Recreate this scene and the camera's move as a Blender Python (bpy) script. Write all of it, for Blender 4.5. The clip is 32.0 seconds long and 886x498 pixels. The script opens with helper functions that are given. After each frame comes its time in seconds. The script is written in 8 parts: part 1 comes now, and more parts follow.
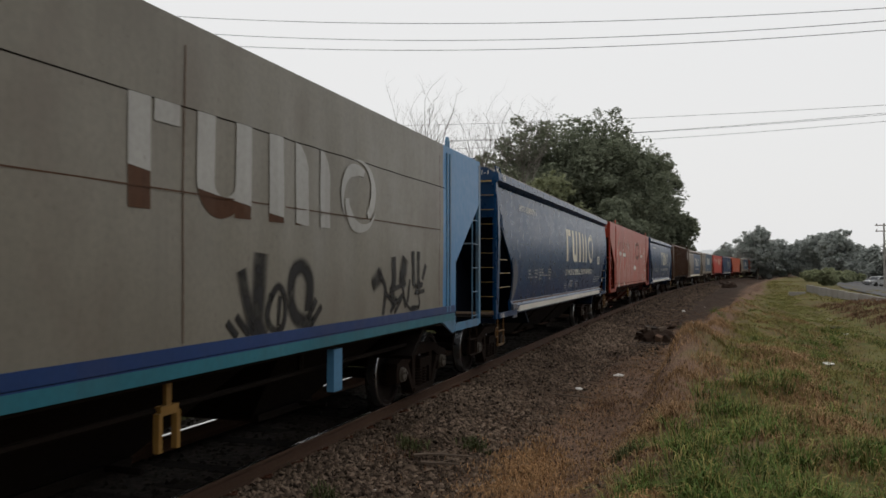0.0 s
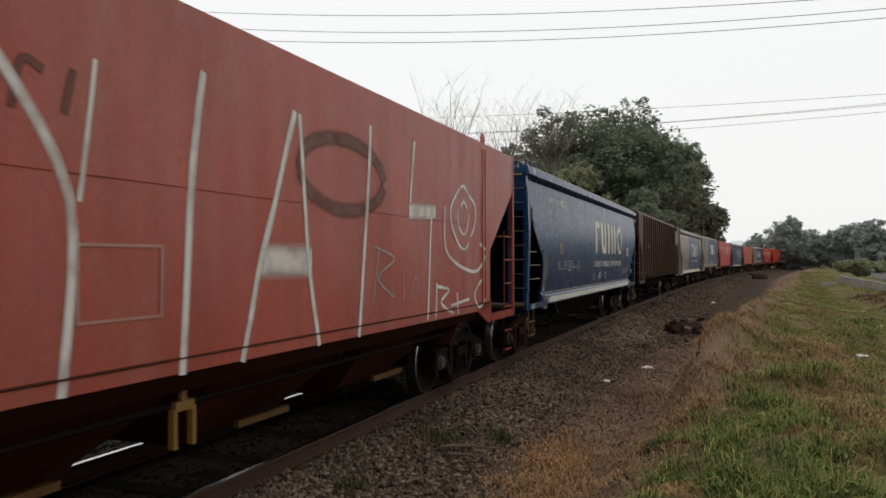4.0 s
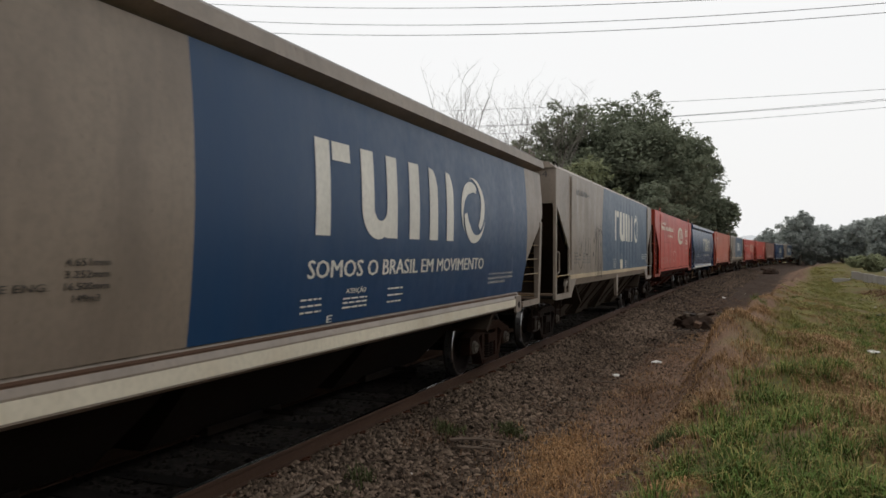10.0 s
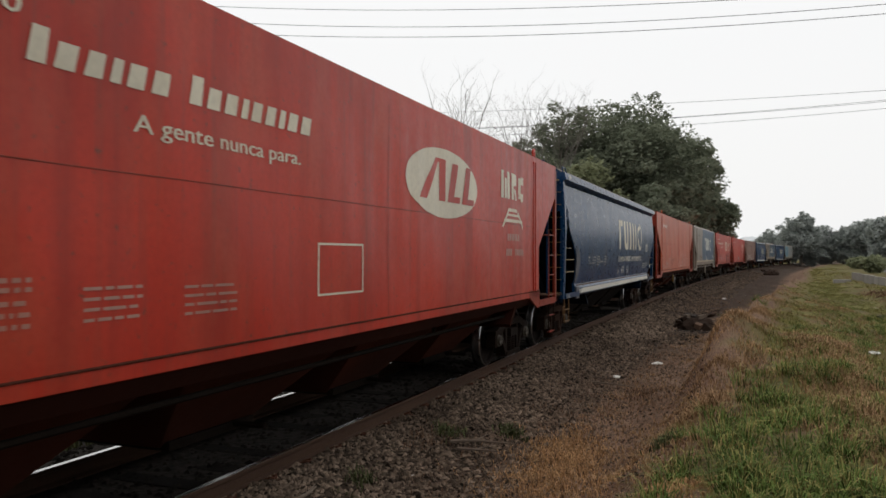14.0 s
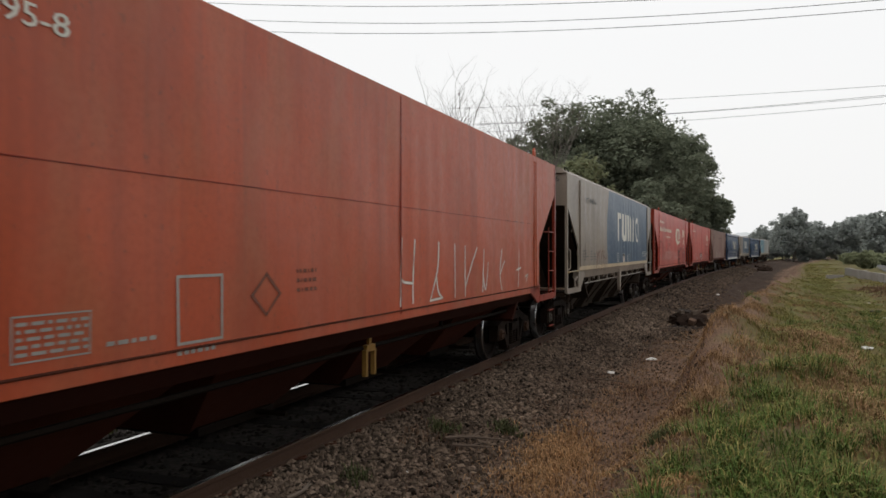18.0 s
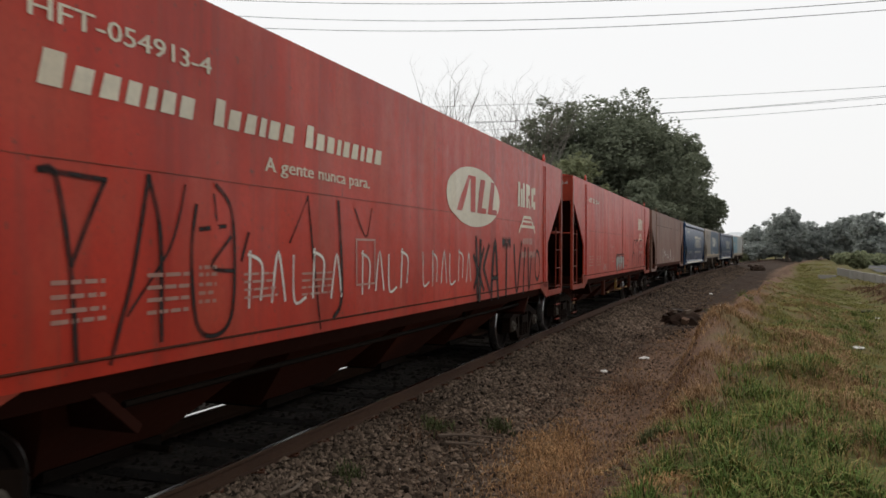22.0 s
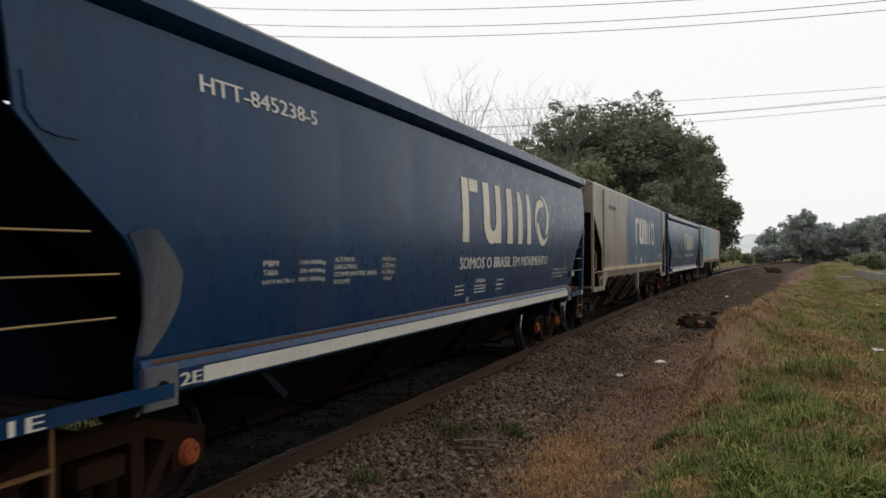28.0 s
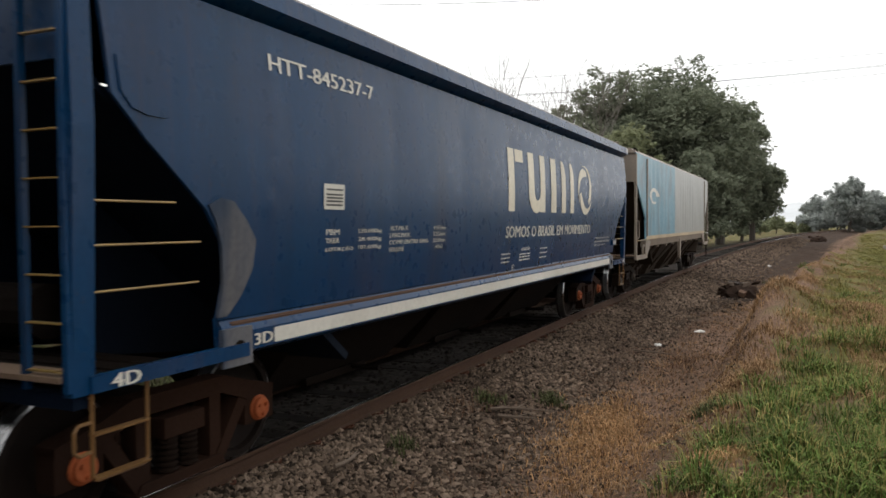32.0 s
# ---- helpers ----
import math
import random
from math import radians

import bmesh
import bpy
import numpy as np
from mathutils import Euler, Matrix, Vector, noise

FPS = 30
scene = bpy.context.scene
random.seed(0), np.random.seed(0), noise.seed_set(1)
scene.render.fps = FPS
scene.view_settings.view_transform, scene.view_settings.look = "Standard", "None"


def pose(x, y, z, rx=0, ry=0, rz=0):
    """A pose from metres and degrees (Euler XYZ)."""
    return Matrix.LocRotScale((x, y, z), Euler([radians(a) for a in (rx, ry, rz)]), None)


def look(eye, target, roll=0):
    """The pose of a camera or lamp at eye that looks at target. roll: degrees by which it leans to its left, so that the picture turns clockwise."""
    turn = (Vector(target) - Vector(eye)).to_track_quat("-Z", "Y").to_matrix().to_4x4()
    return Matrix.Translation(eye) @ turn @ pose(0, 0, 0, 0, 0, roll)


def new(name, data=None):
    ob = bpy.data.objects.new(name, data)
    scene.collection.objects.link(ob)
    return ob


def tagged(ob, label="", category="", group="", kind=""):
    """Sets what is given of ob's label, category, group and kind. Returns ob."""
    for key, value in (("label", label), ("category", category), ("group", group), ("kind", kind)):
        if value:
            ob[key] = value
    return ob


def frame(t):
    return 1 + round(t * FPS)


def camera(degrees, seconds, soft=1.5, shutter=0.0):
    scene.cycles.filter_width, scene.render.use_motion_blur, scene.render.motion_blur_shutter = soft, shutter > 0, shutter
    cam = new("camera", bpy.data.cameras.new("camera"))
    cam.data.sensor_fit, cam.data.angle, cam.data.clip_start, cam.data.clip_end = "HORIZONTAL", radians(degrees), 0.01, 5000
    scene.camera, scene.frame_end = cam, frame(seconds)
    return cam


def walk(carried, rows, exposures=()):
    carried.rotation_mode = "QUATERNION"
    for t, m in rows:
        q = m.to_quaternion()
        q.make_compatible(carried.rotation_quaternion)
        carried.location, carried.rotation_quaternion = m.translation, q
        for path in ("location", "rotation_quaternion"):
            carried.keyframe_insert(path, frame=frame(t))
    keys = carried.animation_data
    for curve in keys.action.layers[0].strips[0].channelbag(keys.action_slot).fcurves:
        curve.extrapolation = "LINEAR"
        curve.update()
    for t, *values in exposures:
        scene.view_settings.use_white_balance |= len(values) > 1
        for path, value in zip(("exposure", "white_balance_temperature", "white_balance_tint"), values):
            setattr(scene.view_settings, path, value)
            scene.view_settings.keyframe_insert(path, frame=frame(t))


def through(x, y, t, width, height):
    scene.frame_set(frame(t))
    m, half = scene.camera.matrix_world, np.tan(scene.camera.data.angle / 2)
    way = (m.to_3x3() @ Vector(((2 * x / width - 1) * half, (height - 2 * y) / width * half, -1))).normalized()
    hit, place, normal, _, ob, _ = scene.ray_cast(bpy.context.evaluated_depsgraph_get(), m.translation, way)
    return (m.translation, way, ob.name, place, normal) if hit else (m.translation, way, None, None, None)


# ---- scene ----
cam = camera(59.7, 32.0, soft=1.6, shutter=0.1)

# The track is one wide curve of radius R about (R, 0); rail top is z = 0, the camera stands on the bank.
R = 1104.3
EYE = (5.04, 0.0, 1.946)
HEAD = (
    (0, -18.11, 1.37, 0.08), (0.5, -18.23, 0.98, -0.02), (1, -18.54, 0.59, -0.03), (1.5, -19.08, 0.60, -0.07),
    (2, -19.65, 0.58, -0.10), (2.5, -19.85, 0.74, -0.12), (3, -19.86, 0.78, -0.11), (3.5, -20.00, 0.79, -0.20),
    (4.5, -20.12, 0.81, -0.15), (5.5, -20.26, 0.83, -0.10), (6, -20.47, 0.76, -0.09), (6.5, -20.53, 0.78, -0.12),
    (7, -20.73, 0.68, 0.03), (7.5, -20.87, 0.41, 0.05), (8, -20.57, 0.41, 0.16), (8.5, -20.64, 0.41, 0.15),
    (9, -20.62, 0.48, 0.19), (9.5, -20.69, 0.36, 0.23), (10, -20.79, 0.30, 0.13), (10.5, -20.75, 0.43, 0.15),
    (11, -20.52, 0.32, 0.23), (11.5, -20.52, 0.24, 0.30), (12, -20.68, 0.15, 0.25), (12.5, -20.86, 0.13, 0.18),
    (13, -20.97, 0.41, 0.09), (13.5, -20.83, 0.35, 0.00), (14, -20.82, 0.42, 0.05), (14.5, -20.78, 0.29, 0.15),
    (15.5, -20.62, 0.29, 0.08), (16.5, -20.47, 0.30, 0.01), (17, -20.35, 0.25, 0.01), (17.5, -20.55, 0.03, -0.13),
    (18, -20.41, 0.17, -0.11), (18.5, -20.02, 0.10, 0.03), (19, -19.99, -0.01, 0.22), (19.5, -20.02, -0.06, 0.26),
    (20, -20.39, 0.03, 0.14), (20.5, -20.15, -0.05, 0.14), (21, -20.06, -0.08, 0.18), (21.5, -19.97, 0.07, 0.30),
    (22, -19.96, 0.02, 0.21), (22.5, -20.10, -0.04, 0.22), (23, -19.98, -0.04, 0.12), (23.5, -19.53, 0.04, 0.10),
    (24, -19.52, -0.04, 0.23), (24.5, -19.51, 0.09, 0.24), (25, -19.65, 0.26, 0.19), (25.5, -19.78, 0.30, 0.15),
    (26.5, -20.15, 0.22, 0.00), (27.5, -20.61, 0.15, -0.18), (28, -20.97, 0.40, -0.35), (28.5, -21.88, 0.62, -0.27),
    (29, -21.65, 0.32, -0.26), (29.5, -23.49, 0.62, -0.41), (30, -23.38, -0.60, -0.86), (30.5, -23.48, -0.78, -0.49),
    (31, -23.72, -1.06, -0.54), (31.5, -23.40, -1.29, -0.45), (32, -23.74, -1.88, -0.42),
)
walk(cam, [(t, pose(*EYE) @ pose(0, 0, 0, 0, 0, -yaw) @ pose(0, 0, 0, 90 + up, 0, 0) @ pose(0, 0, 0, 0, 0, roll))
           for t, yaw, up, roll in HEAD],
     exposures=[(0, -0.2), (1, -0.14), (2.5, -0.03), (6, 0.0), (27.5, 0.02), (30, 0.2), (31, 0.36), (32, 0.52)])

# ------------------------------------------------------------------ sky and light (overcast)
world = bpy.data.worlds.new("overcast_sky")
scene.world = world
world.use_nodes = True
wn, wl = world.node_tree.nodes, world.node_tree.links
wn.clear()
sky = wn.new("ShaderNodeTexSky")
sky.sky_type, sky.sun_disc = "NISHITA", False
sky.sun_elevation, sky.sun_rotation = radians(66), radians(-32)
sky.dust_density, sky.air_density = 6.0, 1.5
veil = wn.new("ShaderNodeMixRGB")
veil.inputs[0].default_value = 0.93
veil.inputs[2].default_value = (9.75, 9.75, 9.75, 1)
wl.new(sky.outputs[0], veil.inputs[1])
back = wn.new("ShaderNodeBackground")
back.inputs[1].default_value = 0.10
wl.new(veil.outputs[0], back.inputs[0])
wl.new(back.outputs[0], wn.new("ShaderNodeOutputWorld").inputs[0])

sun = new("sun", bpy.data.lights.new("sun", "SUN"))
sun.data.energy, sun.data.angle, sun.data.color = 0.5, radians(40), (1.0, 0.97, 0.93)
sun.matrix_world = look((0, 0, 60), (14, -22, 0))


# ------------------------------------------------------------------ materials
def material(name, colour, rough=0.6, metal=0.0, tint=None, grain=6.0, bump=0.0, bump_scale=40.0, streak=0.0, dirt=None,
             dirt_amount=0.0, vary=0.0, stretch=(1, 1, 1), gloss=0.2, dust=0.0):
    """Base colour with broad stains (tint), vertical streaks, spots of dirt, piecewise variation and fine relief."""
    m = bpy.data.materials.new(name)
    m.use_nodes = True
    n, l = m.node_tree.nodes, m.node_tree.links
    b = n["Principled BSDF"]
    b.inputs["Metallic"].default_value = metal
    b.inputs["Specular IOR Level"].default_value = gloss
    co = n.new("ShaderNodeTexCoord").outputs["Object"]

    def noise_of(scale, detail=4.0, sx=(1, 1, 1)):
        mp = n.new("ShaderNodeMapping")
        mp.inputs["Scale"].default_value = sx
        l.new(co, mp.inputs[0])
        t = n.new("ShaderNodeTexNoise")
        t.inputs["Scale"].default_value, t.inputs["Detail"].default_value = scale, detail
        l.new(mp.outputs[0], t.inputs["Vector"])
        return t.outputs["Fac"]

    def ramp(fac, lo, hi):
        r = n.new("ShaderNodeMapRange")
        r.inputs[1].default_value, r.inputs[2].default_value = lo, hi
        l.new(fac, r.inputs[0])
        return r.outputs[0]

    def blend(fac, a, c2, amount):
        x = n.new("ShaderNodeMixRGB")
        mul = n.new("ShaderNodeMath")
        mul.operation = "MULTIPLY"
        mul.inputs[1].default_value = amount
        l.new(fac, mul.inputs[0])
        l.new(mul.outputs[0], x.inputs[0])
        l.new(a, x.inputs[1])
        x.inputs[2].default_value = (*c2, 1)
        return x.outputs[0]

    rgb = n.new("ShaderNodeRGB")
    rgb.outputs[0].default_value = (*colour, 1)
    col = rgb.outputs[0]
    if tint:
        col = blend(ramp(noise_of(0.6 if grain > 1 else grain, 5.0, stretch), 0.35, 0.7), col, tint, 0.8)
    if streak:
        col = blend(ramp(noise_of(3.0, 5.0, (1, 1, 0.06)), 0.47, 0.66), col, tuple(c * 0.5 for c in colour), streak)
        col = blend(ramp(noise_of(11.0, 4.0, (1, 1, 0.035)), 0.56, 0.70), col, (0.075, 0.045, 0.032), streak * 0.4)
        col = blend(ramp(noise_of(26.0, 3.0, (1, 1, 0.6)), 0.66, 0.72), col, (0.07, 0.04, 0.028), streak)
    if dust:
        col = blend(ramp(noise_of(1.4, 6.0, (1, 1, 0.10)), 0.45, 0.64), col, (0.30, 0.265, 0.23), dust)
    if dirt:
        col = blend(ramp(noise_of(1.7, 7.0, (1, 1, 0.5)), 0.50, 0.64), col, dirt, dirt_amount)
    col = blend(ramp(noise_of(grain * 5, 6.0), 0.4, 0.75), col, tuple(c * 0.55 for c in colour), 0.35)
    if vary:
        info = n.new("ShaderNodeObjectInfo").outputs["Random"]
        geo = n.new("ShaderNodeNewGeometry").outputs["Random Per Island"]
        add = n.new("ShaderNodeMath")
        add.operation = "ADD"
        l.new(info, add.inputs[0])
        l.new(geo, add.inputs[1])
        fr = n.new("ShaderNodeMath")
        fr.operation = "FRACT"
        l.new(add.outputs[0], fr.inputs[0])
        hsv = n.new("ShaderNodeHueSaturation")
        l.new(ramp_to(n, l, fr.outputs[0], 1 - vary, 1 + vary), hsv.inputs["Value"])
        l.new(col, hsv.inputs["Color"])
        col = hsv.outputs[0]
    l.new(col, b.inputs["Base Color"])
    l.new(ramp_to(n, l, noise_of(grain * 2, 4.0), max(0.02, rough - 0.12), min(1.0, rough + 0.12)), b.inputs["Roughness"])
    if bump:
        bp = n.new("ShaderNodeBump")
        bp.inputs["Strength"].default_value, bp.inputs["Distance"].default_value = bump, 0.02
        l.new(noise_of(bump_scale, 5.0, (1, 1, 0.45) if bump_scale < 5 else (1, 1, 1)), bp.inputs["Height"])
        l.new(bp.outputs[0], b.inputs["Normal"])
    return m


def ramp_to(n, l, fac, lo, hi):
    r = n.new("ShaderNodeMapRange")
    r.inputs[3].default_value, r.inputs[4].default_value = lo, hi
    l.new(fac, r.inputs[0])
    return r.outputs[0]


RUST = (0.085, 0.045, 0.03)
DIRT = (0.10, 0.085, 0.07)
BLUE = (0.0032, 0.041, 0.112)
GREY = (0.265, 0.213, 0.165)
M = {}


def painted(name, colour, **kw):
    args = dict(dust=0.10, rough=0.40, gloss=0.5, tint=tuple(c * 0.72 + 0.003 for c in colour), streak=0.35, dirt=RUST, dirt_amount=0.12, grain=4.0, bump=0.22, bump_scale=2.4)
    args.update(kw)
    M[name] = material(name, colour, **args)


painted("blue_paint", BLUE, gloss=0.20, rough=0.30, dust=0.012, tint=(0.003, 0.030, 0.092), streak=0.40, bump=0.32)
painted("grey_paint", GREY, streak=0.45, dirt=(0.15, 0.12, 0.095), dirt_amount=0.45, rough=0.48)
painted("beige_paint", (0.225, 0.205, 0.165), streak=0.3, dirt=(0.17, 0.11, 0.07), dirt_amount=0.5, rough=0.6)
painted("dirty_red_paint", (0.30, 0.040, 0.020), streak=0.5, dirt=(0.12, 0.04, 0.028), dirt_amount=0.6, dust=0.05, gloss=0.15)
painted("red_paint", (0.54, 0.031, 0.009), streak=0.70, dirt=(0.46, 0.072, 0.036), dirt_amount=0.50, dust=0.025, gloss=0.32, rough=0.40, tint=(0.34, 0.017, 0.006), bump=0.32)
painted("taupe_paint", (0.18, 0.072, 0.044), streak=0.7, dirt=(0.24, 0.135, 0.092), dirt_amount=0.6, rough=0.55, gloss=0.35, dust=0.14)
painted("orange_red_paint", (0.50, 0.080, 0.022), streak=0.45, dirt=(0.38, 0.115, 0.05), dirt_amount=0.5, rough=0.45, gloss=0.42, dust=0.07, bump=0.28)
painted("faded_red_paint", (0.42, 0.068, 0.036), streak=0.4, dirt=(0.36, 0.13, 0.085), dirt_amount=0.5, rough=0.45, dust=0.08, gloss=0.5, bump=0.28)
painted("brown_paint", (0.061, 0.025, 0.011), streak=0.6, dirt=(0.088, 0.046, 0.024), dirt_amount=0.6, rough=0.5, gloss=0.15, dust=0.02)
painted("brown_grey_paint", (0.085, 0.038, 0.019), streak=0.6, dirt=(0.12, 0.065, 0.038), dirt_amount=0.5, rough=0.75, gloss=0.2, dust=0.05)
painted("light_blue_paint", (0.085, 0.225, 0.37), streak=0.8, tint=(0.06, 0.165, 0.28), dirt=(0.11, 0.10, 0.085), dirt_amount=0.55, gloss=0.25, dust=0.08)
painted("teal_stripe_paint", (0.020, 0.16, 0.215), streak=0.2, dust=0.03, gloss=0.3)
painted("royal_stripe_paint", (0.007, 0.040, 0.155), streak=0.15, dust=0.02, gloss=0.3)
painted("white_mark", (0.76, 0.73, 0.65), streak=0.08, dirt=(0.45, 0.38, 0.28), dirt_amount=0.2, dust=0.0, gloss=0.25)
painted("cream_mark", (0.78, 0.71, 0.56), streak=0.08, dirt=(0.48, 0.36, 0.22), dirt_amount=0.25, dust=0.0, gloss=0.25)
painted("pink_mark", (0.46, 0.24, 0.19), streak=0.3, dirt=(0.38, 0.12, 0.08), dirt_amount=0.5)
painted("dark_mark", (0.035, 0.032, 0.03), streak=0.1)
painted("faint_mark", (0.38, 0.37, 0.34), streak=0.2)
painted("gusset_paint", (0.030, 0.050, 0.088), streak=0.3, dust=0.55, dirt=(0.13, 0.12, 0.12), dirt_amount=0.5, gloss=0.2, rough=0.5)
painted("grey_green_panel", (0.15, 0.175, 0.165), streak=0.3, dirt=(0.3, 0.28, 0.25), dirt_amount=0.4)
painted("glossy_brown_paint", (0.095, 0.058, 0.040), rough=0.5, gloss=0.4, dust=0.05, streak=0.2)
painted("bracket_yellow", (0.31, 0.17, 0.040), streak=0.3, gloss=0.2)
painted("yellow_paint", (0.36, 0.235, 0.075), streak=0.3)
painted("tan_stripe_paint", (0.60, 0.47, 0.30), streak=0.2, dirt=(0.3, 0.22, 0.14), dirt_amount=0.4, gloss=0.2)
painted("ochre_paint", (0.17, 0.085, 0.026), streak=0.3, gloss=0.2)
M["rail_steel"] = material("rail_steel", (0.60, 0.59, 0.58), 0.22, 1.0, grain=8)
M["rust"] = material("rust", (0.062, 0.034, 0.022), 0.85, tint=(0.095, 0.052, 0.032), grain=9, bump=0.3, bump_scale=60)
M["faint_rust"] = material("faint_rust", (0.20, 0.15, 0.12), 0.7, tint=(0.12, 0.08, 0.06), grain=9, gloss=0.15)
M["clip_rust"] = material("clip_rust", (0.11, 0.048, 0.030), 0.9, tint=(0.06, 0.028, 0.02), grain=9, gloss=0.05)
# Kept near black, with the shade below the wagons in the colour.
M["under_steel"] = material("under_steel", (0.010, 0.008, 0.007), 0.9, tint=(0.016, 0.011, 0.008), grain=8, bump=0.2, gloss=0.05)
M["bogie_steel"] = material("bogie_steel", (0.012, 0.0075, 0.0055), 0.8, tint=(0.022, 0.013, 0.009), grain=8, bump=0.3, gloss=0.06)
M["red_bogie_steel"] = material("red_bogie_steel", (0.034, 0.017, 0.011), 0.9, tint=(0.014, 0.008, 0.006), grain=8, bump=0.3, gloss=0.06)
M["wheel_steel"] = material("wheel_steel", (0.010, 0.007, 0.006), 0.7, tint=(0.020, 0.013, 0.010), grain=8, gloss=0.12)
M["tread_steel"] = material("tread_steel", (0.42, 0.42, 0.42), 0.3, 1.0, grain=8)
M["burnt_earth"] = material("burnt_earth", (0.045, 0.028, 0.020), 0.95, tint=(0.02, 0.014, 0.011), grain=9, gloss=0.05)
M["step_plank"] = material("step_plank", (0.22, 0.155, 0.110), 0.8, tint=(0.13, 0.085, 0.06), grain=8, bump=0.2, gloss=0.1)
M["cap_grey"] = material("cap_grey", (0.125, 0.112, 0.092), 0.65, tint=(0.07, 0.05, 0.038), grain=14, gloss=0.15)
M["cap_orange"] = material("cap_orange", (0.42, 0.10, 0.03), 0.6, tint=(0.22, 0.07, 0.03), grain=9)
# Body paints darkened for chutes and recesses: shade there is in the colour.
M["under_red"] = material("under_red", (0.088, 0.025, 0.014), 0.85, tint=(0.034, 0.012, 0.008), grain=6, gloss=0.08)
M["shaded_red"] = material("shaded_red", (0.036, 0.010, 0.006), 0.9, tint=(0.020, 0.007, 0.005), grain=6, gloss=0.05)
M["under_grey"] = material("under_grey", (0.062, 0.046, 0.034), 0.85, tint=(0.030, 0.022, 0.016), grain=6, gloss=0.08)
M["shaded_blue"] = material("shaded_blue", (0.004, 0.010, 0.024), 0.8, tint=(0.006, 0.009, 0.014), grain=6, gloss=0.08)
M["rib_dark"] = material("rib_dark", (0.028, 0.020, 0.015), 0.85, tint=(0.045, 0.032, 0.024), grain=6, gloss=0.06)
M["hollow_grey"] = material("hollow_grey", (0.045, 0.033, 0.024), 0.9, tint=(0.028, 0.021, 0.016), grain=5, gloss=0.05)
M["roof_dust"] = material("roof_dust", (0.22, 0.205, 0.19), 0.8, tint=(0.15, 0.135, 0.125), grain=4, dirt=(0.12, 0.09, 0.07), dirt_amount=0.4)
# Sleeper colour is lowered for the shade under the train.
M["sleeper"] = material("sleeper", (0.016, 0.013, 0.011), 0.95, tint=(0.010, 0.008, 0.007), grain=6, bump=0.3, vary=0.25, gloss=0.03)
M["ballast"] = material("ballast", (0.150, 0.110, 0.081), 0.95, tint=(0.046, 0.032, 0.023), grain=2.5, vary=0.9, gloss=0.05)
M["bark"] = material("bark", (0.085, 0.072, 0.06), 0.9, tint=(0.05, 0.043, 0.036), grain=5, bump=0.4)
M["bare_twigs"] = material("bare_twigs", (0.20, 0.18, 0.16), 0.9, tint=(0.13, 0.115, 0.10), grain=3)
M["grass_green"] = material("grass_green", (0.108, 0.156, 0.038), 0.8, tint=(0.050, 0.084, 0.020), grain=0.8, vary=0.7, gloss=0.06)
M["grass_lane"] = material("grass_lane", (0.235, 0.225, 0.085), 0.85, tint=(0.15, 0.165, 0.055), grain=0.5, vary=0.5, gloss=0.06)
M["grass_olive"] = material("grass_olive", (0.255, 0.222, 0.080), 0.85, tint=(0.145, 0.138, 0.048), grain=0.5, vary=0.5, gloss=0.06)
M["grass_straw"] = material("grass_straw", (0.35, 0.22, 0.118), 0.85, tint=(0.21, 0.128, 0.068), grain=0.7, vary=0.5, gloss=0.06)
M["grass_pale"] = material("grass_pale", (0.45, 0.270, 0.135), 0.85, tint=(0.33, 0.19, 0.09), grain=0.7, vary=0.4, gloss=0.06)
M["weed_dull"] = material("weed_dull", (0.085, 0.095, 0.040), 0.85, tint=(0.06, 0.06, 0.03), grain=0.7, vary=0.5, gloss=0.06)
# Ballast between the rails, with the train's shade put into its colour.
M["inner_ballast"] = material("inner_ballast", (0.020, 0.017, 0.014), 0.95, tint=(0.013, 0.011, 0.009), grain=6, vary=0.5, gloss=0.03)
M["clod"] = material("clod", (0.160, 0.098, 0.065), 0.95, tint=(0.10, 0.060, 0.040), grain=6, vary=0.4)
M["brush_brown"] = material("brush_brown", (0.17, 0.10, 0.06), 0.9, tint=(0.12, 0.07, 0.044), grain=0.5, vary=0.4)
M["litter_white"] = material("litter_white", (0.72, 0.70, 0.66), 0.7, grain=8)
M["char"] = material("char", (0.035, 0.028, 0.024), 0.9, tint=(0.06, 0.045, 0.035), grain=6, bump=0.4)
M["weathered_wood"] = material("weathered_wood", (0.17, 0.13, 0.10), 0.9, tint=(0.10, 0.075, 0.055), grain=6, bump=0.3)
M["concrete"] = material("concrete", (0.30, 0.285, 0.26), 0.9, tint=(0.22, 0.20, 0.18), grain=3, bump=0.2)
M["asphalt"] = material("asphalt", (0.10, 0.10, 0.10), 0.9, tint=(0.075, 0.072, 0.07), grain=3)
M["wire"] = material("wire", (0.05, 0.05, 0.05), 0.6, 0.3)
M["car_white"] = material("car_white", (0.65, 0.65, 0.64), 0.3, grain=3)
M["car_silver"] = material("car_silver", (0.30, 0.31, 0.32), 0.3, 0.6, grain=3)
M["car_glass"] = material("car_glass", (0.03, 0.035, 0.04), 0.08, grain=3)
M["tyre"] = material("tyre", (0.02, 0.02, 0.02), 0.85, grain=8)
# Haze in front of the hill is put into this pale colour.
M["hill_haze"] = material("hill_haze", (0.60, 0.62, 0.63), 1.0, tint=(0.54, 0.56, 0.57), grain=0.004)


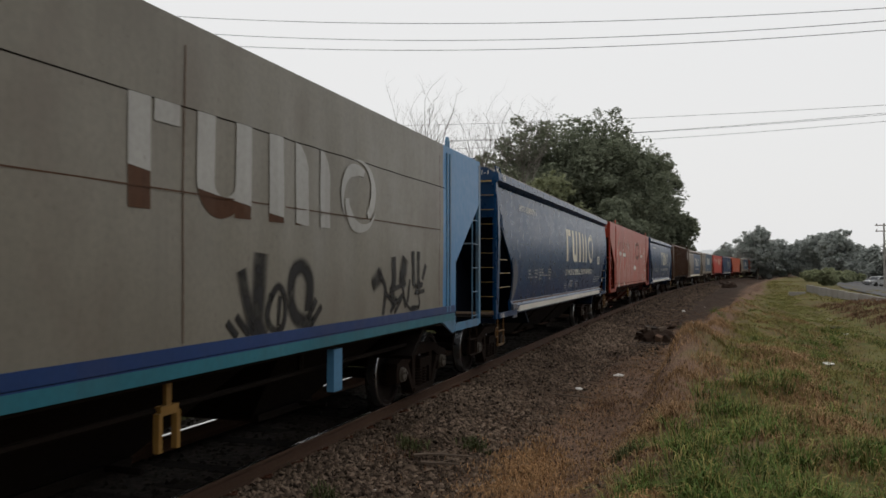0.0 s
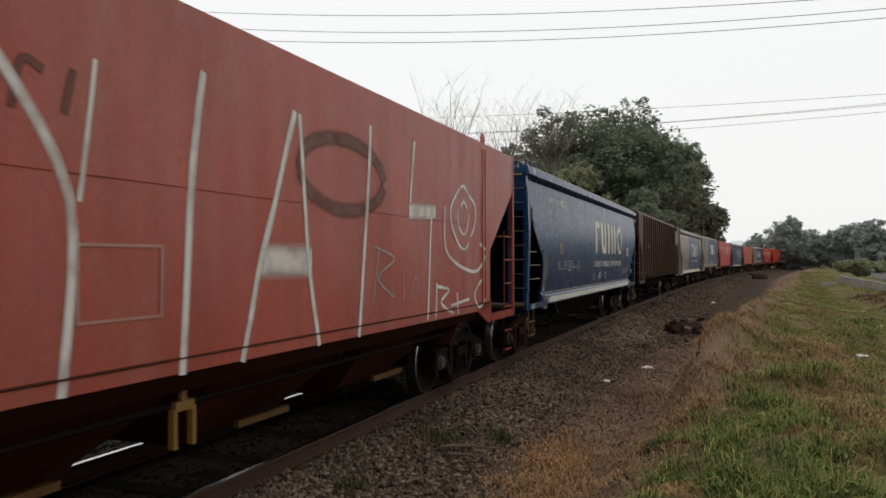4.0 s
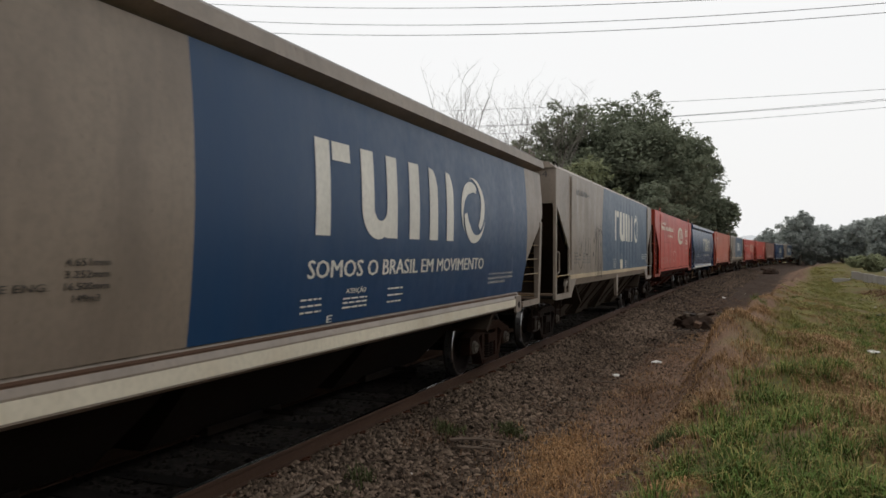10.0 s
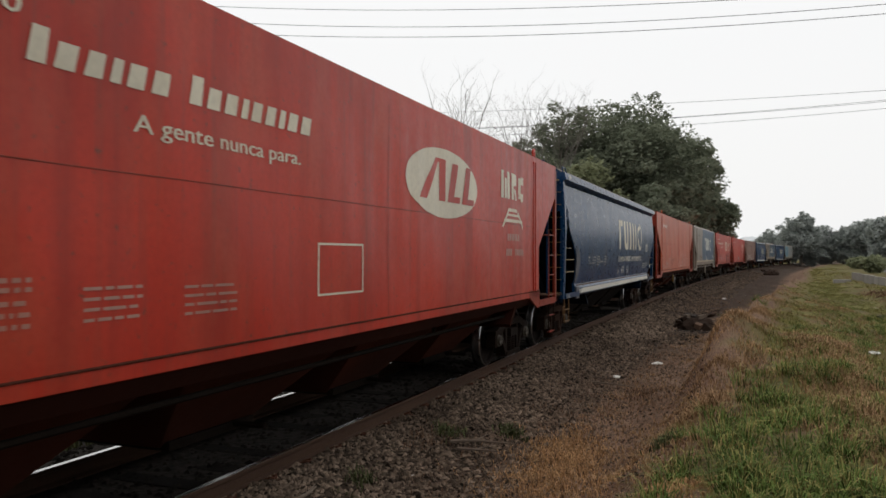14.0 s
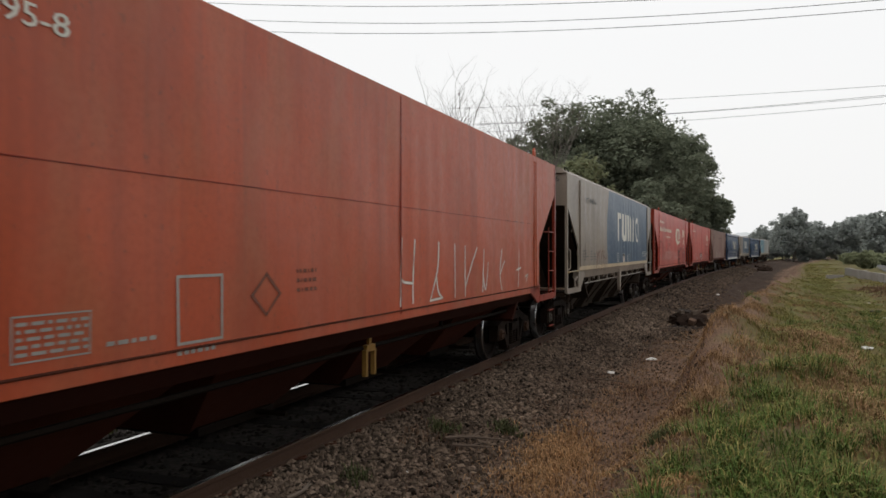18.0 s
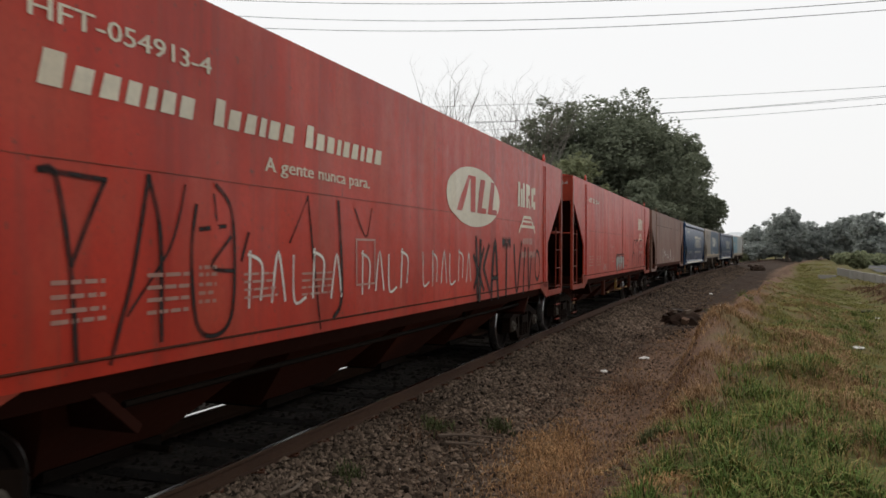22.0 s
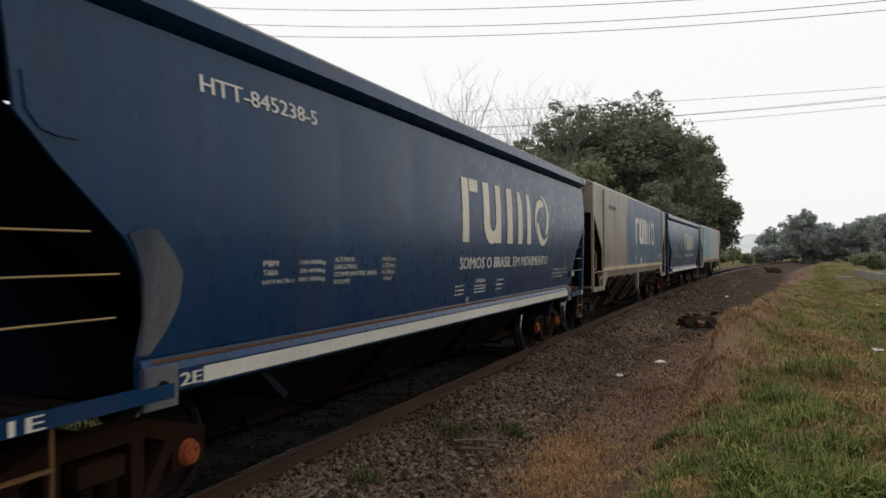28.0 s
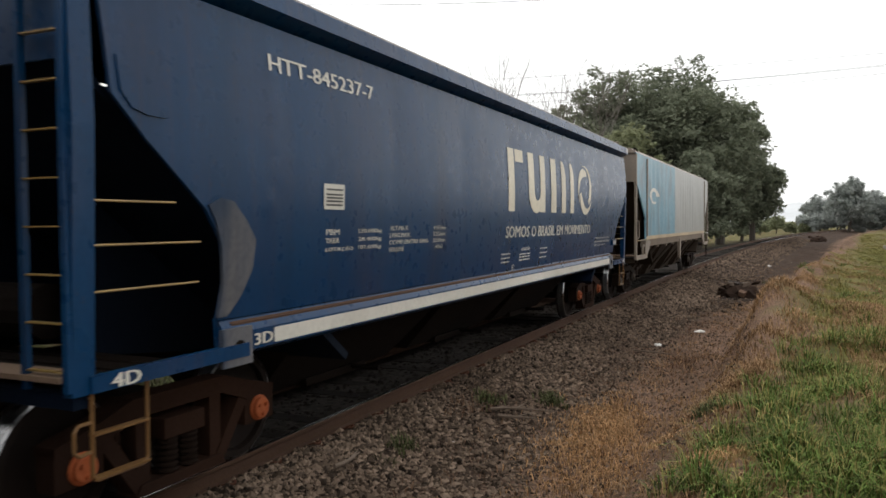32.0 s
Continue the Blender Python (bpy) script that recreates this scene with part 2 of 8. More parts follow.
def leaf_material(name, colour, spread, through=0.45):
    """Leaves let part of the light through; their tone differs from spray to spray and from place to place."""
    m = bpy.data.materials.new(name)
    m.use_nodes = True
    n, l = m.node_tree.nodes, m.node_tree.links
    n.remove(n["Principled BSDF"])
    noise = n.new("ShaderNodeTexNoise")
    noise.inputs["Scale"].default_value, noise.inputs["Detail"].default_value = 0.35, 3.0
    l.new(n.new("ShaderNodeTexCoord").outputs["Object"], noise.inputs["Vector"])
    a = ramp_to(n, l, noise.outputs["Fac"], 1 - spread, 1 + spread)
    b = ramp_to(n, l, n.new("ShaderNodeNewGeometry").outputs["Random Per Island"], 1 - spread * 0.7, 1 + spread * 0.7)
    mul = n.new("ShaderNodeMath")
    mul.operation = "MULTIPLY"
    l.new(a, mul.inputs[0])
    l.new(b, mul.inputs[1])
    hsv = n.new("ShaderNodeHueSaturation")
    hsv.inputs["Color"].default_value = (*colour, 1)
    l.new(mul.outputs[0], hsv.inputs["Value"])
    d, t, x = n.new("ShaderNodeBsdfDiffuse"), n.new("ShaderNodeBsdfTranslucent"), n.new("ShaderNodeMixShader")
    x.inputs[0].default_value = through
    l.new(hsv.outputs[0], d.inputs["Color"])
    l.new(hsv.outputs[0], t.inputs["Color"])
    l.new(d.outputs[0], x.inputs[1])
    l.new(t.outputs[0], x.inputs[2])
    l.new(x.outputs[0], n["Material Output"].inputs["Surface"])
    M[name] = m


# Distance haze is painted in: leaf_dark greyed and lifted, leaf_haze far paler.
leaf_material("leaf_dark", (0.200, 0.220, 0.158), 0.35, 0.5)
leaf_material("leaf_olive", (0.235, 0.25, 0.150), 0.3, 0.55)
leaf_material("leaf_mid", (0.22, 0.24, 0.165), 0.35, 0.5)
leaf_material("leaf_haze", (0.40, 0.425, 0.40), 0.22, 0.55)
leaf_material("leaf_light", (0.30, 0.32, 0.20), 0.2, 0.6)


def spray_material(name, colour):
    """Sprayed paint: dense along the middle of a stroke, thinning out unevenly to both sides."""
    m = bpy.data.materials.new(name)
    m.use_nodes = True
    n, l = m.node_tree.nodes, m.node_tree.links
    b = n["Principled BSDF"]
    b.inputs["Base Color"].default_value = (*colour, 1)
    b.inputs["Roughness"].default_value = 0.55
    b.inputs["Specular IOR Level"].default_value = 0.2
    uv = n.new("ShaderNodeUVMap")
    uv.uv_map = "across"
    sep = n.new("ShaderNodeSeparateXYZ")
    l.new(uv.outputs[0], sep.inputs[0])
    ops = []
    for op, k in (("SUBTRACT", 0.5), ("ABSOLUTE", 0.0)):
        x = n.new("ShaderNodeMath")
        x.operation = op
        x.inputs[1].default_value = k
        l.new(ops[-1] if ops else sep.outputs[0], x.inputs[0])
        ops.append(x.outputs[0])
    soft = n.new("ShaderNodeMapRange")
    soft.interpolation_type = "SMOOTHSTEP"
    soft.inputs[1].default_value, soft.inputs[2].default_value = 0.5, 0.14
    l.new(ops[-1], soft.inputs[0])
    noise = n.new("ShaderNodeTexNoise")
    noise.inputs["Scale"].default_value, noise.inputs["Detail"].default_value = 4.0, 6.0
    l.new(n.new("ShaderNodeTexCoord").outputs["Object"], noise.inputs["Vector"])
    thin = n.new("ShaderNodeMapRange")
    thin.inputs[1].default_value, thin.inputs[2].default_value, thin.inputs[3].default_value, thin.inputs[4].default_value = 0.3, 0.55, 0.55, 0.97
    l.new(noise.outputs["Fac"], thin.inputs[0])
    mul = n.new("ShaderNodeMath")
    mul.operation = "MULTIPLY"
    l.new(soft.outputs[0], mul.inputs[0])
    l.new(thin.outputs[0], mul.inputs[1])
    l.new(mul.outputs[0], b.inputs["Alpha"])
    M[name] = m


spray_material("spray_black", (0.014, 0.013, 0.013))
spray_material("spray_white", (0.72, 0.69, 0.63))
spray_material("spray_rust", (0.24, 0.085, 0.055))
spray_material("spray_ghost", (0.17, 0.075, 0.055))
spray_material("spray_pale", (0.36, 0.33, 0.30))


def two_tone(name, front, rear, edge, bow, rear_end):
    """Side paint in two colours: the rear part begins at `edge` metres along the wagon, on a line bowed by `bow`."""
    m = material(name, front, 0.38, gloss=0.28, tint=tuple(c * 0.75 for c in front), streak=0.22, dirt=(0.15, 0.12, 0.095), dirt_amount=0.45, grain=4, bump=0.34, bump_scale=2.4)
    n, l = m.node_tree.nodes, m.node_tree.links
    b = n["Principled BSDF"]
    old = b.inputs["Base Color"].links[0].from_socket
    sep = n.new("ShaderNodeSeparateXYZ")
    l.new(n.new("ShaderNodeTexCoord").outputs["Object"], sep.inputs[0])

    def calc(op, a, c):
        x = n.new("ShaderNodeMath")
        x.operation = op
        for i, v in enumerate((a, c)):
            if isinstance(v, (int, float)):
                x.inputs[i].default_value = v
            else:
                l.new(v, x.inputs[i])
        return x.outputs[0]
    dz = calc("SUBTRACT", sep.outputs[2], 2.35)
    line = calc("ADD", calc("MULTIPLY", calc("MULTIPLY", dz, dz), bow), edge)
    inside = calc("MULTIPLY", calc("GREATER_THAN", sep.outputs[1], line), calc("LESS_THAN", sep.outputs[1], rear_end))
    tex = n.new("ShaderNodeTexNoise")
    tex.inputs["Scale"].default_value = 2.5
    mp = n.new("ShaderNodeMapping")
    mp.inputs["Scale"].default_value = (1, 1, 0.08)
    l.new(n.new("ShaderNodeTexCoord").outputs["Object"], mp.inputs[0])
    l.new(mp.outputs[0], tex.inputs["Vector"])
    worn = n.new("ShaderNodeMixRGB")
    l.new(ramp_to(n, l, tex.outputs["Fac"], -0.35, 0.75), worn.inputs[0])
    worn.inputs[1].default_value = (*rear, 1)
    worn.inputs[2].default_value = (*(0.85 * c + 0.15 * f * 0.5 for c, f in zip(rear, front)), 1)
    mix = n.new("ShaderNodeMixRGB")
    l.new(inside, mix.inputs[0])
    l.new(old, mix.inputs[1])
    l.new(worn.outputs[0], mix.inputs[2])
    l.new(mix.outputs[0], b.inputs["Base Color"])
    M[name] = m


two_tone("grey_then_blue_rounded", GREY, BLUE, -2.1, 0.0, 6.6)
two_tone("grey_then_blue_flat", GREY, (0.008, 0.050, 0.108), -2.50, 0.20, 6.55)
two_tone("grey_then_blue_straight", GREY, (0.008, 0.050, 0.108), -2.49, 0.10, 6.55)
two_tone("beige_then_light_blue", (0.225, 0.205, 0.165), (0.055, 0.20, 0.40), 5.66, 0.0, 99.0)
two_tone("light_blue_then_grey", (0.16, 0.33, 0.42), (0.33, 0.33, 0.31), -1.4, 0.0, 99.0)


# ------------------------------------------------------------------ mesh helpers
def box(bm, x0, x1, y0, y1, z0, z1):
    v = [bm.verts.new(p) for p in ((x0, y0, z0), (x1, y0, z0), (x1, y1, z0), (x0, y1, z0), (x0, y0, z1), (x1, y0, z1), (x1, y1, z1), (x0, y1, z1))]
    for f in ((3, 2, 1, 0), (4, 5, 6, 7), (0, 1, 5, 4), (1, 2, 6, 5), (2, 3, 7, 6), (3, 0, 4, 7)):
        bm.faces.new([v[i] for i in f])


def prism(bm, pts, a0, a1, axis="x"):
    """A slab: the outline pts (two coordinates) pushed from a0 to a1 along an axis."""
    def at(p, a):
        return {"x": (a, p[0], p[1]), "y": (p[0], a, p[1]), "z": (p[0], p[1], a)}[axis]
    lo, hi = [bm.verts.new(at(p, a0)) for p in pts], [bm.verts.new(at(p, a1)) for p in pts]
    bm.faces.new(lo[::-1])
    bm.faces.new(hi)
    for i in range(len(pts)):
        j = (i + 1) % len(pts)
        bm.faces.new((lo[i], lo[j], hi[j], hi[i]))


def rod(bm, a, b, r, n=6, r2=None):
    a, b = Vector(a), Vector(b)
    d = (b - a).normalized()
    s = d.orthogonal().normalized()
    u = d.cross(s)
    ring = [(math.cos(2 * math.pi * i / n), math.sin(2 * math.pi * i / n)) for i in range(n)]
    r2 = r if r2 is None else r2
    A = [bm.verts.new(a + (s * c + u * w) * r) for c, w in ring]
    B = [bm.verts.new(b + (s * c + u * w) * r2) for c, w in ring]
    bm.faces.new(A[::-1])
    bm.faces.new(B)
    for i in range(n):
        j = (i + 1) % n
        bm.faces.new((A[i], A[j], B[j], B[i]))


def bent(bm, pts, r, n=6):
    for a, b in zip(pts, pts[1:]):
        rod(bm, a, b, r, n)


def turned(bm, profile, centre, n=24, axis="x"):
    """Revolve (along, radius) pairs about an axis through centre."""
    rings = []
    for a, r in profile:
        ring = []
        for i in range(n):
            c, s = r * math.cos(2 * math.pi * i / n), r * math.sin(2 * math.pi * i / n)
            p = (a, c, s) if axis == "x" else (c, a, s) if axis == "y" else (c, s, a)
            ring.append(bm.verts.new(Vector(centre) + Vector(p)))
        rings.append(ring)
    for A, B in zip(rings, rings[1:]):
        for i in range(n):
            j = (i + 1) % n
            bm.faces.new((A[i], A[j], B[j], B[i]))
    bm.faces.new(rings[0][::-1])
    bm.faces.new(rings[-1])


MESHES = {}


def mesh_of(key, build, mat, bevel=0.0, smooth=False):
    key = (key, mat)
    if key not in MESHES:
        bm = bmesh.new()
        build(bm)
        if bevel:
            sharp = [e for e in bm.edges if len(e.link_faces) == 2 and e.calc_face_angle(0) > 0.6]
            bmesh.ops.bevel(bm, geom=sharp, offset=bevel, segments=1, affect="EDGES", clamp_overlap=True)
        bmesh.ops.recalc_face_normals(bm, faces=bm.faces)
        me = bpy.data.meshes.new(key[0])
        bm.to_mesh(me)
        bm.free()
        me.materials.append(M[mat])
        if smooth:
            for f in me.polygons:
                f.use_smooth = True
        MESHES[key] = me
    return MESHES[key]


def part(name, key, build, mat, parent, label="", bevel=0.0, smooth=False, at=None):
    """One mesh object under a thing or a part; alike pieces share their mesh by key."""
    ob = new(name, mesh_of(key, build, mat, bevel, smooth))
    ob.parent = parent
    if at is not None:
        ob.matrix_basis = at
    if label:
        tagged(ob, label)
    return ob


def on_arc(s, lat, z=0.0):
    return Vector((R - (R - lat) * math.cos(s / R), (R - lat) * math.sin(s / R), z))


def at_arc(s, lat=0.0, z=0.0):
    return Matrix.Translation(on_arc(s, lat, z)) @ Matrix.Rotation(-s / R, 4, "Z")


def raw_mesh(name, verts, faces, mat, smooth=False):
    me = bpy.data.meshes.new(name)
    me.from_pydata(verts, [], faces)
    me.update()
    me.materials.append(M[mat])
    if smooth:
        for f in me.polygons:
            f.use_smooth = True
    return me


# ------------------------------------------------------------------ ground
def lateral(x, y):
    return R - np.hypot(R - x, y), R * np.arctan2(y, R - x)


def wobble(x, y, k, seed):
    rs = np.random.RandomState(seed)
    out = 0.0
    for i in range(7):
        a, f, ph = rs.uniform(0, 6.28), k * rs.uniform(0.5, 1.9), rs.uniform(0, 6.28)
        out = out + np.sin((x * math.cos(a) + y * math.sin(a)) * f + ph)
    return out / 7.0 * 1.6


def ground_z(x, y):
    x, y = np.asarray(x, float), np.asarray(y, float)
    lat, s = lateral(x, y)
    far = np.clip((np.abs(s) - 60) / 120, 0, 1)
    crest = 4.62 + 0.04 * np.clip(s - 8, 0, 6) + 0.056 * np.clip(s - 13.5, 0, 56)
    wide = 0.92 + 0.06 * np.clip(10 - s, 0, 5)
    toe = crest - wide + 0.20 * wobble(x, y, 1.1, 3)
    crest_z = 0.34 + 0.12 * wobble(x, y, 0.45, 5) - 0.25 * far
    prof = np.interp(lat, [-400, -60, -9, -5, -3.0, -1.7, -1.0, -0.7, 0.7, 0.92, 1.5, 2.5, 3.3], [0.5, 0.2, -0.5, -0.6, -0.55, -0.2, -0.15, -0.2, -0.2, -0.145, -0.16, -0.47, -0.50])
    k = np.clip((lat - toe) / wide, 0, 1)
    bank = -0.50 + (crest_z + 0.50) * (k * k * (3 - 2 * k))
    hump = 0.40 * np.exp(-((s - 14.2) / 3.0) ** 2 - ((lat - 4.9) / 0.42) ** 2) + 0.16 * np.exp(-((s - 22) / 2.5) ** 2 - ((lat - 5.3) / 0.5) ** 2)
    lip = hump + 0.10 * np.exp(-((lat - toe - wide) / 0.30) ** 2) * np.clip((s - 9) / 4, 0, 1)
    swale = np.clip((lat - 6.2) / 2.2, 0, 1) * 0.40 - np.clip((lat - 10.0) / 1.6, 0, 1) * 0.42 * np.clip((52 - s) / 12, 0, 1)
    right = bank + lip - swale * (1 - 0.4 * far)
    z = np.where(lat > 3.0, np.maximum(right, prof), prof)
    z = z + np.interp(lat, [2.6, 4.0, 4.8, 9.0], [0.012, 0.06, 0.13, 0.08]) * wobble(x, y, 2.6, 8) + np.interp(lat, [1.4, 2.0, 3.0, 4.4], [0.004, 0.02, 0.025, 0.07]) * wobble(x, y, 6.5, 9)
    flat = np.clip((lat - 16) / 14, 0, 1)
    z = z * (1 - flat) + flat * (0.3 - 1.9 * np.clip((s - 35) / 70, 0, 1))
    return z


def steps(*runs):
    out = []
    for a, b, d in runs:
        out += list(np.arange(a, b - 1e-6, d))
    return np.array(out + [runs[-1][1]])


def build_ground():
    xs = steps((-4000, -400, 600), (-400, -60, 40), (-60, -8, 4), (-8, 1.2, 0.5), (1.2, 9, 0.13), (9, 24, 0.5), (24, 80, 4), (80, 400, 40), (400, 4000, 600))
    ys = steps((-4000, -400, 600), (-400, -40, 30), (-40, 2, 3), (2, 32, 0.2), (32, 80, 0.6), (80, 260, 3), (260, 500, 30), (500, 4500, 500))
    X, Y = np.meshgrid(xs, ys)
    Z = ground_z(X, Y)
    Z = np.where(np.hypot(X, Y) > 450, 0.6, Z)
    nx, ny = len(xs), len(ys)
    idx = np.arange(nx * ny).reshape(ny, nx)
    f = np.stack([idx[:-1, :-1], idx[:-1, 1:], idx[1:, 1:], idx[1:, :-1]], -1).reshape(-1, 4)
    me = raw_mesh("ground", np.stack([X, Y, Z], -1).reshape(-1, 3).tolist(), f.tolist(), "ground", True)
    return tagged(new("ground", me), "trackside ground of gravel, bare brown earth and patchy grass", "ground", kind="structure")


def ground_material():
    m = bpy.data.materials.new("ground")
    m.use_nodes = True
    n, l = m.node_tree.nodes, m.node_tree.links
    b = n["Principled BSDF"]
    b.inputs["Roughness"].default_value = 1.0
    b.inputs["Specular IOR Level"].default_value = 0.08
    pos = n.new("ShaderNodeNewGeometry").outputs["Position"]

    def noise_of(scale, detail=5.0):
        t = n.new("ShaderNodeTexNoise")
        t.inputs["Scale"].default_value, t.inputs["Detail"].default_value = scale, detail
        l.new(pos, t.inputs["Vector"])
        return t.outputs["Fac"]

    def calc(op, a, c=0.0):
        x = n.new("ShaderNodeMath")
        x.operation = op
        for i, v in enumerate((a, c)):
            if isinstance(v, (int, float)):
                x.inputs[i].default_value = v
            else:
                l.new(v, x.inputs[i])
        return x.outputs[0]

    def span(v, lo, hi):
        r = n.new("ShaderNodeMapRange")
        r.inputs[1].default_value, r.inputs[2].default_value = lo, hi
        l.new(v, r.inputs[0])
        return r.outputs[0]

    def mix(fac, a, c):
        x = n.new("ShaderNodeMixRGB")
        l.new(fac, x.inputs[0])
        for i, v in ((1, a), (2, c)):
            if isinstance(v, tuple):
                x.inputs[i].default_value = (*v, 1)
            else:
                l.new(v, x.inputs[i])
        return x.outputs[0]

    sep = n.new("ShaderNodeSeparateXYZ")
    l.new(pos, sep.inputs[0])
    dx = calc("SUBTRACT", R, sep.outputs[0])
    lat = calc("SUBTRACT", R, calc("SQRT", calc("ADD", calc("MULTIPLY", dx, dx), calc("MULTIPLY", sep.outputs[1], sep.outputs[1]))))
    rough_lat = calc("ADD", lat, calc("MULTIPLY", calc("SUBTRACT", noise_of(1.1), 0.5), 2.4))
    drift = calc("MULTIPLY", calc("MINIMUM", calc("MAXIMUM", calc("SUBTRACT", sep.outputs[1], 13.5), 0.0), 56.0), 0.056)
    bank_lat = calc("SUBTRACT", rough_lat, drift)
    stone = mix(span(noise_of(16, 3), 0.35, 0.65), (0.022, 0.015, 0.011), (0.070, 0.047, 0.034))
    earth = mix(span(noise_of(1.3), 0.35, 0.65), (0.150, 0.092, 0.060), (0.225, 0.143, 0.098))
    earth = mix(span(noise_of(35, 3), 0.45, 0.62), earth, (0.075, 0.047, 0.033))
    turf = mix(span(noise_of(0.8, 6), 0.43, 0.57), (0.150, 0.092, 0.050), (0.165, 0.150, 0.054))
    turf = mix(span(noise_of(3.1, 6), 0.44, 0.66), turf, (0.074, 0.098, 0.030))
    turf = mix(span(noise_of(22, 4), 0.4, 0.7), turf, (0.085, 0.07, 0.036))
    # Track bed painted darker, as shaded by the train above it.
    shaded_bed = mix(span(noise_of(14, 3), 0.35, 0.65), (0.012, 0.010, 0.008), (0.03, 0.024, 0.02))
    stone = mix(span(lat, 0.70, 0.90), shaded_bed, stone)
    far_lat = calc("SUBTRACT", rough_lat, calc("MULTIPLY", calc("MINIMUM", calc("MAXIMUM", calc("SUBTRACT", sep.outputs[1], 12.0), 0.0), 45.0), 0.085))
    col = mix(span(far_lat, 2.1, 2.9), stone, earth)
    col = mix(span(bank_lat, 4.9, 5.7), col, turf)
    col = mix(span(calc("MULTIPLY", rough_lat, -1.0), 3.5, 7.0), col, turf)
    l.new(col, b.inputs["Base Color"])
    bp = n.new("ShaderNodeBump")
    bp.inputs["Strength"].default_value, bp.inputs["Distance"].default_value = 0.6, 0.03
    l.new(noise_of(24, 5), bp.inputs["Height"])
    l.new(bp.outputs[0], b.inputs["Normal"])
    M["ground"] = m


ground_material()
build_ground()


# ------------------------------------------------------------------ track
def rail_profile():
    return [(-0.07, -0.172), (0.07, -0.172), (0.07, -0.155), (0.012, -0.135), (0.012, -0.045), (0.036, -0.03), (0.036, -0.004), (0.028, 0.0), (-0.028, 0.0), (-0.036, -0.004), (-0.036, -0.03), (-0.012, -0.045), (-0.012, -0.135), (-0.07, -0.155)]


def swept(profile, lat, s0, s1, ds):
    ss = np.arange(s0, s1 + 1e-6, ds)
    verts, faces, k = [], [], len(profile)
    for s in ss:
        verts += [tuple(on_arc(s, lat + p, z)) for p, z in profile]
    for i in range(len(ss) - 1):
        for j in range(k):
            a, b2 = i * k + j, i * k + (j + 1) % k
            faces.append((a, b2, b2 + k, a + k))
    return verts, faces


def build_track():
    track = new("railway_track")
    tagged(track, "broad-gauge railway track with rusty steel rails on sleepers", "railway track", kind="structure")
    for lat in (0.836, -0.836):
        v, f = swept(rail_profile(), lat, -150, 330, 3.0)
        me = raw_mesh("rail", v, f, "rust")
        ob = new("rail", me)
        ob.parent = track
        tagged(ob, "rusty steel rail with a polished top")
        v, f = swept([(-0.026, 0.0015), (0.03, 0.0015), (0.03, 0.004), (-0.026, 0.004)], lat, -150, 330, 3.0)
        head = new("running_surface", raw_mesh("running_surface", v, f, "rail_steel"))
        head.parent = ob
    def sleeper(bm):
        box(bm, -1.4, 1.4, -0.12, 0.12, -0.36, -0.165)
    for i in range(150):
        s = -9 + i * 0.62
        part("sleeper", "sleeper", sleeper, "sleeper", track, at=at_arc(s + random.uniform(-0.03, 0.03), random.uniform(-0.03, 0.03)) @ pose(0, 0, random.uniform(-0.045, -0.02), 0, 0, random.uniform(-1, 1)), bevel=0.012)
    def clip(bm):
        bent(bm, [(0.03, -0.05, 0.0), (0.12, -0.05, 0.03), (0.15, 0.0, 0.02), (0.12, 0.05, 0.03), (0.03, 0.05, 0.0)], 0.011, 5)
        box(bm, 0.05, 0.17, -0.07, 0.07, -0.03, 0.0)
    for i in range(70):
        part("rail_clip", "rail_clip", clip, "clip_rust", track, at=at_arc(1.2 + i * 0.62, 0.836) @ pose(0.045, 0, -0.145))
    verts, faces = [], []
    for i in range(260):
        m = at_arc(-9 + (150 + i) * 0.62)
        bm = bmesh.new()
        sleeper(bm)
        o = len(verts)
        bm.verts.index_update()
        verts += [tuple(m @ v.co) for v in bm.verts]
        faces += [[v.index + o for v in f.verts] for f in bm.faces]
        bm.free()
    rest = new("distant_sleepers", raw_mesh("distant_sleepers", verts, faces, "sleeper"))
    rest.parent = track
    tagged(rest, kind="stuff")


build_track()


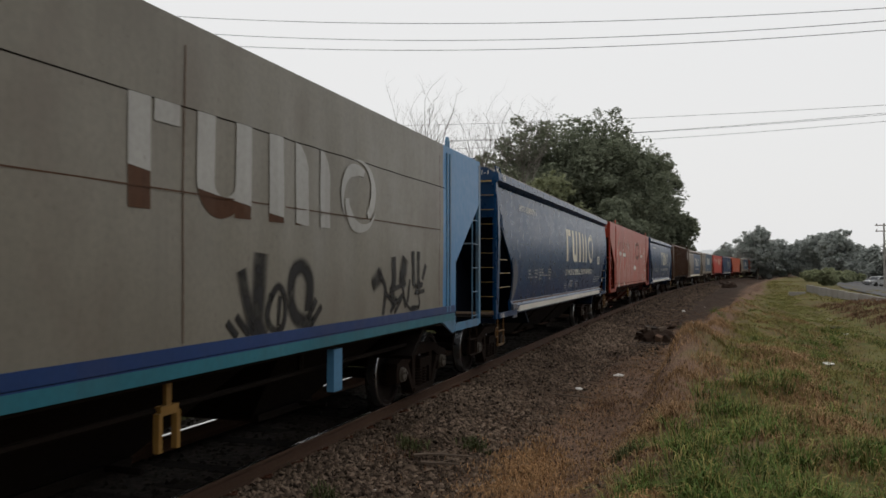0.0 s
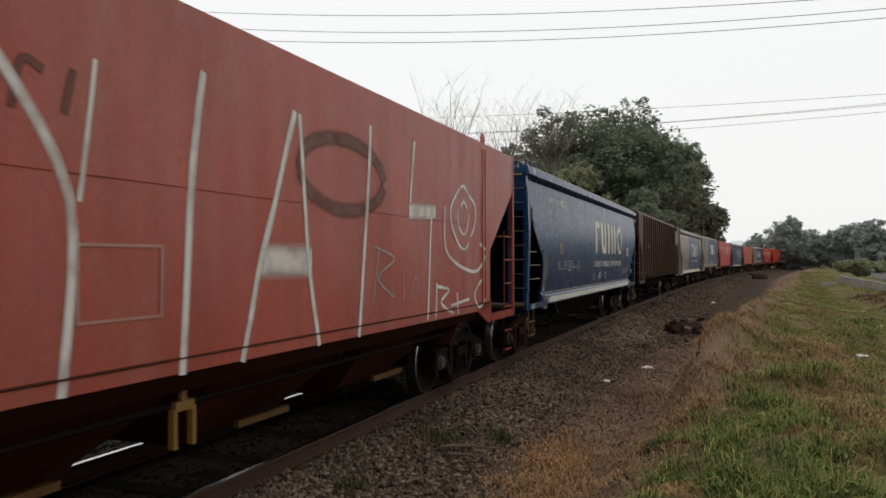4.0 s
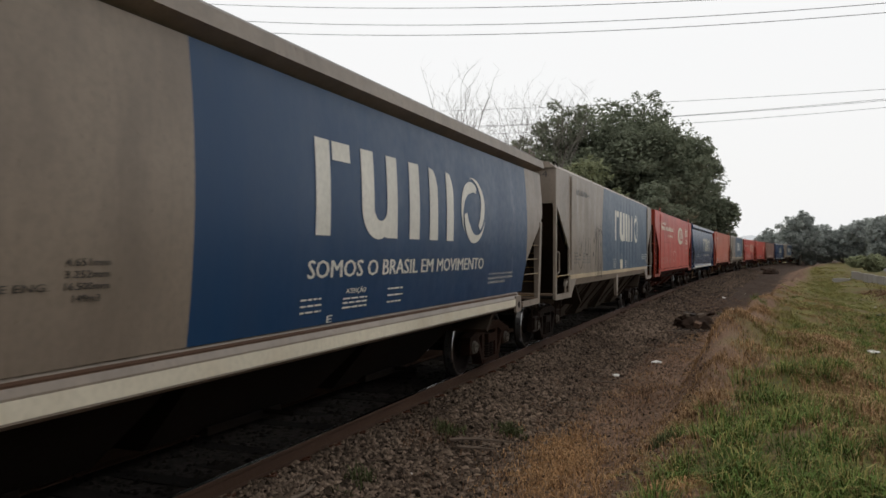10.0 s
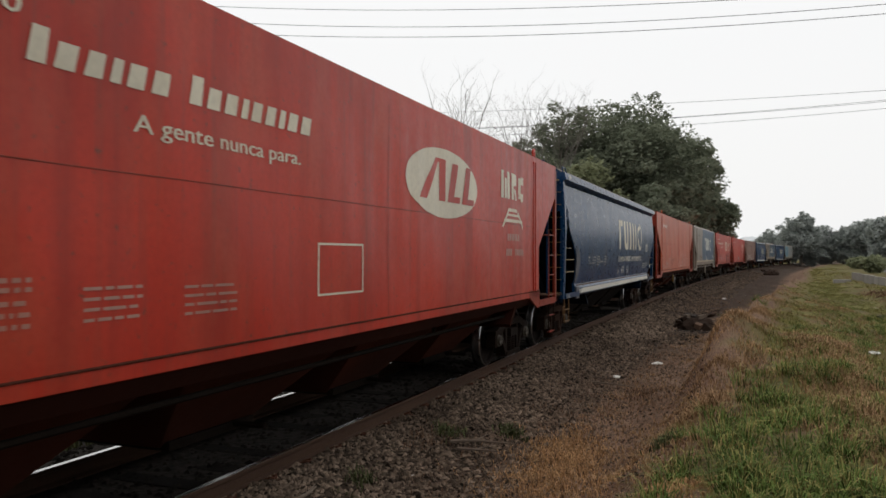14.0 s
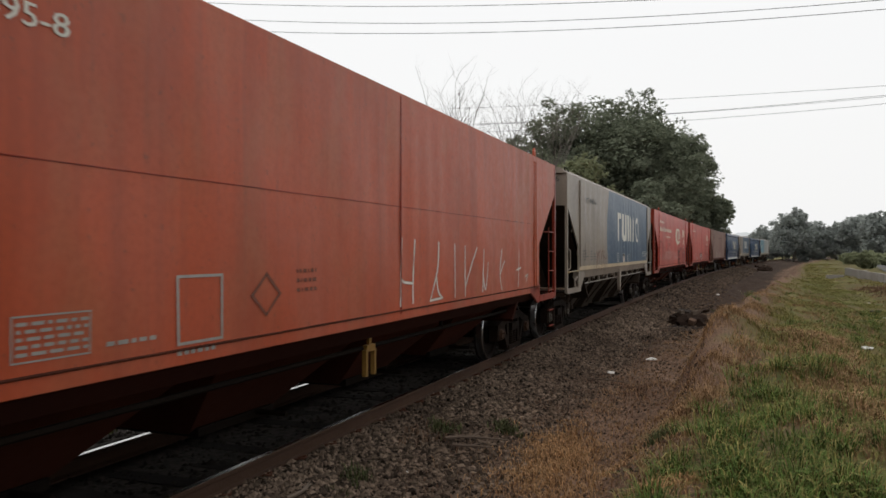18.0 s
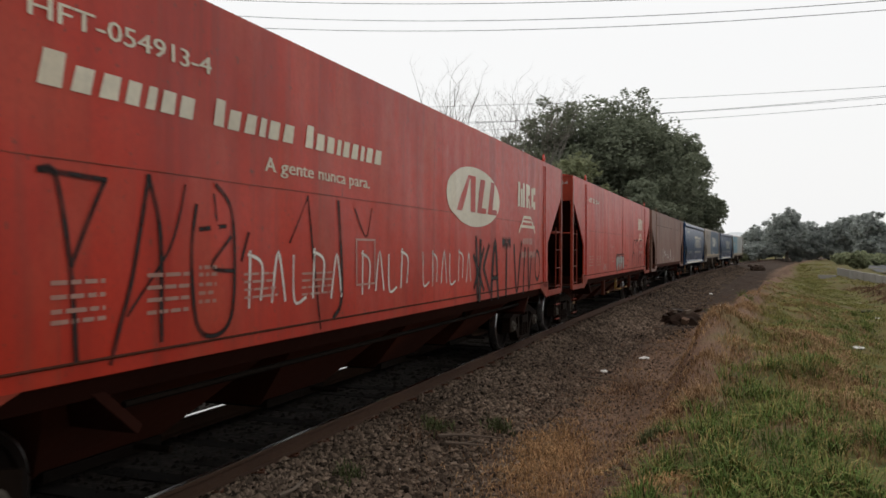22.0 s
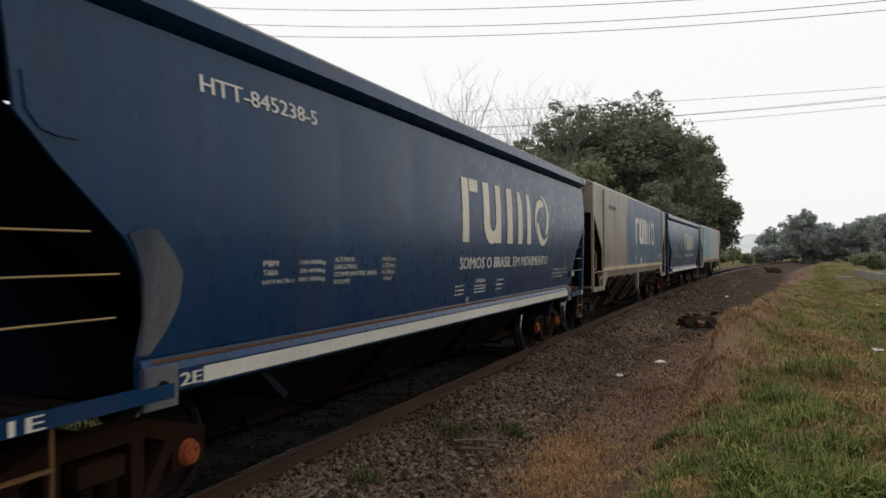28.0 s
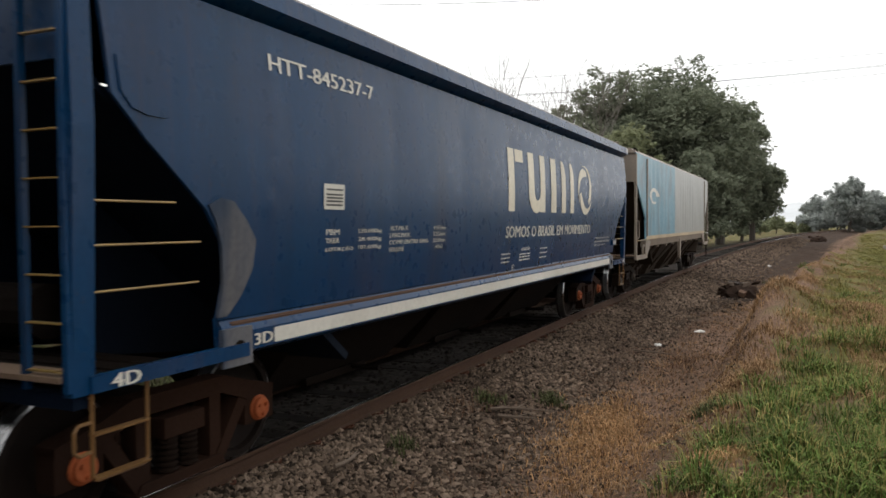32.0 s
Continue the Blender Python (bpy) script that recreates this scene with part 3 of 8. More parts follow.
# ------------------------------------------------------------------ wagons
WAGON = {
    # half length, side bottom, cut of the side sheet (distance from the end post, height), roof edge height
    "rounded": dict(half=7.52, cut=[(3.42, 0.30), (2.70, 0.36), (2.45, 0.62), (2.05, 1.12), (1.85, 1.27), (1.60, 1.33), (1.30, 1.27)], low=1.30,
                    tail=[(3.42, -0.19), (2.70, -0.19), (2.62, -0.15), (2.42, 0.07), (2.12, 0.52), (1.83, 0.87), (1.60, 1.00), (1.30, 1.07)]),
    "flat": dict(half=7.73, cut=[(3.66, 0.12), (2.92, 0.20), (2.05, 1.31), (2.04, 1.32), (1.49, 1.32)], tail=[(3.66, 0.02), (2.95, 0.06), (2.05, 1.14), (2.04, 1.15), (1.49, 1.15)], low=1.49),
    "eyed": dict(half=7.92, cut=[(3.695, 0.09), (3.11, 0.14), (2.09, 1.44), (2.08, 1.45), (1.19, 1.45)], low=1.19,
                 tail=[(3.695, 0.02), (3.11, 0.06), (2.09, 1.40), (2.08, 1.41), (1.19, 1.41)]),
    "ribbed": dict(half=8.02, cut=[(3.695, 0.02), (2.90, 0.06), (2.05, 1.10), (2.04, 1.11), (1.22, 1.11)], low=1.22,
                   tail=[(3.695, -0.17), (2.92, -0.15), (2.84, -0.02), (2.05, 1.10), (2.04, 1.11), (1.22, 1.11)]),
    "plain": dict(half=7.62, cut=[(3.695, 0.02), (2.99, 0.06), (2.03, 1.34), (2.02, 1.35), (1.30, 1.35)], low=1.30),
}


def side_x(kind, z):
    if kind == "rounded":
        return 1.535 + 0.075 * math.sin(math.pi * min(1, max(0, (z - 1.2) / 2.35)))
    return 1.60


def pillow(kind, y, z):
    """How far the sheet bulges between its stiffeners."""
    w = WAGON[kind]
    t = (z - w["low"]) / (w["cut"][0][0] - w["low"])
    if kind == "ribbed" or not 0 < t < 1 or abs(y) > w["half"] - 1.8:
        return 0.0
    if kind == "rounded":
        return 0.017 * math.sin(math.pi * t) ** 0.6 * abs(math.sin(math.pi * (y + 0.35) / 1.72)) ** 0.8
    swell = math.sin(math.pi * t) ** 0.7
    if kind == "eyed":
        fold = math.sin(2 * math.pi * y / 0.47 + 1.6 * math.sin(0.9 * y) + 0.5 * z) * (0.45 + 0.55 * math.sin(1.3 * y + 0.8)) * (0.35 + 0.65 * t)
        return swell * (0.010 * fold + 0.009 * math.sin(2 * math.pi * y / 1.9 + 2 * z))
    return 0.011 * swell * (math.cos(2 * math.pi * y / 0.62 + 1.2 * math.sin(0.8 * y)) * (0.5 + 0.5 * math.sin(0.9 * y)) + 0.8 * math.sin(2 * math.pi * y / 2.3 + 2 * z))


def side_sheet(bm, kind, sign):
    w = WAGON[kind]
    cz = [c[0] for c in w["cut"]][::-1]
    cy = [c[1] for c in w["cut"]][::-1]
    tail = w.get("tail", w["cut"])[::-1]
    zs = sorted(set(cz) | set(c[0] for c in tail) | set(np.linspace(w["low"], cz[-1], 12).round(3)))
    n = 150
    layers = []
    for depth in (0.0, 0.03):
        grid = []
        for z in zs:
            y0 = -w["half"] + float(np.interp(z, cz, cy))
            y1 = w["half"] - float(np.interp(z, [c[0] for c in tail], [c[1] for c in tail]))
            row = []
            for i in range(n + 1):
                y = y0 + (y1 - y0) * i / n
                x = side_x(kind, z) + pillow(kind, y, z) - depth
                row.append(bm.verts.new((sign * x, y, z)))
            grid.append(row)
        for a, b in zip(grid, grid[1:]):
            for i in range(n):
                bm.faces.new((a[i], a[i + 1], b[i + 1], b[i]))
        layers.append(grid)
    o, q = layers

    def rim(*vs):
        # corners of their own keep the cut edge crisp
        bm.faces.new([bm.verts.new(v.co) for v in vs])
    for r in (0, -1):
        for i in range(n):
            rim(o[r][i], o[r][i + 1], q[r][i + 1], q[r][i])
    for j in range(len(zs) - 1):
        for c in (0, -1):
            rim(o[j][c], o[j + 1][c], q[j + 1][c], q[j][c])


def seam_strip(bm, kind, sx, z):
    """A narrow raised line along the side that follows its bulges."""
    h, rows = WAGON[kind]["half"], []
    ys = np.arange(-h + 1.85, h - 1.85, 0.08)
    for y in ys:
        rows.append([bm.verts.new((sx * (side_x(kind, zz) + pillow(kind, y, zz) + out), y, zz)) for zz, out in ((z - 0.006, -0.004), (z - 0.004, 0.004), (z + 0.004, 0.004), (z + 0.006, -0.004))])
    for p, q in zip(rows, rows[1:]):
        for i in range(3):
            bm.faces.new((p[i], p[i + 1], q[i + 1], q[i]))


def hopper(bm, y0, y1, b0, b1, zt=1.35, zb=0.36, xb=0.45):
    top = [(-1.47, y0, zt), (1.47, y0, zt), (1.47, y1, zt), (-1.47, y1, zt)]
    bot = [(-xb, b0, zb), (xb, b0, zb), (xb, b1, zb), (-xb, b1, zb)]
    T, B = [bm.verts.new(p) for p in top], [bm.verts.new(p) for p in bot]
    bm.faces.new(T)
    bm.faces.new(B[::-1])
    for i in range(4):
        j = (i + 1) % 4
        bm.faces.new((T[i], B[i], B[j], T[j]))


def side_frame(bm, x):
    top = [(-1.06, 0.56), (-1.06, 0.62), (-0.80, 0.68), (-0.45, 0.79), (0.45, 0.79), (0.80, 0.68), (1.06, 0.62), (1.06, 0.56), (0.72, 0.55), (0.42, 0.66), (-0.42, 0.66), (-0.72, 0.55)]
    prism(bm, top, x - 0.09, x + 0.09)
    for s in (1, -1):
        jaw = [(s * 1.06, 0.34), (s * 1.06, 0.60), (s * 0.70, 0.60), (s * 0.70, 0.34)]
        prism(bm, jaw if s > 0 else jaw[::-1], x - 0.08, x + 0.08)
        leg = [(s * 0.74, 0.56), (s * 0.62, 0.58), (s * 0.30, 0.12), (s * 0.42, 0.12)]
        prism(bm, leg if s < 0 else leg[::-1], x - 0.08, x + 0.08)
        col = [(s * 0.42, 0.70), (s * 0.30, 0.70), (s * 0.30, 0.20), (s * 0.42, 0.20)]
        prism(bm, col if s < 0 else col[::-1], x - 0.07, x + 0.07)
    prism(bm, [(-0.44, 0.12), (0.44, 0.12), (0.40, 0.20), (-0.40, 0.20)], x - 0.10, x + 0.10)


def spring(bm):
    prof = []
    for i in range(6):
        prof += [(0.20 + i * 0.042, 0.056), (0.210 + i * 0.042, 0.084), (0.229 + i * 0.042, 0.084)]
    turned(bm, prof + [(0.46, 0.05)], (0, 0, 0), 10, "z")


def wheelset(bm):
    rod(bm, (-1.12, 0, 0), (1.12, 0, 0), 0.075, 10)
    for s in (1, -1):
        prof = [(0.74, 0.10), (0.745, 0.47), (0.765, 0.47), (0.775, 0.452), (0.885, 0.446), (0.895, 0.43), (0.895, 0.375), (0.85, 0.36), (0.83, 0.17), (0.90, 0.15), (0.90, 0.10)]
        turned(bm, [(s * a, r) for a, r in prof], (0, 0, 0), 32)
    for f in bm.faces:
        c = f.calc_center_median()
        d = math.hypot(c.y, c.z)
        if 0.432 < d < 0.456:
            f.material_index = 1


def axle_cap(bm):
    turned(bm, [(1.06, 0.105), (1.112, 0.105), (1.116, 0.088), (1.146, 0.086), (1.152, 0.075), (1.146, 0.035), (1.148, 0.01)], (0, 0, 0), 18)
    for a in range(3):
        c, s = 0.048 * math.cos(a * 2.094 + 0.5), 0.048 * math.sin(a * 2.094 + 0.5)
        rod(bm, (1.14, c, s), (1.168, c, s), 0.017, 6)


WHEELS = []


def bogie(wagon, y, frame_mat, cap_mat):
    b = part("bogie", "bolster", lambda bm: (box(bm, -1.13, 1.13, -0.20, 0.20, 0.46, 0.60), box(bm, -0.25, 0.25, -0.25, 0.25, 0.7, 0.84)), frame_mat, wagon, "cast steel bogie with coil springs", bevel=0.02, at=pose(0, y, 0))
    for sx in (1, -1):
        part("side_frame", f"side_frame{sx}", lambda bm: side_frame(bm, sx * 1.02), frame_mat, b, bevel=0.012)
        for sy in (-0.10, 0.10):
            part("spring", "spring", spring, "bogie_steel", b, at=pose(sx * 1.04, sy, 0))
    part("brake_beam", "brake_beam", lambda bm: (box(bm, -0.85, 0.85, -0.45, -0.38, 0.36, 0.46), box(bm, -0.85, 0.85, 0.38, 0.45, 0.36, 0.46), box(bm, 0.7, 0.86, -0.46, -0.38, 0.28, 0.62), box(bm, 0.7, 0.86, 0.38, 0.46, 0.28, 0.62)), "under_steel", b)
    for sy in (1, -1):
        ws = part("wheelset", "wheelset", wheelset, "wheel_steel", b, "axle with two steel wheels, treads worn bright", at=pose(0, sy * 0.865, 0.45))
        if len(ws.data.materials) < 2:
            ws.data.materials.append(M["tread_steel"])
        WHEELS.append((ws, sy * 0.865, wagon))
        part("axle_cap", "axle_cap", axle_cap, cap_mat, b, at=pose(0, sy * 0.865, 0.45))
        part("axle_cap", "axle_cap", axle_cap, cap_mat, b, at=pose(0, sy * 0.865, 0.45, 0, 0, 180))
    return b


# For each body paint, the darkened copy that carries the shade of recesses.
INNER_SHADE = {"blue_paint": "shaded_blue", "grey_paint": "under_grey", "red_paint": "under_red", "dirty_red_paint": "under_red", "orange_red_paint": "under_red", "faded_red_paint": "under_red", "light_blue_paint": "under_steel", "brown_paint": "under_steel", "brown_grey_paint": "under_red", "taupe_paint": "under_red"}


def roof_line(kind):
    """Cross-section of the roof, from the near eave to the far one."""
    half = {"rounded": [(1.56, 3.67), (1.42, 3.77), (1.0, 3.84), (0.5, 3.87)], "flat": [(1.598, 3.66), (1.46, 3.77), (1.10, 3.86), (0.55, 3.89)], "ribbed": [(1.598, 3.70), (1.42, 3.83), (1.0, 3.92), (0.5, 3.95)]}.get(kind, [(1.598, 3.69), (0.60, 3.84)])
    return half + [(-x, z) for x, z in half[::-1]]


def end_kit(wagon, kind, e, paint, step_mat, rung_mat):
    """All that stands at one end; e = -1 the leading end, 1 the trailing end."""
    h = WAGON[kind]["half"]
    # the ends stand a little off the middle of the wagon
    off = 0.09 if kind == "rounded" else {"ribbed": 0.13, "flat": 0.11, "eyed": 0.08}.get(kind, 0.0) if e < 0 else 0.05 if kind == "ribbed" else 0.0
    y = lambda d: e * (h - d) + off
    # Inside the ends the shade is painted in with still darker copies.
    inner = INNER_SHADE.get(paint, "under_steel").replace("under_red", "shaded_red").replace("under_grey", "hollow_grey")
    foot = 0.44 if kind == "eyed" else 0.53
    zt, zlow = 3.60, {"rounded": 2.86, "flat": 2.95, "eyed": 3.10, "ribbed": 2.86, "plain": 2.90}[kind]
    k = f"{kind}{e}"
    part("end_panel", k + "end_panel", lambda bm: prism(bm, [(-1.56, zlow), (1.56, zlow)] + ([(1.575, 3.63), (1.32, 3.71), (0.98, 3.79), (-0.98, 3.79), (-1.32, 3.71), (-1.575, 3.63)] if kind == "ribbed" else [(x * 0.99, z - 0.012) for x, z in roof_line(kind)]), min(y(0.04), y(0.08)), max(y(0.04), y(0.08)), "y"), paint, wagon)
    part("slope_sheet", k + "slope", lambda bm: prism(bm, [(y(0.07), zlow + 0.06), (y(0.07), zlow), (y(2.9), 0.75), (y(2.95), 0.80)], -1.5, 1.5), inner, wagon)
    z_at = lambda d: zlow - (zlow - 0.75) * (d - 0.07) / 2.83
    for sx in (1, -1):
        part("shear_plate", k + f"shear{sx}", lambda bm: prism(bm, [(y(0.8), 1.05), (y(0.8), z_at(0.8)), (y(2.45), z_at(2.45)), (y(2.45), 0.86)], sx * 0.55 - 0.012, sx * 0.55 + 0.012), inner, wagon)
    for sx in (1, -1):
        if kind == "rounded":
            line = [(1.51, 1.02), (1.58, 1.02), (1.622, 2.5)] + ([(1.60, 3.2), (1.57, 3.48), (1.51, 3.48)] if e < 0 else [(1.55, 2.62), (1.53, 3.46), (1.49, 3.46)])
            part("corner_post", k + f"post{sx}", lambda bm: prism(bm, [(sx * x, z) for x, z in line], min(y(-0.01), y(0.135)), max(y(-0.01), y(0.135)), "y"), paint, wagon, bevel=0.006)
        else:
            part("corner_post", k + f"post{sx}", lambda bm: box(bm, *sorted((sx * 1.55, sx * 1.605)), min(y(0), y(0.10)), max(y(0), y(0.10)), 1.02, zt + 0.03), paint, wagon, bevel=0.008)
        part("platform_sill", k + f"psill{sx}", lambda bm: box(bm, sx * 1.6 - 0.05, sx * 1.6 + 0.004, min(y(0.10), y(1.36 - e * off)), max(y(0.10), y(1.36 - e * off)), *((1.025, 1.12) if kind == "rounded" else (1.0, 1.11))), paint, wagon)
        if kind != "eyed" or e > 0 or sx < 0:
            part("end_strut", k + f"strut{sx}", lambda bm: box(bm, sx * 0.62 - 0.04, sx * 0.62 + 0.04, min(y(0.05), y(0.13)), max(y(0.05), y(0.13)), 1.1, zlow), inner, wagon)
        step = part("step_ladder", k + f"step{sx}", lambda bm: bent(bm, [(sx * 1.57, y(0.12), 1.02), (sx * 1.57, y(0.12), foot + 0.03), (sx * 1.57, y(0.15), foot), (sx * 1.57, y(0.49), foot), (sx * 1.57, y(0.52), foot + 0.03), (sx * 1.57, y(0.52), 1.02)], 0.013), step_mat, wagon, "steel stirrup step below the platform")
        if kind == "rounded":
            part("step_loop", k + f"loop{sx}", lambda bm: bent(bm, [(sx * 1.57, y(0.12), 0.86), (sx * 1.57, y(0.03), 0.86), (sx * 1.57, y(0.0), 0.83), (sx * 1.57, y(0.0), 0.72), (sx * 1.57, y(0.03), 0.69), (sx * 1.57, y(0.12), 0.70)], 0.011), step_mat, step)
        for z in (foot + 0.015, 0.79 if kind != "eyed" else 0.77):
            part("step_rung", k + f"rung{sx}{z}", lambda bm: box(bm, sx * 1.57 - 0.025, sx * 1.57 + 0.025, min(y(0.12), y(0.52)), max(y(0.12), y(0.52)), z - 0.007, z + 0.007), paint if kind == "eyed" else step_mat, step)
    part("end_sill", k + "end_sill", lambda bm: box(bm, -1.54, 1.54, min(y(0.03), y(0.12)), max(y(0.03), y(0.12)), 0.94, 1.03), inner, wagon)
    part("end_step", k + "end_step", lambda bm: box(bm, -1.5, 1.54, min(y(-0.06), y(0.16)), max(y(-0.06), y(0.16)), 1.105, 1.135), "step_plank" if kind in ("rounded", "flat") else inner, wagon, "narrow step plank across the wagon's end", bevel=0.004)
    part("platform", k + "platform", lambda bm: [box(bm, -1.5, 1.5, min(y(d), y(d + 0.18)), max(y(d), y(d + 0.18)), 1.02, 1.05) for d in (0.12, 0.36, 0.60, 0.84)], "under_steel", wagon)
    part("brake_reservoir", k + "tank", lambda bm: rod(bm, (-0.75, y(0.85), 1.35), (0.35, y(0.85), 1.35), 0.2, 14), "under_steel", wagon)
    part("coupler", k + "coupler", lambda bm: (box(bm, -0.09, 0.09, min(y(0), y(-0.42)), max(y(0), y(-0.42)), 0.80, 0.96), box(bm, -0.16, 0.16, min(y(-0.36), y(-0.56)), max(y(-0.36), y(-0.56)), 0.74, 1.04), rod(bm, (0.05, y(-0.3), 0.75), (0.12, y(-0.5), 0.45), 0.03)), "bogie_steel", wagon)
    # roof grab irons
    for sx in (1, -1) if paint == "grey_paint" or (kind == "rounded" and e < 0) else ():
        part("grab_iron", k + f"grab{sx}", lambda bm: bent(bm, [(sx * 1.53, y(0.18), 3.68), (sx * 1.50, y(0.20), 3.80), (sx * 1.50, y(0.50), 3.80), (sx * 1.53, y(0.52), 3.68)], 0.014), "under_steel" if kind == "flat" else paint, wagon)
    if paint == "grey_paint" or (kind == "rounded" and e < 0):
        part("grab_iron", k + "grabm", lambda bm: bent(bm, [(0.7, y(0.06), 3.82), (0.7, y(0.06), 3.94), (1.15, y(0.06), 3.94), (1.15, y(0.06), 3.80)], 0.012), paint, wagon)
    if kind == "rounded":
        lad = part("end_ladder", k + "ladder", lambda bm: [box(bm, x - 0.02, x + 0.02, min(y(-0.04), y(0)), max(y(-0.04), y(0)), 1.05, 3.56) for x in ((1.24, 1.565) if e < 0 else (1.12, 1.50))], paint, wagon)
        for i in range(10):
            z = 1.16 + i * 0.262
            part("rung", k + f"lrung{i}", lambda bm: box(bm, *((1.25, 1.56) if e < 0 else (1.13, 1.49)), min(y(-0.035), y(0)), max(y(-0.035), y(0)), z - (0.02 if i == 9 else 0.004), z + 0.005), rung_mat, lad)
        for z, d in ((1.58, 1.05 if e > 0 else 0.97), (1.84, 1.0), (2.09, 0.62 if e > 0 else 0.78)):
            part("hand_rung", k + f"hrung{z}", lambda bm: rod(bm, (1.575, y(0.08), z), (1.575, y(d), z), 0.0075), rung_mat, wagon)
    elif kind == "ribbed":
        lad = part("side_ladder", k + "sladder", lambda bm: box(bm, 1.55, 1.595, min(y(0.60), y(0.69)), max(y(0.60), y(0.69)), 1.08, 2.50), paint, wagon, bevel=0.006)
        mid = part("end_ladder", k + "eladder", lambda bm: box(bm, 1.06, 1.16, min(y(0.02), y(0.07)), max(y(0.02), y(0.07)), 1.05, 2.88), paint, wagon, bevel=0.006)
        for z in (1.42, 1.79, 2.17):
            part("rung", k + f"srung{z}", lambda bm: rod(bm, (1.58, y(0.08), z), (1.58, y(0.62), z), 0.009), "faint_rust", lad)
            part("rung", k + f"erung{z}", lambda bm: rod(bm, (1.1, y(0.03), z), (1.57, y(0.03), z), 0.009), "faint_rust", mid)
        part("end_rail", k + "erail", lambda bm: rod(bm, (-1.5, y(0.02), 2.22), (1.1, y(0.02), 2.22), 0.014), paint, wagon)
        if e < 0:
            frame_ = part("valve_stand", "vstand", lambda bm: box(bm, 1.10, 1.30, -h + 0.40, -h + 1.05, 1.36, 1.42), "bracket_yellow", wagon, "ochre yellow steel stand on the end platform", bevel=0.006)
            for yy in (0.43, 1.0):
                part("leg", f"vleg{yy}", lambda bm: box(bm, 1.24, 1.29, -h + yy, -h + yy + 0.05, 1.05, 1.37), "ochre_paint", frame_)
    elif kind in ("eyed", "plain"):
        z1 = {"eyed": 2.42, "plain": 3.25}[kind]
        lad = part("side_ladder", k + "sladder", lambda bm: [rod(bm, (1.585, y(d), 1.1), (1.585, y(d), z1), 0.013) for d in ((0.12, 0.56) if kind == "eyed" else (0.06, 0.42))], paint, wagon)
        a, c = (0.12, 0.56) if kind == "eyed" else (0.06, 0.42)
        z = 1.17
        while z < z1 + 0.01:
            part("rung", k + f"srung{z:.2f}", lambda bm: rod(bm, (1.585, y(a), z), (1.585, y(c), z), 0.009), paint, lad)
            z += 0.385
        part("end_rail", k + "erail", lambda bm: rod(bm, (-1.5, y(0.02), 2.34), (1.56, y(0.02), 2.34), 0.016), paint, wagon)
        if kind == "eyed" and e < 0:
            end_lad = part("end_ladder", k + "eladder", lambda bm: [rod(bm, (x, y(0.01), 1.04), (x, y(0.01), 3.14), 0.016) for x in (0.56, 0.86)], paint, wagon)
            for z in (1.17, 1.56, 1.96, 2.73, 3.12):
                part("rung", k + f"erung{z}", lambda bm: rod(bm, (0.56, y(0.01), z), (0.86, y(0.01), z), 0.010), paint, end_lad)
            part("pull_plate", k + "pull", lambda bm: prism(bm, [(0.98, 3.14), (1.10, 3.14), (1.08, 3.0), (1.01, 3.0)], y(0.03), y(0.05), "y"), paint, wagon)
    else:
        part("hand_rail", k + "hrail", lambda bm: bent(bm, [(1.6, y(0.06), 1.52), (1.64, y(0.15), 1.57), (1.64, y(0.15), 1.96), (1.6, y(0.06), 1.99)], 0.014), paint, wagon)
        part("brake_lever", k + "lever", lambda bm: (rod(bm, (1.59, y(0.05), 1.48), (1.59, y(1.12), 1.49), 0.011), rod(bm, (1.6, y(0.06), 1.48), (1.6, y(0.20), 1.48), 0.032, 6, 0.011), rod(bm, (1.6, y(1.02), 1.49), (1.6, y(1.13), 1.49), 0.011, 6, 0.026)), "yellow_paint" if e < 0 else "faint_mark", wagon)
        part("sheave", k + "sheave", lambda bm: bent(bm, [(1.56, y(1.05), 1.06), (1.56, y(1.02), 1.25), (1.56, y(1.10), 1.34), (1.56, y(1.2), 1.34)], 0.03), paint, wagon)


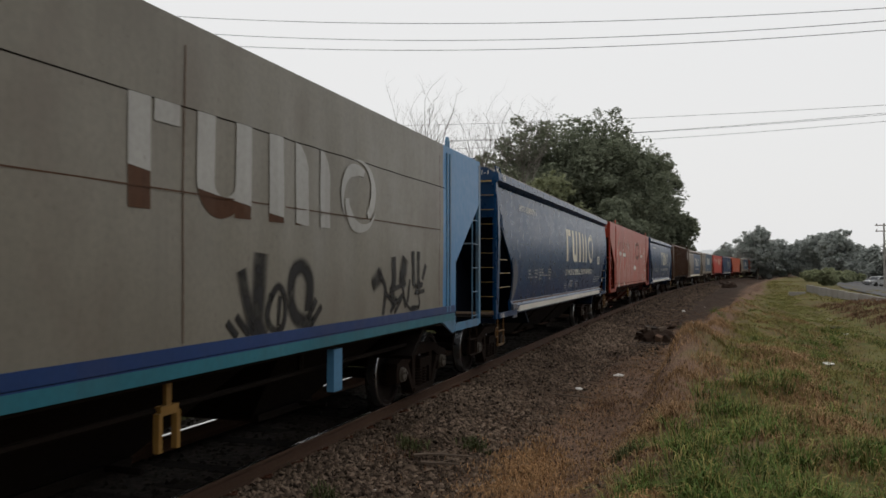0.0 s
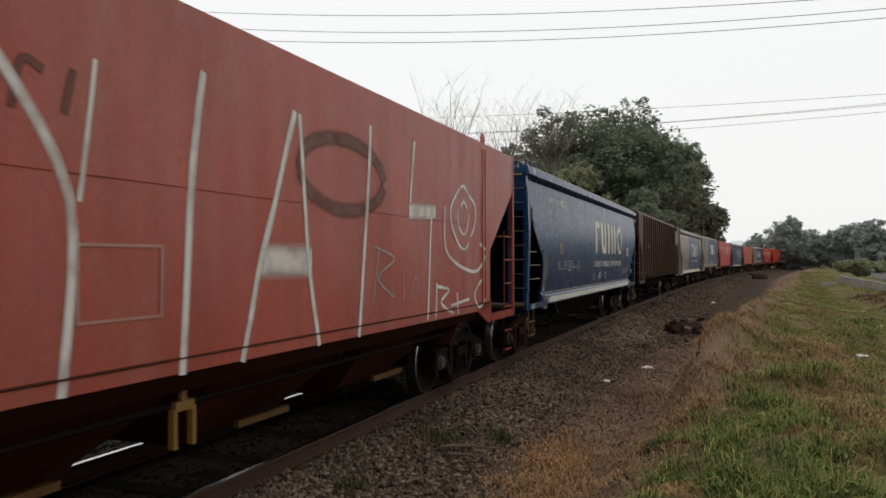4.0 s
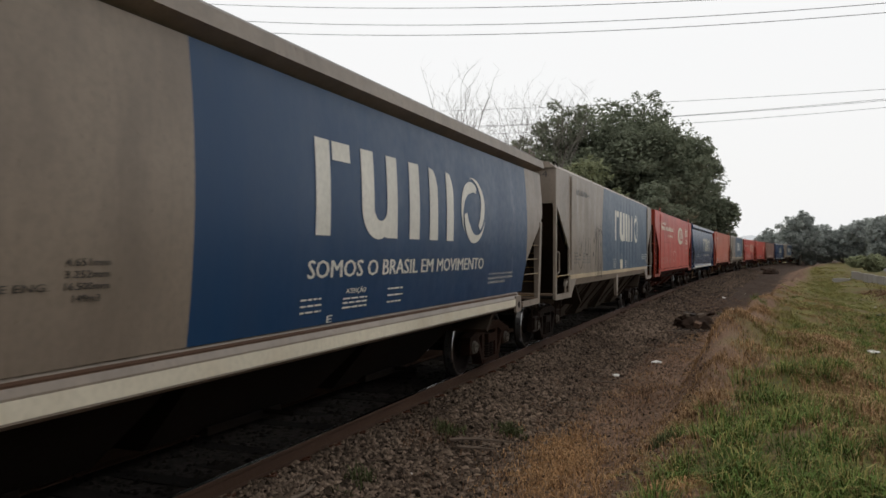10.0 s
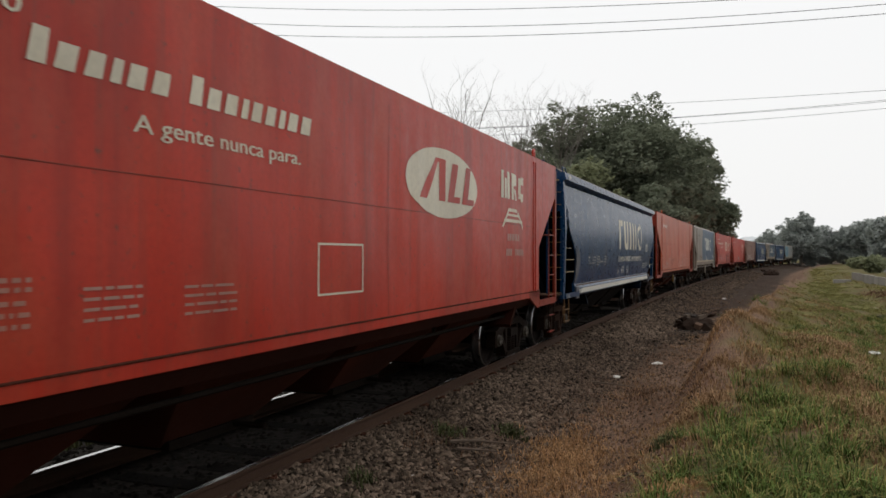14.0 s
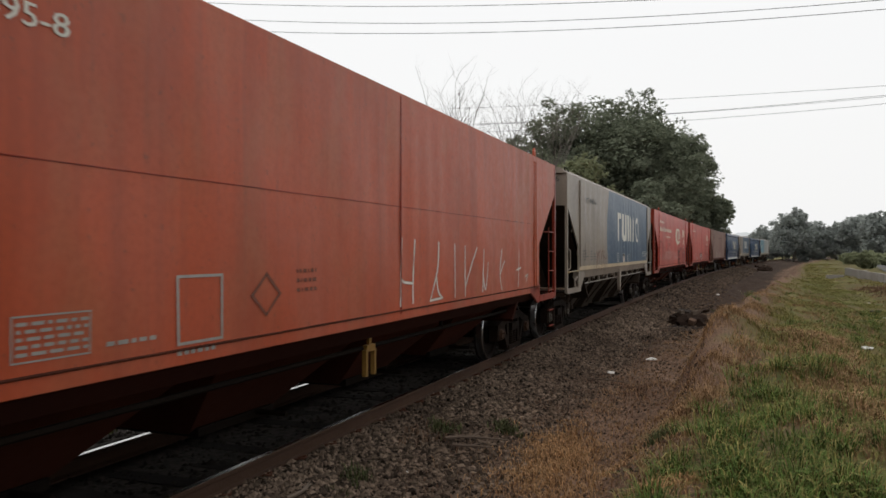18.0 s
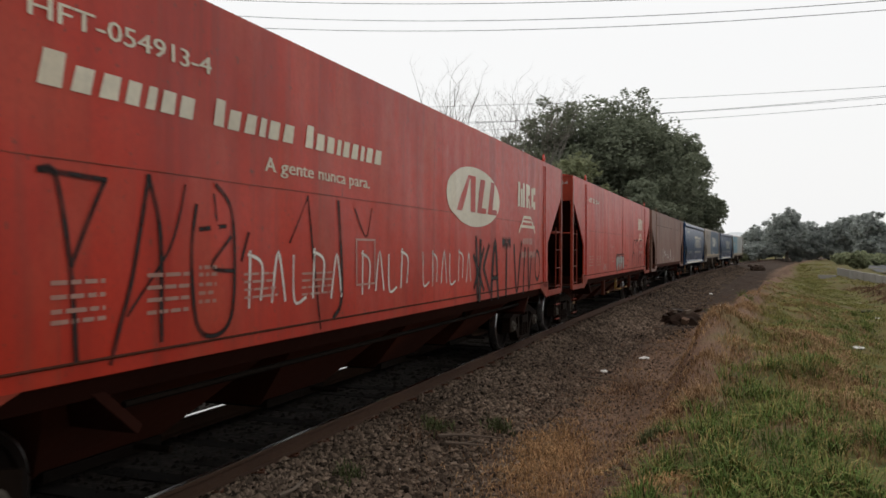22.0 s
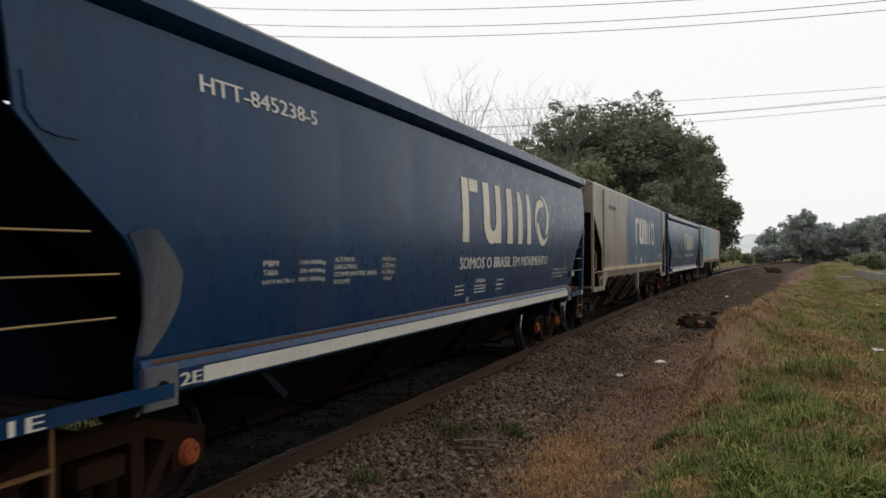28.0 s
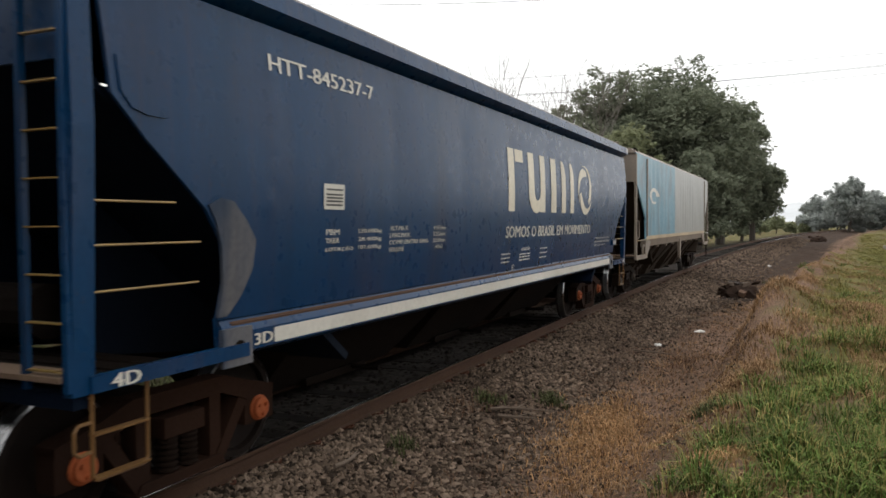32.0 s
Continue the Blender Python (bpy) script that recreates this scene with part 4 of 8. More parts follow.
def wagon(k, kind, paint, side_paint, label, centre, sill=None, drop=0.0, step="bogie_steel", rung="yellow_paint", frame_mat="bogie_steel", cap="cap_grey", roof=None):
    w = new("hopper_wagon")
    tagged(w, label, "hopper wagon", "wagons of the passing freight train")
    h, low = WAGON[kind]["half"], WAGON[kind]["low"]
    for sx in (1, -1):
        part("side_wall", f"{kind}side{sx}", lambda bm: side_sheet(bm, kind, sx), side_paint, w, smooth=True)
    roof = roof or paint
    rp = roof_line(kind)
    if kind == "rounded":
        for sx in (1, -1):
            prof = [(sx * 1.50, 3.44), (sx * 1.645, 3.515), (sx * 1.620, 3.655), (sx * 1.56, 3.685), (sx * 1.50, 3.60)]
            part("roof_edge", f"redge{sx}", lambda bm: prism(bm, prof, -h + 0.05, h + 0.16, "y"), paint, w, bevel=0.01)
    part("roof", kind + "roof", lambda bm: prism(bm, rp, -h + {"ribbed": 0.95, "rounded": 0.135}.get(kind, 0.085), h - 0.085, "y"), roof, w)
    if kind == "ribbed":
        part("roof_overhang", "roverhang", lambda bm: prism(bm, rp + [(x, z - 0.035) for x, z in rp[::-1]], -h + 0.14, -h + 0.96, "y"), roof, w, "open roof end over two vent gaps")
        part("overhang_post", "ropost", lambda bm: [box(bm, x - 0.04, x + 0.04, -h + 0.17, -h + 0.23, 3.60, top) for x, top in ((1.26, 3.84), (0.45, 3.92), (-0.45, 3.92), (-1.26, 3.84))], paint, w)
    part("hatch_cover", kind + "hatch", lambda bm: prism(bm, [(-0.36, 3.86), (0.36, 3.86), (0.30, 3.95), (-0.30, 3.95)], -h + 0.8, h - 0.8, "y"), roof, w)
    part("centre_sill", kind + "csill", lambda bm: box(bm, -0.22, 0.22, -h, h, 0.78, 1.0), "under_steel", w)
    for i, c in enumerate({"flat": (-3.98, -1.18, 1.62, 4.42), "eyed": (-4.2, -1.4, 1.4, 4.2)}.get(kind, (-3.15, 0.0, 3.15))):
        part("discharge_hopper", f"{kind}hop{i}", lambda bm: hopper(bm, c - (1.40 if kind in ("flat", "eyed") else 1.56), c + (1.40 if kind in ("flat", "eyed") else 1.56), c - {"rounded": 1.3, "flat": 0.66}.get(kind, 0.6), c + {"rounded": 1.3, "flat": 0.60}.get(kind, 0.6), min(low, 1.35) + 0.05, 0.30, 0.72 if kind == "flat" else 0.45), INNER_SHADE.get(paint, "under_steel") if kind in ("flat", "eyed") else "under_steel", w)
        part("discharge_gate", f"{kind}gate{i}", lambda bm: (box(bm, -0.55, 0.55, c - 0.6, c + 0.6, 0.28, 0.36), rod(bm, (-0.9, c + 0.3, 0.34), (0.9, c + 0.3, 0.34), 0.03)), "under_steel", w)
    end_paint = "dirty_red_paint" if paint in ("red_paint", "faded_red_paint", "orange_red_paint") else paint
    end_kit(w, kind, -1, end_paint, step, rung)
    end_kit(w, kind, 1, end_paint, step, rung)
    for sx in (1, -1):
        if kind == "rounded":
            part("side_sill", f"rsill{sx}", lambda bm: prism(bm, [(sx * 1.50, 1.02), (sx * 1.585, 1.06), (sx * 1.585, 1.20), (sx * 1.52, 1.31), (sx * 1.48, 1.31)], -h + 1.3, h - 1.3, "y"), paint, w, bevel=0.006)
            part("sill_ledge", f"rledge{sx}", lambda bm: prism(bm, [(sx * 1.545, 1.250), (sx * 1.558, 1.243), (sx * 1.558, 1.260), (sx * 1.535, 1.28)], -h + 1.4, h - 1.4, "y"), "rust", w, "rusty ledge above the sill")
            part("sill_stripe", f"rstripe{sx}", lambda bm: box(bm, min(sx * 1.582, sx * 1.589), max(sx * 1.582, sx * 1.589), -h + 1.85, h - 1.56, 1.075, 1.185), sill or "white_mark", w, "white stripe along the sill")
            for e in (-1, 1):
                yy = e * (h - 1.42)
                jack = part("jacking_bracket", f"rjack{sx}{e}", lambda bm: box(bm, *sorted((sx * 1.56, sx * 1.598)), yy - 0.15, yy + 0.16, 0.97, 1.235), "gusset_paint" if paint == "blue_paint" else paint, w, bevel=0.02)
                # No opening: a dark disc gives the shade inside the hole.
                part("bracket_hole", f"rjhole{sx}{e}", lambda bm: turned(bm, [(sx * 1.59, 0.058), (sx * 1.601, 0.058)], (0, yy + 0.02, 1.09), 14), "under_steel", jack)
        elif kind == "flat":
            part("sill_stripe", f"fstripe{sx}{drop}", lambda bm: box(bm, min(sx * 1.58, sx * 1.607), max(sx * 1.58, sx * 1.607), -h + 1.44, h - 1.25, 1.49 - drop, 1.585 - drop), sill or "tan_stripe_paint", w, "cream stripe along the sill")
            part("side_sill", f"fsill{sx}{drop}", lambda bm: prism(bm, [(sx * 1.44, 1.30 - drop * 0.6), (sx * 1.55, 1.30 - drop * 0.6), (sx * 1.595, 1.488 - drop), (sx * 1.46, 1.488 - drop)], -h + 1.44, h - 1.25, "y"), paint, w)
            if drop:
                part("side_hem", f"fhem{sx}", lambda bm: box(bm, *sorted((sx * 1.57, sx * 1.602)), -h + 1.32, h - 1.16, 1.478, 1.50), side_paint, w)
            for e, d in ((-1, 0.20), (1, 0.0)):
                part("skirt", f"fskirt{sx}{e}", lambda bm: prism(bm, [(e * (h - d - 1.15), 1.45), (e * (h - d - 1.15), 1.02), (e * (h - d - 1.3), 1.0), (e * (h - 2.05), 1.36), (e * (h - 2.05), 1.45)], min(sx * 1.57, sx * 1.60), max(sx * 1.57, sx * 1.60)), paint, w)
                part("side_seam", f"fseam{sx}{e}", lambda bm: box(bm, min(sx * 1.59, sx * 1.63), max(sx * 1.59, sx * 1.63), min(e * (h - d - 1.24), e * (h - d - 1.35)), max(e * (h - d - 1.24), e * (h - d - 1.35)), 1.58, 3.60), paint, w, bevel=0.01)
            strut = part("centre_strut", f"fstrut{sx}", lambda bm: prism(bm, [(-0.22, 1.45), (0.16, 1.45), (0.06, 0.76), (0.02, 0.72), (-0.08, 0.72), (-0.12, 0.76)], min(sx * 1.5, sx * 1.58), max(sx * 1.5, sx * 1.58)), paint, w)
            # Dark disc on the strut, painted as the shade of a hole.
            part("strut_hole", f"fshole{sx}", lambda bm: turned(bm, [(sx * 1.57, 0.035), (sx * 1.583, 0.035)], (0, -0.03, 0.80), 12), "under_steel", strut)
            for i in range(8):
                yy = (-3.98, -1.18, 1.62, 4.42)[i // 2] + (0.5 if i % 2 else -0.5)
                part("chute_rib", f"frib{sx}{i}", lambda bm: prism(bm, [(sx * 1.49, 1.30), (sx * 1.52, 1.30), (sx * 0.86, 0.46), (sx * 0.80, 0.46)], yy - 0.035, yy + 0.035, "y"), "rib_dark", w)
            for i in range(7):
                yy = -4.2 + i * 1.45
                part("rib_tab", f"ftab{sx}{i}", lambda bm: box(bm, *sorted((sx * 1.50, sx * 1.555)), yy - 0.04, yy + 0.04, 1.24, 1.31), "grey_paint", w, bevel=0.005)
        else:
            # Darkened paint on this ledge stands for the shadow line, save on ribbed sides.
            part("sill_ledge", f"{kind}ledge{sx}", lambda bm: prism(bm, [(sx * 1.60, 1.300), (sx * 1.612, 1.292), (sx * 1.612, 1.286), (sx * 1.60, 1.280)], -h + 1.45, h - 1.45, "y"), INNER_SHADE.get(paint, paint) if kind != "ribbed" else paint, w)
            sill_line = [(1.40, 1.02), (1.48, 1.04), (1.565, 1.17), (1.565, 1.22), (1.44, 1.22)] if kind == "eyed" else [(1.44, 1.12), (1.56, 1.14), (1.605, 1.24), (1.605, 1.305), (1.44, 1.305)]
            part("side_sill", f"{kind}sill{sx}", lambda bm: prism(bm, [(sx * x, z) for x, z in sill_line], -h + 1.35, h - 1.35, "y"), "shaded_red" if kind == "eyed" else sill or INNER_SHADE.get(paint, paint), w, bevel=0.006)
            for e in (-1, 1):
                if kind == "ribbed":
                    lug = part("sill_bracket", f"rbr{sx}{e}", lambda bm: box(bm, *sorted((sx * 1.56, sx * 1.60)), min(e * (h - 1.32), e * (h - 1.60)), max(e * (h - 1.32), e * (h - 1.60)), 0.98, 1.30), paint, w, bevel=0.01)
                    # The lug's hole is a black disc in place of real shade.
                    part("bracket_hole", f"rbh{sx}{e}", lambda bm: turned(bm, [(sx * 1.59, 0.06), (sx * 1.603, 0.06)], (0, e * (h - 1.46), 1.10), 14), "under_steel", lug)
                else:
                    part("skirt", f"{kind}skirt{sx}{e}", lambda bm: prism(bm, [(e * (h - 1.35), 1.32), (e * (h - 1.35), 1.0), (e * (h - 1.5), 0.98), (e * (h - 2.1), 1.22), (e * (h - 2.1), 1.32)], min(sx * 1.57, sx * 1.60), max(sx * 1.57, sx * 1.60)), end_paint, w)
                if kind != "ribbed":
                    part("side_seam", f"{kind}seam{sx}{e}", lambda bm: [box(bm, min(sx * 1.59, sx * 1.615), max(sx * 1.59, sx * 1.615), min(e * (h - d), e * (h - d - 0.05)), max(e * (h - d), e * (h - d - 0.05)), 1.3, 3.60) for d in (1.62, 1.76)], paint, w, bevel=0.006)
                    part("lifting_eye", f"{kind}eye{sx}{e}", lambda bm: [prism(bm, [(e * (h - 1.72) + a, zz) for a, zz in ((-0.07, 3.64), (-0.07, 3.78), (-0.035, 3.84), (0.035, 3.84), (0.07, 3.78), (0.07, 3.64), (0.03, 3.64), (0.03, 3.78), (-0.03, 3.78), (-0.03, 3.64))], min(sx * 1.57, sx * 1.60), max(sx * 1.57, sx * 1.60))], paint, w)
            if kind == "ribbed" and sx > 0:
                def hood(bm):
                    for yy in (h - 0.80, h - 0.06):
                        for xx in (0.75, 1.50):
                            box(bm, xx - 0.035, xx + 0.035, yy - 0.045, yy + 0.045, 3.70, 4.02)
                    prism(bm, [(0.66, 4.03), (1.50, 3.99), (1.50, 4.04), (0.66, 4.09)], h - 0.88, h - 0.01, "y")
                    box(bm, 1.47, 1.53, h - 0.84, h - 0.02, 3.60, 3.76)
                    box(bm, 0.72, 0.78, h - 0.84, h - 0.02, 3.70, 4.02)
                part("vent_hood", "vhood", hood, paint, w, "open steel hood over the end of the roof", bevel=0.008)
                part("grab_iron", "vgrab", lambda bm: bent(bm, [(1.3, h - 0.9, 4.08), (1.3, h - 0.9, 4.20), (1.3, h - 0.5, 4.20), (1.3, h - 0.5, 4.08)], 0.016), "under_steel", w)
            if kind == "ribbed":
                for i in range(19):
                    yy = -h + 1.50 + i * 0.73
                    part("side_rib", f"rib{sx}{i}", lambda bm: box(bm, min(sx * 1.60, sx * 1.66), max(sx * 1.60, sx * 1.66), yy - 0.045, yy + 0.045, 1.28, 3.66), paint, w, bevel=0.01)
            else:
                zz = 2.44 if kind == "eyed" else 3.08
                part("panel_seam", f"{kind}pseam{sx}", lambda bm: seam_strip(bm, kind, sx, zz), "dirty_red_paint" if kind == "eyed" else "under_steel", w)
            part("brake_pipe", f"{kind}pipe{sx}", lambda bm: (rod(bm, (sx * 1.35, -4.9, 0.92), (sx * 1.35, 5.2, 0.92), 0.025), rod(bm, (sx * 1.35, 2.0, 0.92), (sx * 1.35, 2.0, 1.2), 0.03)), "under_steel", w)
    for e in (-1, 1):
        bogie(w, e * (h - 1.40), frame_mat, cap)
    TRAIN.append((w, 16.5 * k - 3.543 + centre))
    return w


TRAIN = []
W = {}
W[0] = wagon(0, "plain", "light_blue_paint", "beige_then_light_blue", "weathered beige hopper wagon with light blue ends and spray paint", 8.30, cap="cap_grey", sill="under_steel", roof="beige_paint")
for k, c, cap in ((1, 8.0, "cap_grey"), (3, 7.95, "cap_grey"), (8, 8.11, "cap_grey"), (14, 8.79, "cap_orange"), (16, 8.47, "cap_orange")):
    W[k] = wagon(k, "rounded", "blue_paint", "blue_paint", "dark blue round-sided hopper wagon with cream lettering and white sill stripe", c, step="ochre_paint", cap=cap, roof="roof_dust", frame_mat="red_bogie_steel" if k > 1 else "bogie_steel")
W[2] = wagon(2, "eyed", "faded_red_paint", "faded_red_paint", "faded red hopper wagon with large white spray-painted letters", 8.14)
W[4] = wagon(4, "ribbed", "brown_paint", "brown_paint", "dark brown hopper wagon with vertical side ribs", 8.25, rung="brown_paint")
W[5] = wagon(5, "rounded", "grey_paint", "grey_then_blue_rounded", "round-sided hopper wagon painted dusty grey and dark blue", 8.36, sill="cream_mark", rung="yellow_paint", roof="roof_dust", frame_mat="red_bogie_steel")
for k, c in ((6, 8.29), (10, 8.38), (15, 8.69)):
    W[k] = wagon(k, "flat", "grey_paint", "grey_then_blue_straight" if k == 6 else "grey_then_blue_flat", "flat-sided hopper wagon painted dusty grey and dark blue", c, drop=0.10 if k == 6 else 0.0)
for k, c, p in ((7, 8.51, "red_paint"), (9, 8.22, "orange_red_paint"), (11, 8.58, "red_paint"), (12, 9.03, "red_paint")):
    W[k] = wagon(k, "eyed", p, p, "weathered red hopper wagon with a riveted seam along its side", c, cap="rust" if k == 9 else "cap_grey")
W[13] = wagon(13, "plain", "taupe_paint", "taupe_paint", "streaked brown and grey hopper wagon with white spray paint", 8.83, rung="red_paint")
W[17] = wagon(17, "flat", "grey_paint", "light_blue_then_grey", "faded light blue and grey hopper wagon closing the train", 8.55)


# ------------------------------------------------------------------ paint marks on the wagons
def skin(kind, y, z):
    """Distance of the side's face from the wagon's middle line."""
    return side_x(kind, z) + pillow(kind, y, z)


def lay(bm, kind, out=0.006):
    """Cut a flat drawing (y along, z up) finely and lay it on the wagon's side."""
    ys = [v.co.y for v in bm.verts]
    zs = [v.co.z for v in bm.verts]
    if max(zs) - min(zs) > 0.2:
        for z in np.arange(min(zs) + 0.15, max(zs), 0.15):
            bmesh.ops.bisect_plane(bm, geom=bm.verts[:] + bm.edges[:] + bm.faces[:], plane_co=(0, 0, z), plane_no=(0, 0, 1))
        for y in np.arange(min(ys) + 0.12, max(ys), 0.12):
            bmesh.ops.bisect_plane(bm, geom=bm.verts[:] + bm.edges[:] + bm.faces[:], plane_co=(0, y, 0), plane_no=(0, 1, 0))
    for v in bm.verts:
        v.co.x = skin(kind, v.co.y, v.co.z) + out


def decal(w, kind, name, key, polys, mat, label="", out=0.006, above=None):
    """Painted shapes; polys are outlines in metres from the leading post and in height."""
    h = WAGON[kind]["half"]

    def build(bm):
        uv = bm.loops.layers.uv.new("across")
        for p in polys:
            f = bm.faces.new([bm.verts.new((0, d - h, z)) for d, z in p])
            if len(p) == 4:
                for loop, u in zip(f.loops, (0, 0, 1, 1)):
                    loop[uv].uv = (u, 0)
        bmesh.ops.remove_doubles(bm, verts=bm.verts, dist=0.0004)
        if above:
            bmesh.ops.bisect_plane(bm, geom=bm.verts[:] + bm.edges[:] + bm.faces[:], plane_co=(0, 0, above), plane_no=(0, 0.12, 1), clear_inner=True)
        lay(bm, kind, out)
    ob = part(name, kind + key + (f"a{above}" if above else ""), build, mat, w, label)
    return tagged(ob, kind="stuff") if name == "small_print" else ob


def rect(d0, d1, z0, z1):
    return [(d0, z0), (d1, z0), (d1, z1), (d0, z1)]


def stroke(pts, wd, wd2=None):
    """A brush stroke along pts, rounded between few points: a strip of quads that share their corners."""
    if 3 <= len(pts) <= 8:
        fine = []
        for i in range(len(pts) - 1):
            p0, p1, p2, p3 = (np.array(pts[min(max(j, 0), len(pts) - 1)]) for j in (i - 1, i, i + 1, i + 2))
            for u in (0.0, 0.2, 0.4, 0.6, 0.8):
                q = 0.5 * (2 * p1 + (p2 - p0) * u + (2 * p0 - 5 * p1 + 4 * p2 - p3) * u * u + (3 * p1 - p0 - 3 * p2 + p3) * u ** 3)
                fine.append((float(q[0]), float(q[1])))
        pts = fine + [tuple(pts[-1])]
    wd2 = wd if wd2 is None else wd2
    n = len(pts) - 1
    left, right = [], []
    for i, p in enumerate(pts):
        a, b = pts[max(0, i - 1)], pts[min(n, i + 1)]
        dx, dz = b[0] - a[0], b[1] - a[1]
        ln = math.hypot(dx, dz) or 1
        k = (wd + (wd2 - wd) * i / n) / 2
        ext = (-0.6 if i == 0 else 0.6 if i == n else 0.0) * k
        q = (p[0] + dx / ln * ext, p[1] + dz / ln * ext)
        left.append((q[0] + dz / ln * k, q[1] - dx / ln * k))
        right.append((q[0] - dz / ln * k, q[1] + dx / ln * k))
    return [[left[i], left[i + 1], right[i + 1], right[i]] for i in range(n)]


def arc(cx, cz, rx, rz, a0, a1, n=12):
    return [(cx + rx * math.cos(radians(a0 + (a1 - a0) * i / n)), cz + rz * math.sin(radians(a0 + (a1 - a0) * i / n))) for i in range(n + 1)]


FONTS = {}


def glyphs(text):
    if text not in FONTS:
        cu = bpy.data.curves.new("lettering", "FONT")
        cu.body, cu.size, cu.resolution_u = text, 1.0, 2
        ob = bpy.data.objects.new("lettering", cu)
        me = bpy.data.meshes.new_from_object(ob)
        co = np.array([v.co[:] for v in me.vertices])
        FONTS[text] = (co, [list(p.vertices) for p in me.polygons])
        bpy.data.objects.remove(ob)
        bpy.data.meshes.remove(me)
        bpy.data.curves.remove(cu)
    return FONTS[text]


def lettering(w, kind, text, d0, d1, z0, z1, mat, bold=0.02, out=0.006, name="lettering"):
    h = WAGON[kind]["half"]
    co, faces = glyphs(text)
    lo, hi = co.min(0), co.max(0)
    key = f"{text}{d0}{z0}{kind}"

    def build(bm):
        # heavier strokes: three layers set side by side
        for j, shift in enumerate((-1, 0, 1) if bold else (0,)):
            vs = []
            for c in co:
                y = d0 - h + (d1 - d0) * (c[0] - lo[0]) / (hi[0] - lo[0]) + shift * max(bold, 0.014) * (z1 - z0) * 1.3
                z = z0 + (z1 - z0) * (c[1] - lo[1]) / (hi[1] - lo[1])
                vs.append(bm.verts.new((skin(kind, y, z) + out + 0.0007 * j, y, z)))
            for f in faces:
                try:
                    bm.faces.new([vs[i] for i in f])
                except ValueError:
                    pass
    return part(name, key, build, mat, w, f"painted words reading {text}" if len(text) < 30 else "painted notice in capitals")


def end_lettering(w, kind, text, x0, x1, z0, z1, mat):
    """Number on the leading end panel; it reads towards the outside."""
    h = WAGON[kind]["half"]
    co, faces = glyphs(text)
    lo, hi = co.min(0), co.max(0)

    def build(bm):
        vs = [bm.verts.new((x0 + (x1 - x0) * (c[0] - lo[0]) / (hi[0] - lo[0]), -h + {"rounded": 0.124, "ribbed": 0.162, "flat": 0.144, "eyed": 0.112}.get(kind, 0.034), z0 + (z1 - z0) * (c[1] - lo[1]) / (hi[1] - lo[1]))) for c in co]
        for f in faces:
            try:
                bm.faces.new([vs[i] for i in f])
            except ValueError:
                pass
    part("lettering", f"end{text}", build, mat, w)


def bars(d0, d1, zs, ht, rs, cuts=1):
    """Unreadable small print: rows of plain bars."""
    out = []
    for z in zs:
        x = d0
        while x < d1 - 0.02:
            ln = min(d1 - x, rs.uniform(0.12, 0.4) * (d1 - d0) / cuts)
            out.append(rect(x, x + ln, z, z + ht * 0.75))
            x += ln + 0.025
    return out


def ring(cx, cz, rx, rz, a0, a1, t0, t1, n=14):
    """A crescent: thickness runs from t0 to t1 along the arc."""
    polys = []
    for i in range(n):
        quad = []
        for j, inner in ((i, False), (i + 1, False), (i + 1, True), (i, True)):
            a = radians(a0 + (a1 - a0) * j / n)
            k = 1 - ((t0 + (t1 - t0) * j / n) if inner else 0)
            quad.append((cx + rx * k * math.cos(a), cz + rz * k * math.sin(a)))
        polys.append(quad)
    return polys


def crescent(cx, cz, rx, rz, tip, turn=-158, n=22):
    """One blade of a three-bladed ring: a fine tip on the rim, growing inwards to a blunt end."""
    outer, inner = [], []
    for i in range(n + 1):
        k = i / n
        a = radians(tip + turn * k)
        ro = 1 - 0.23 * max(0, (k - 0.58) / 0.42)
        ri = 1 - 0.44 * min(1, k / 0.72) ** 1.15 if i else 0.995
        outer.append((cx + rx * ro * math.cos(a), cz + rz * ro * math.sin(a)))
        inner.append((cx + rx * ri * math.cos(a), cz + rz * ri * math.sin(a)))
    return outer + inner[::-1]


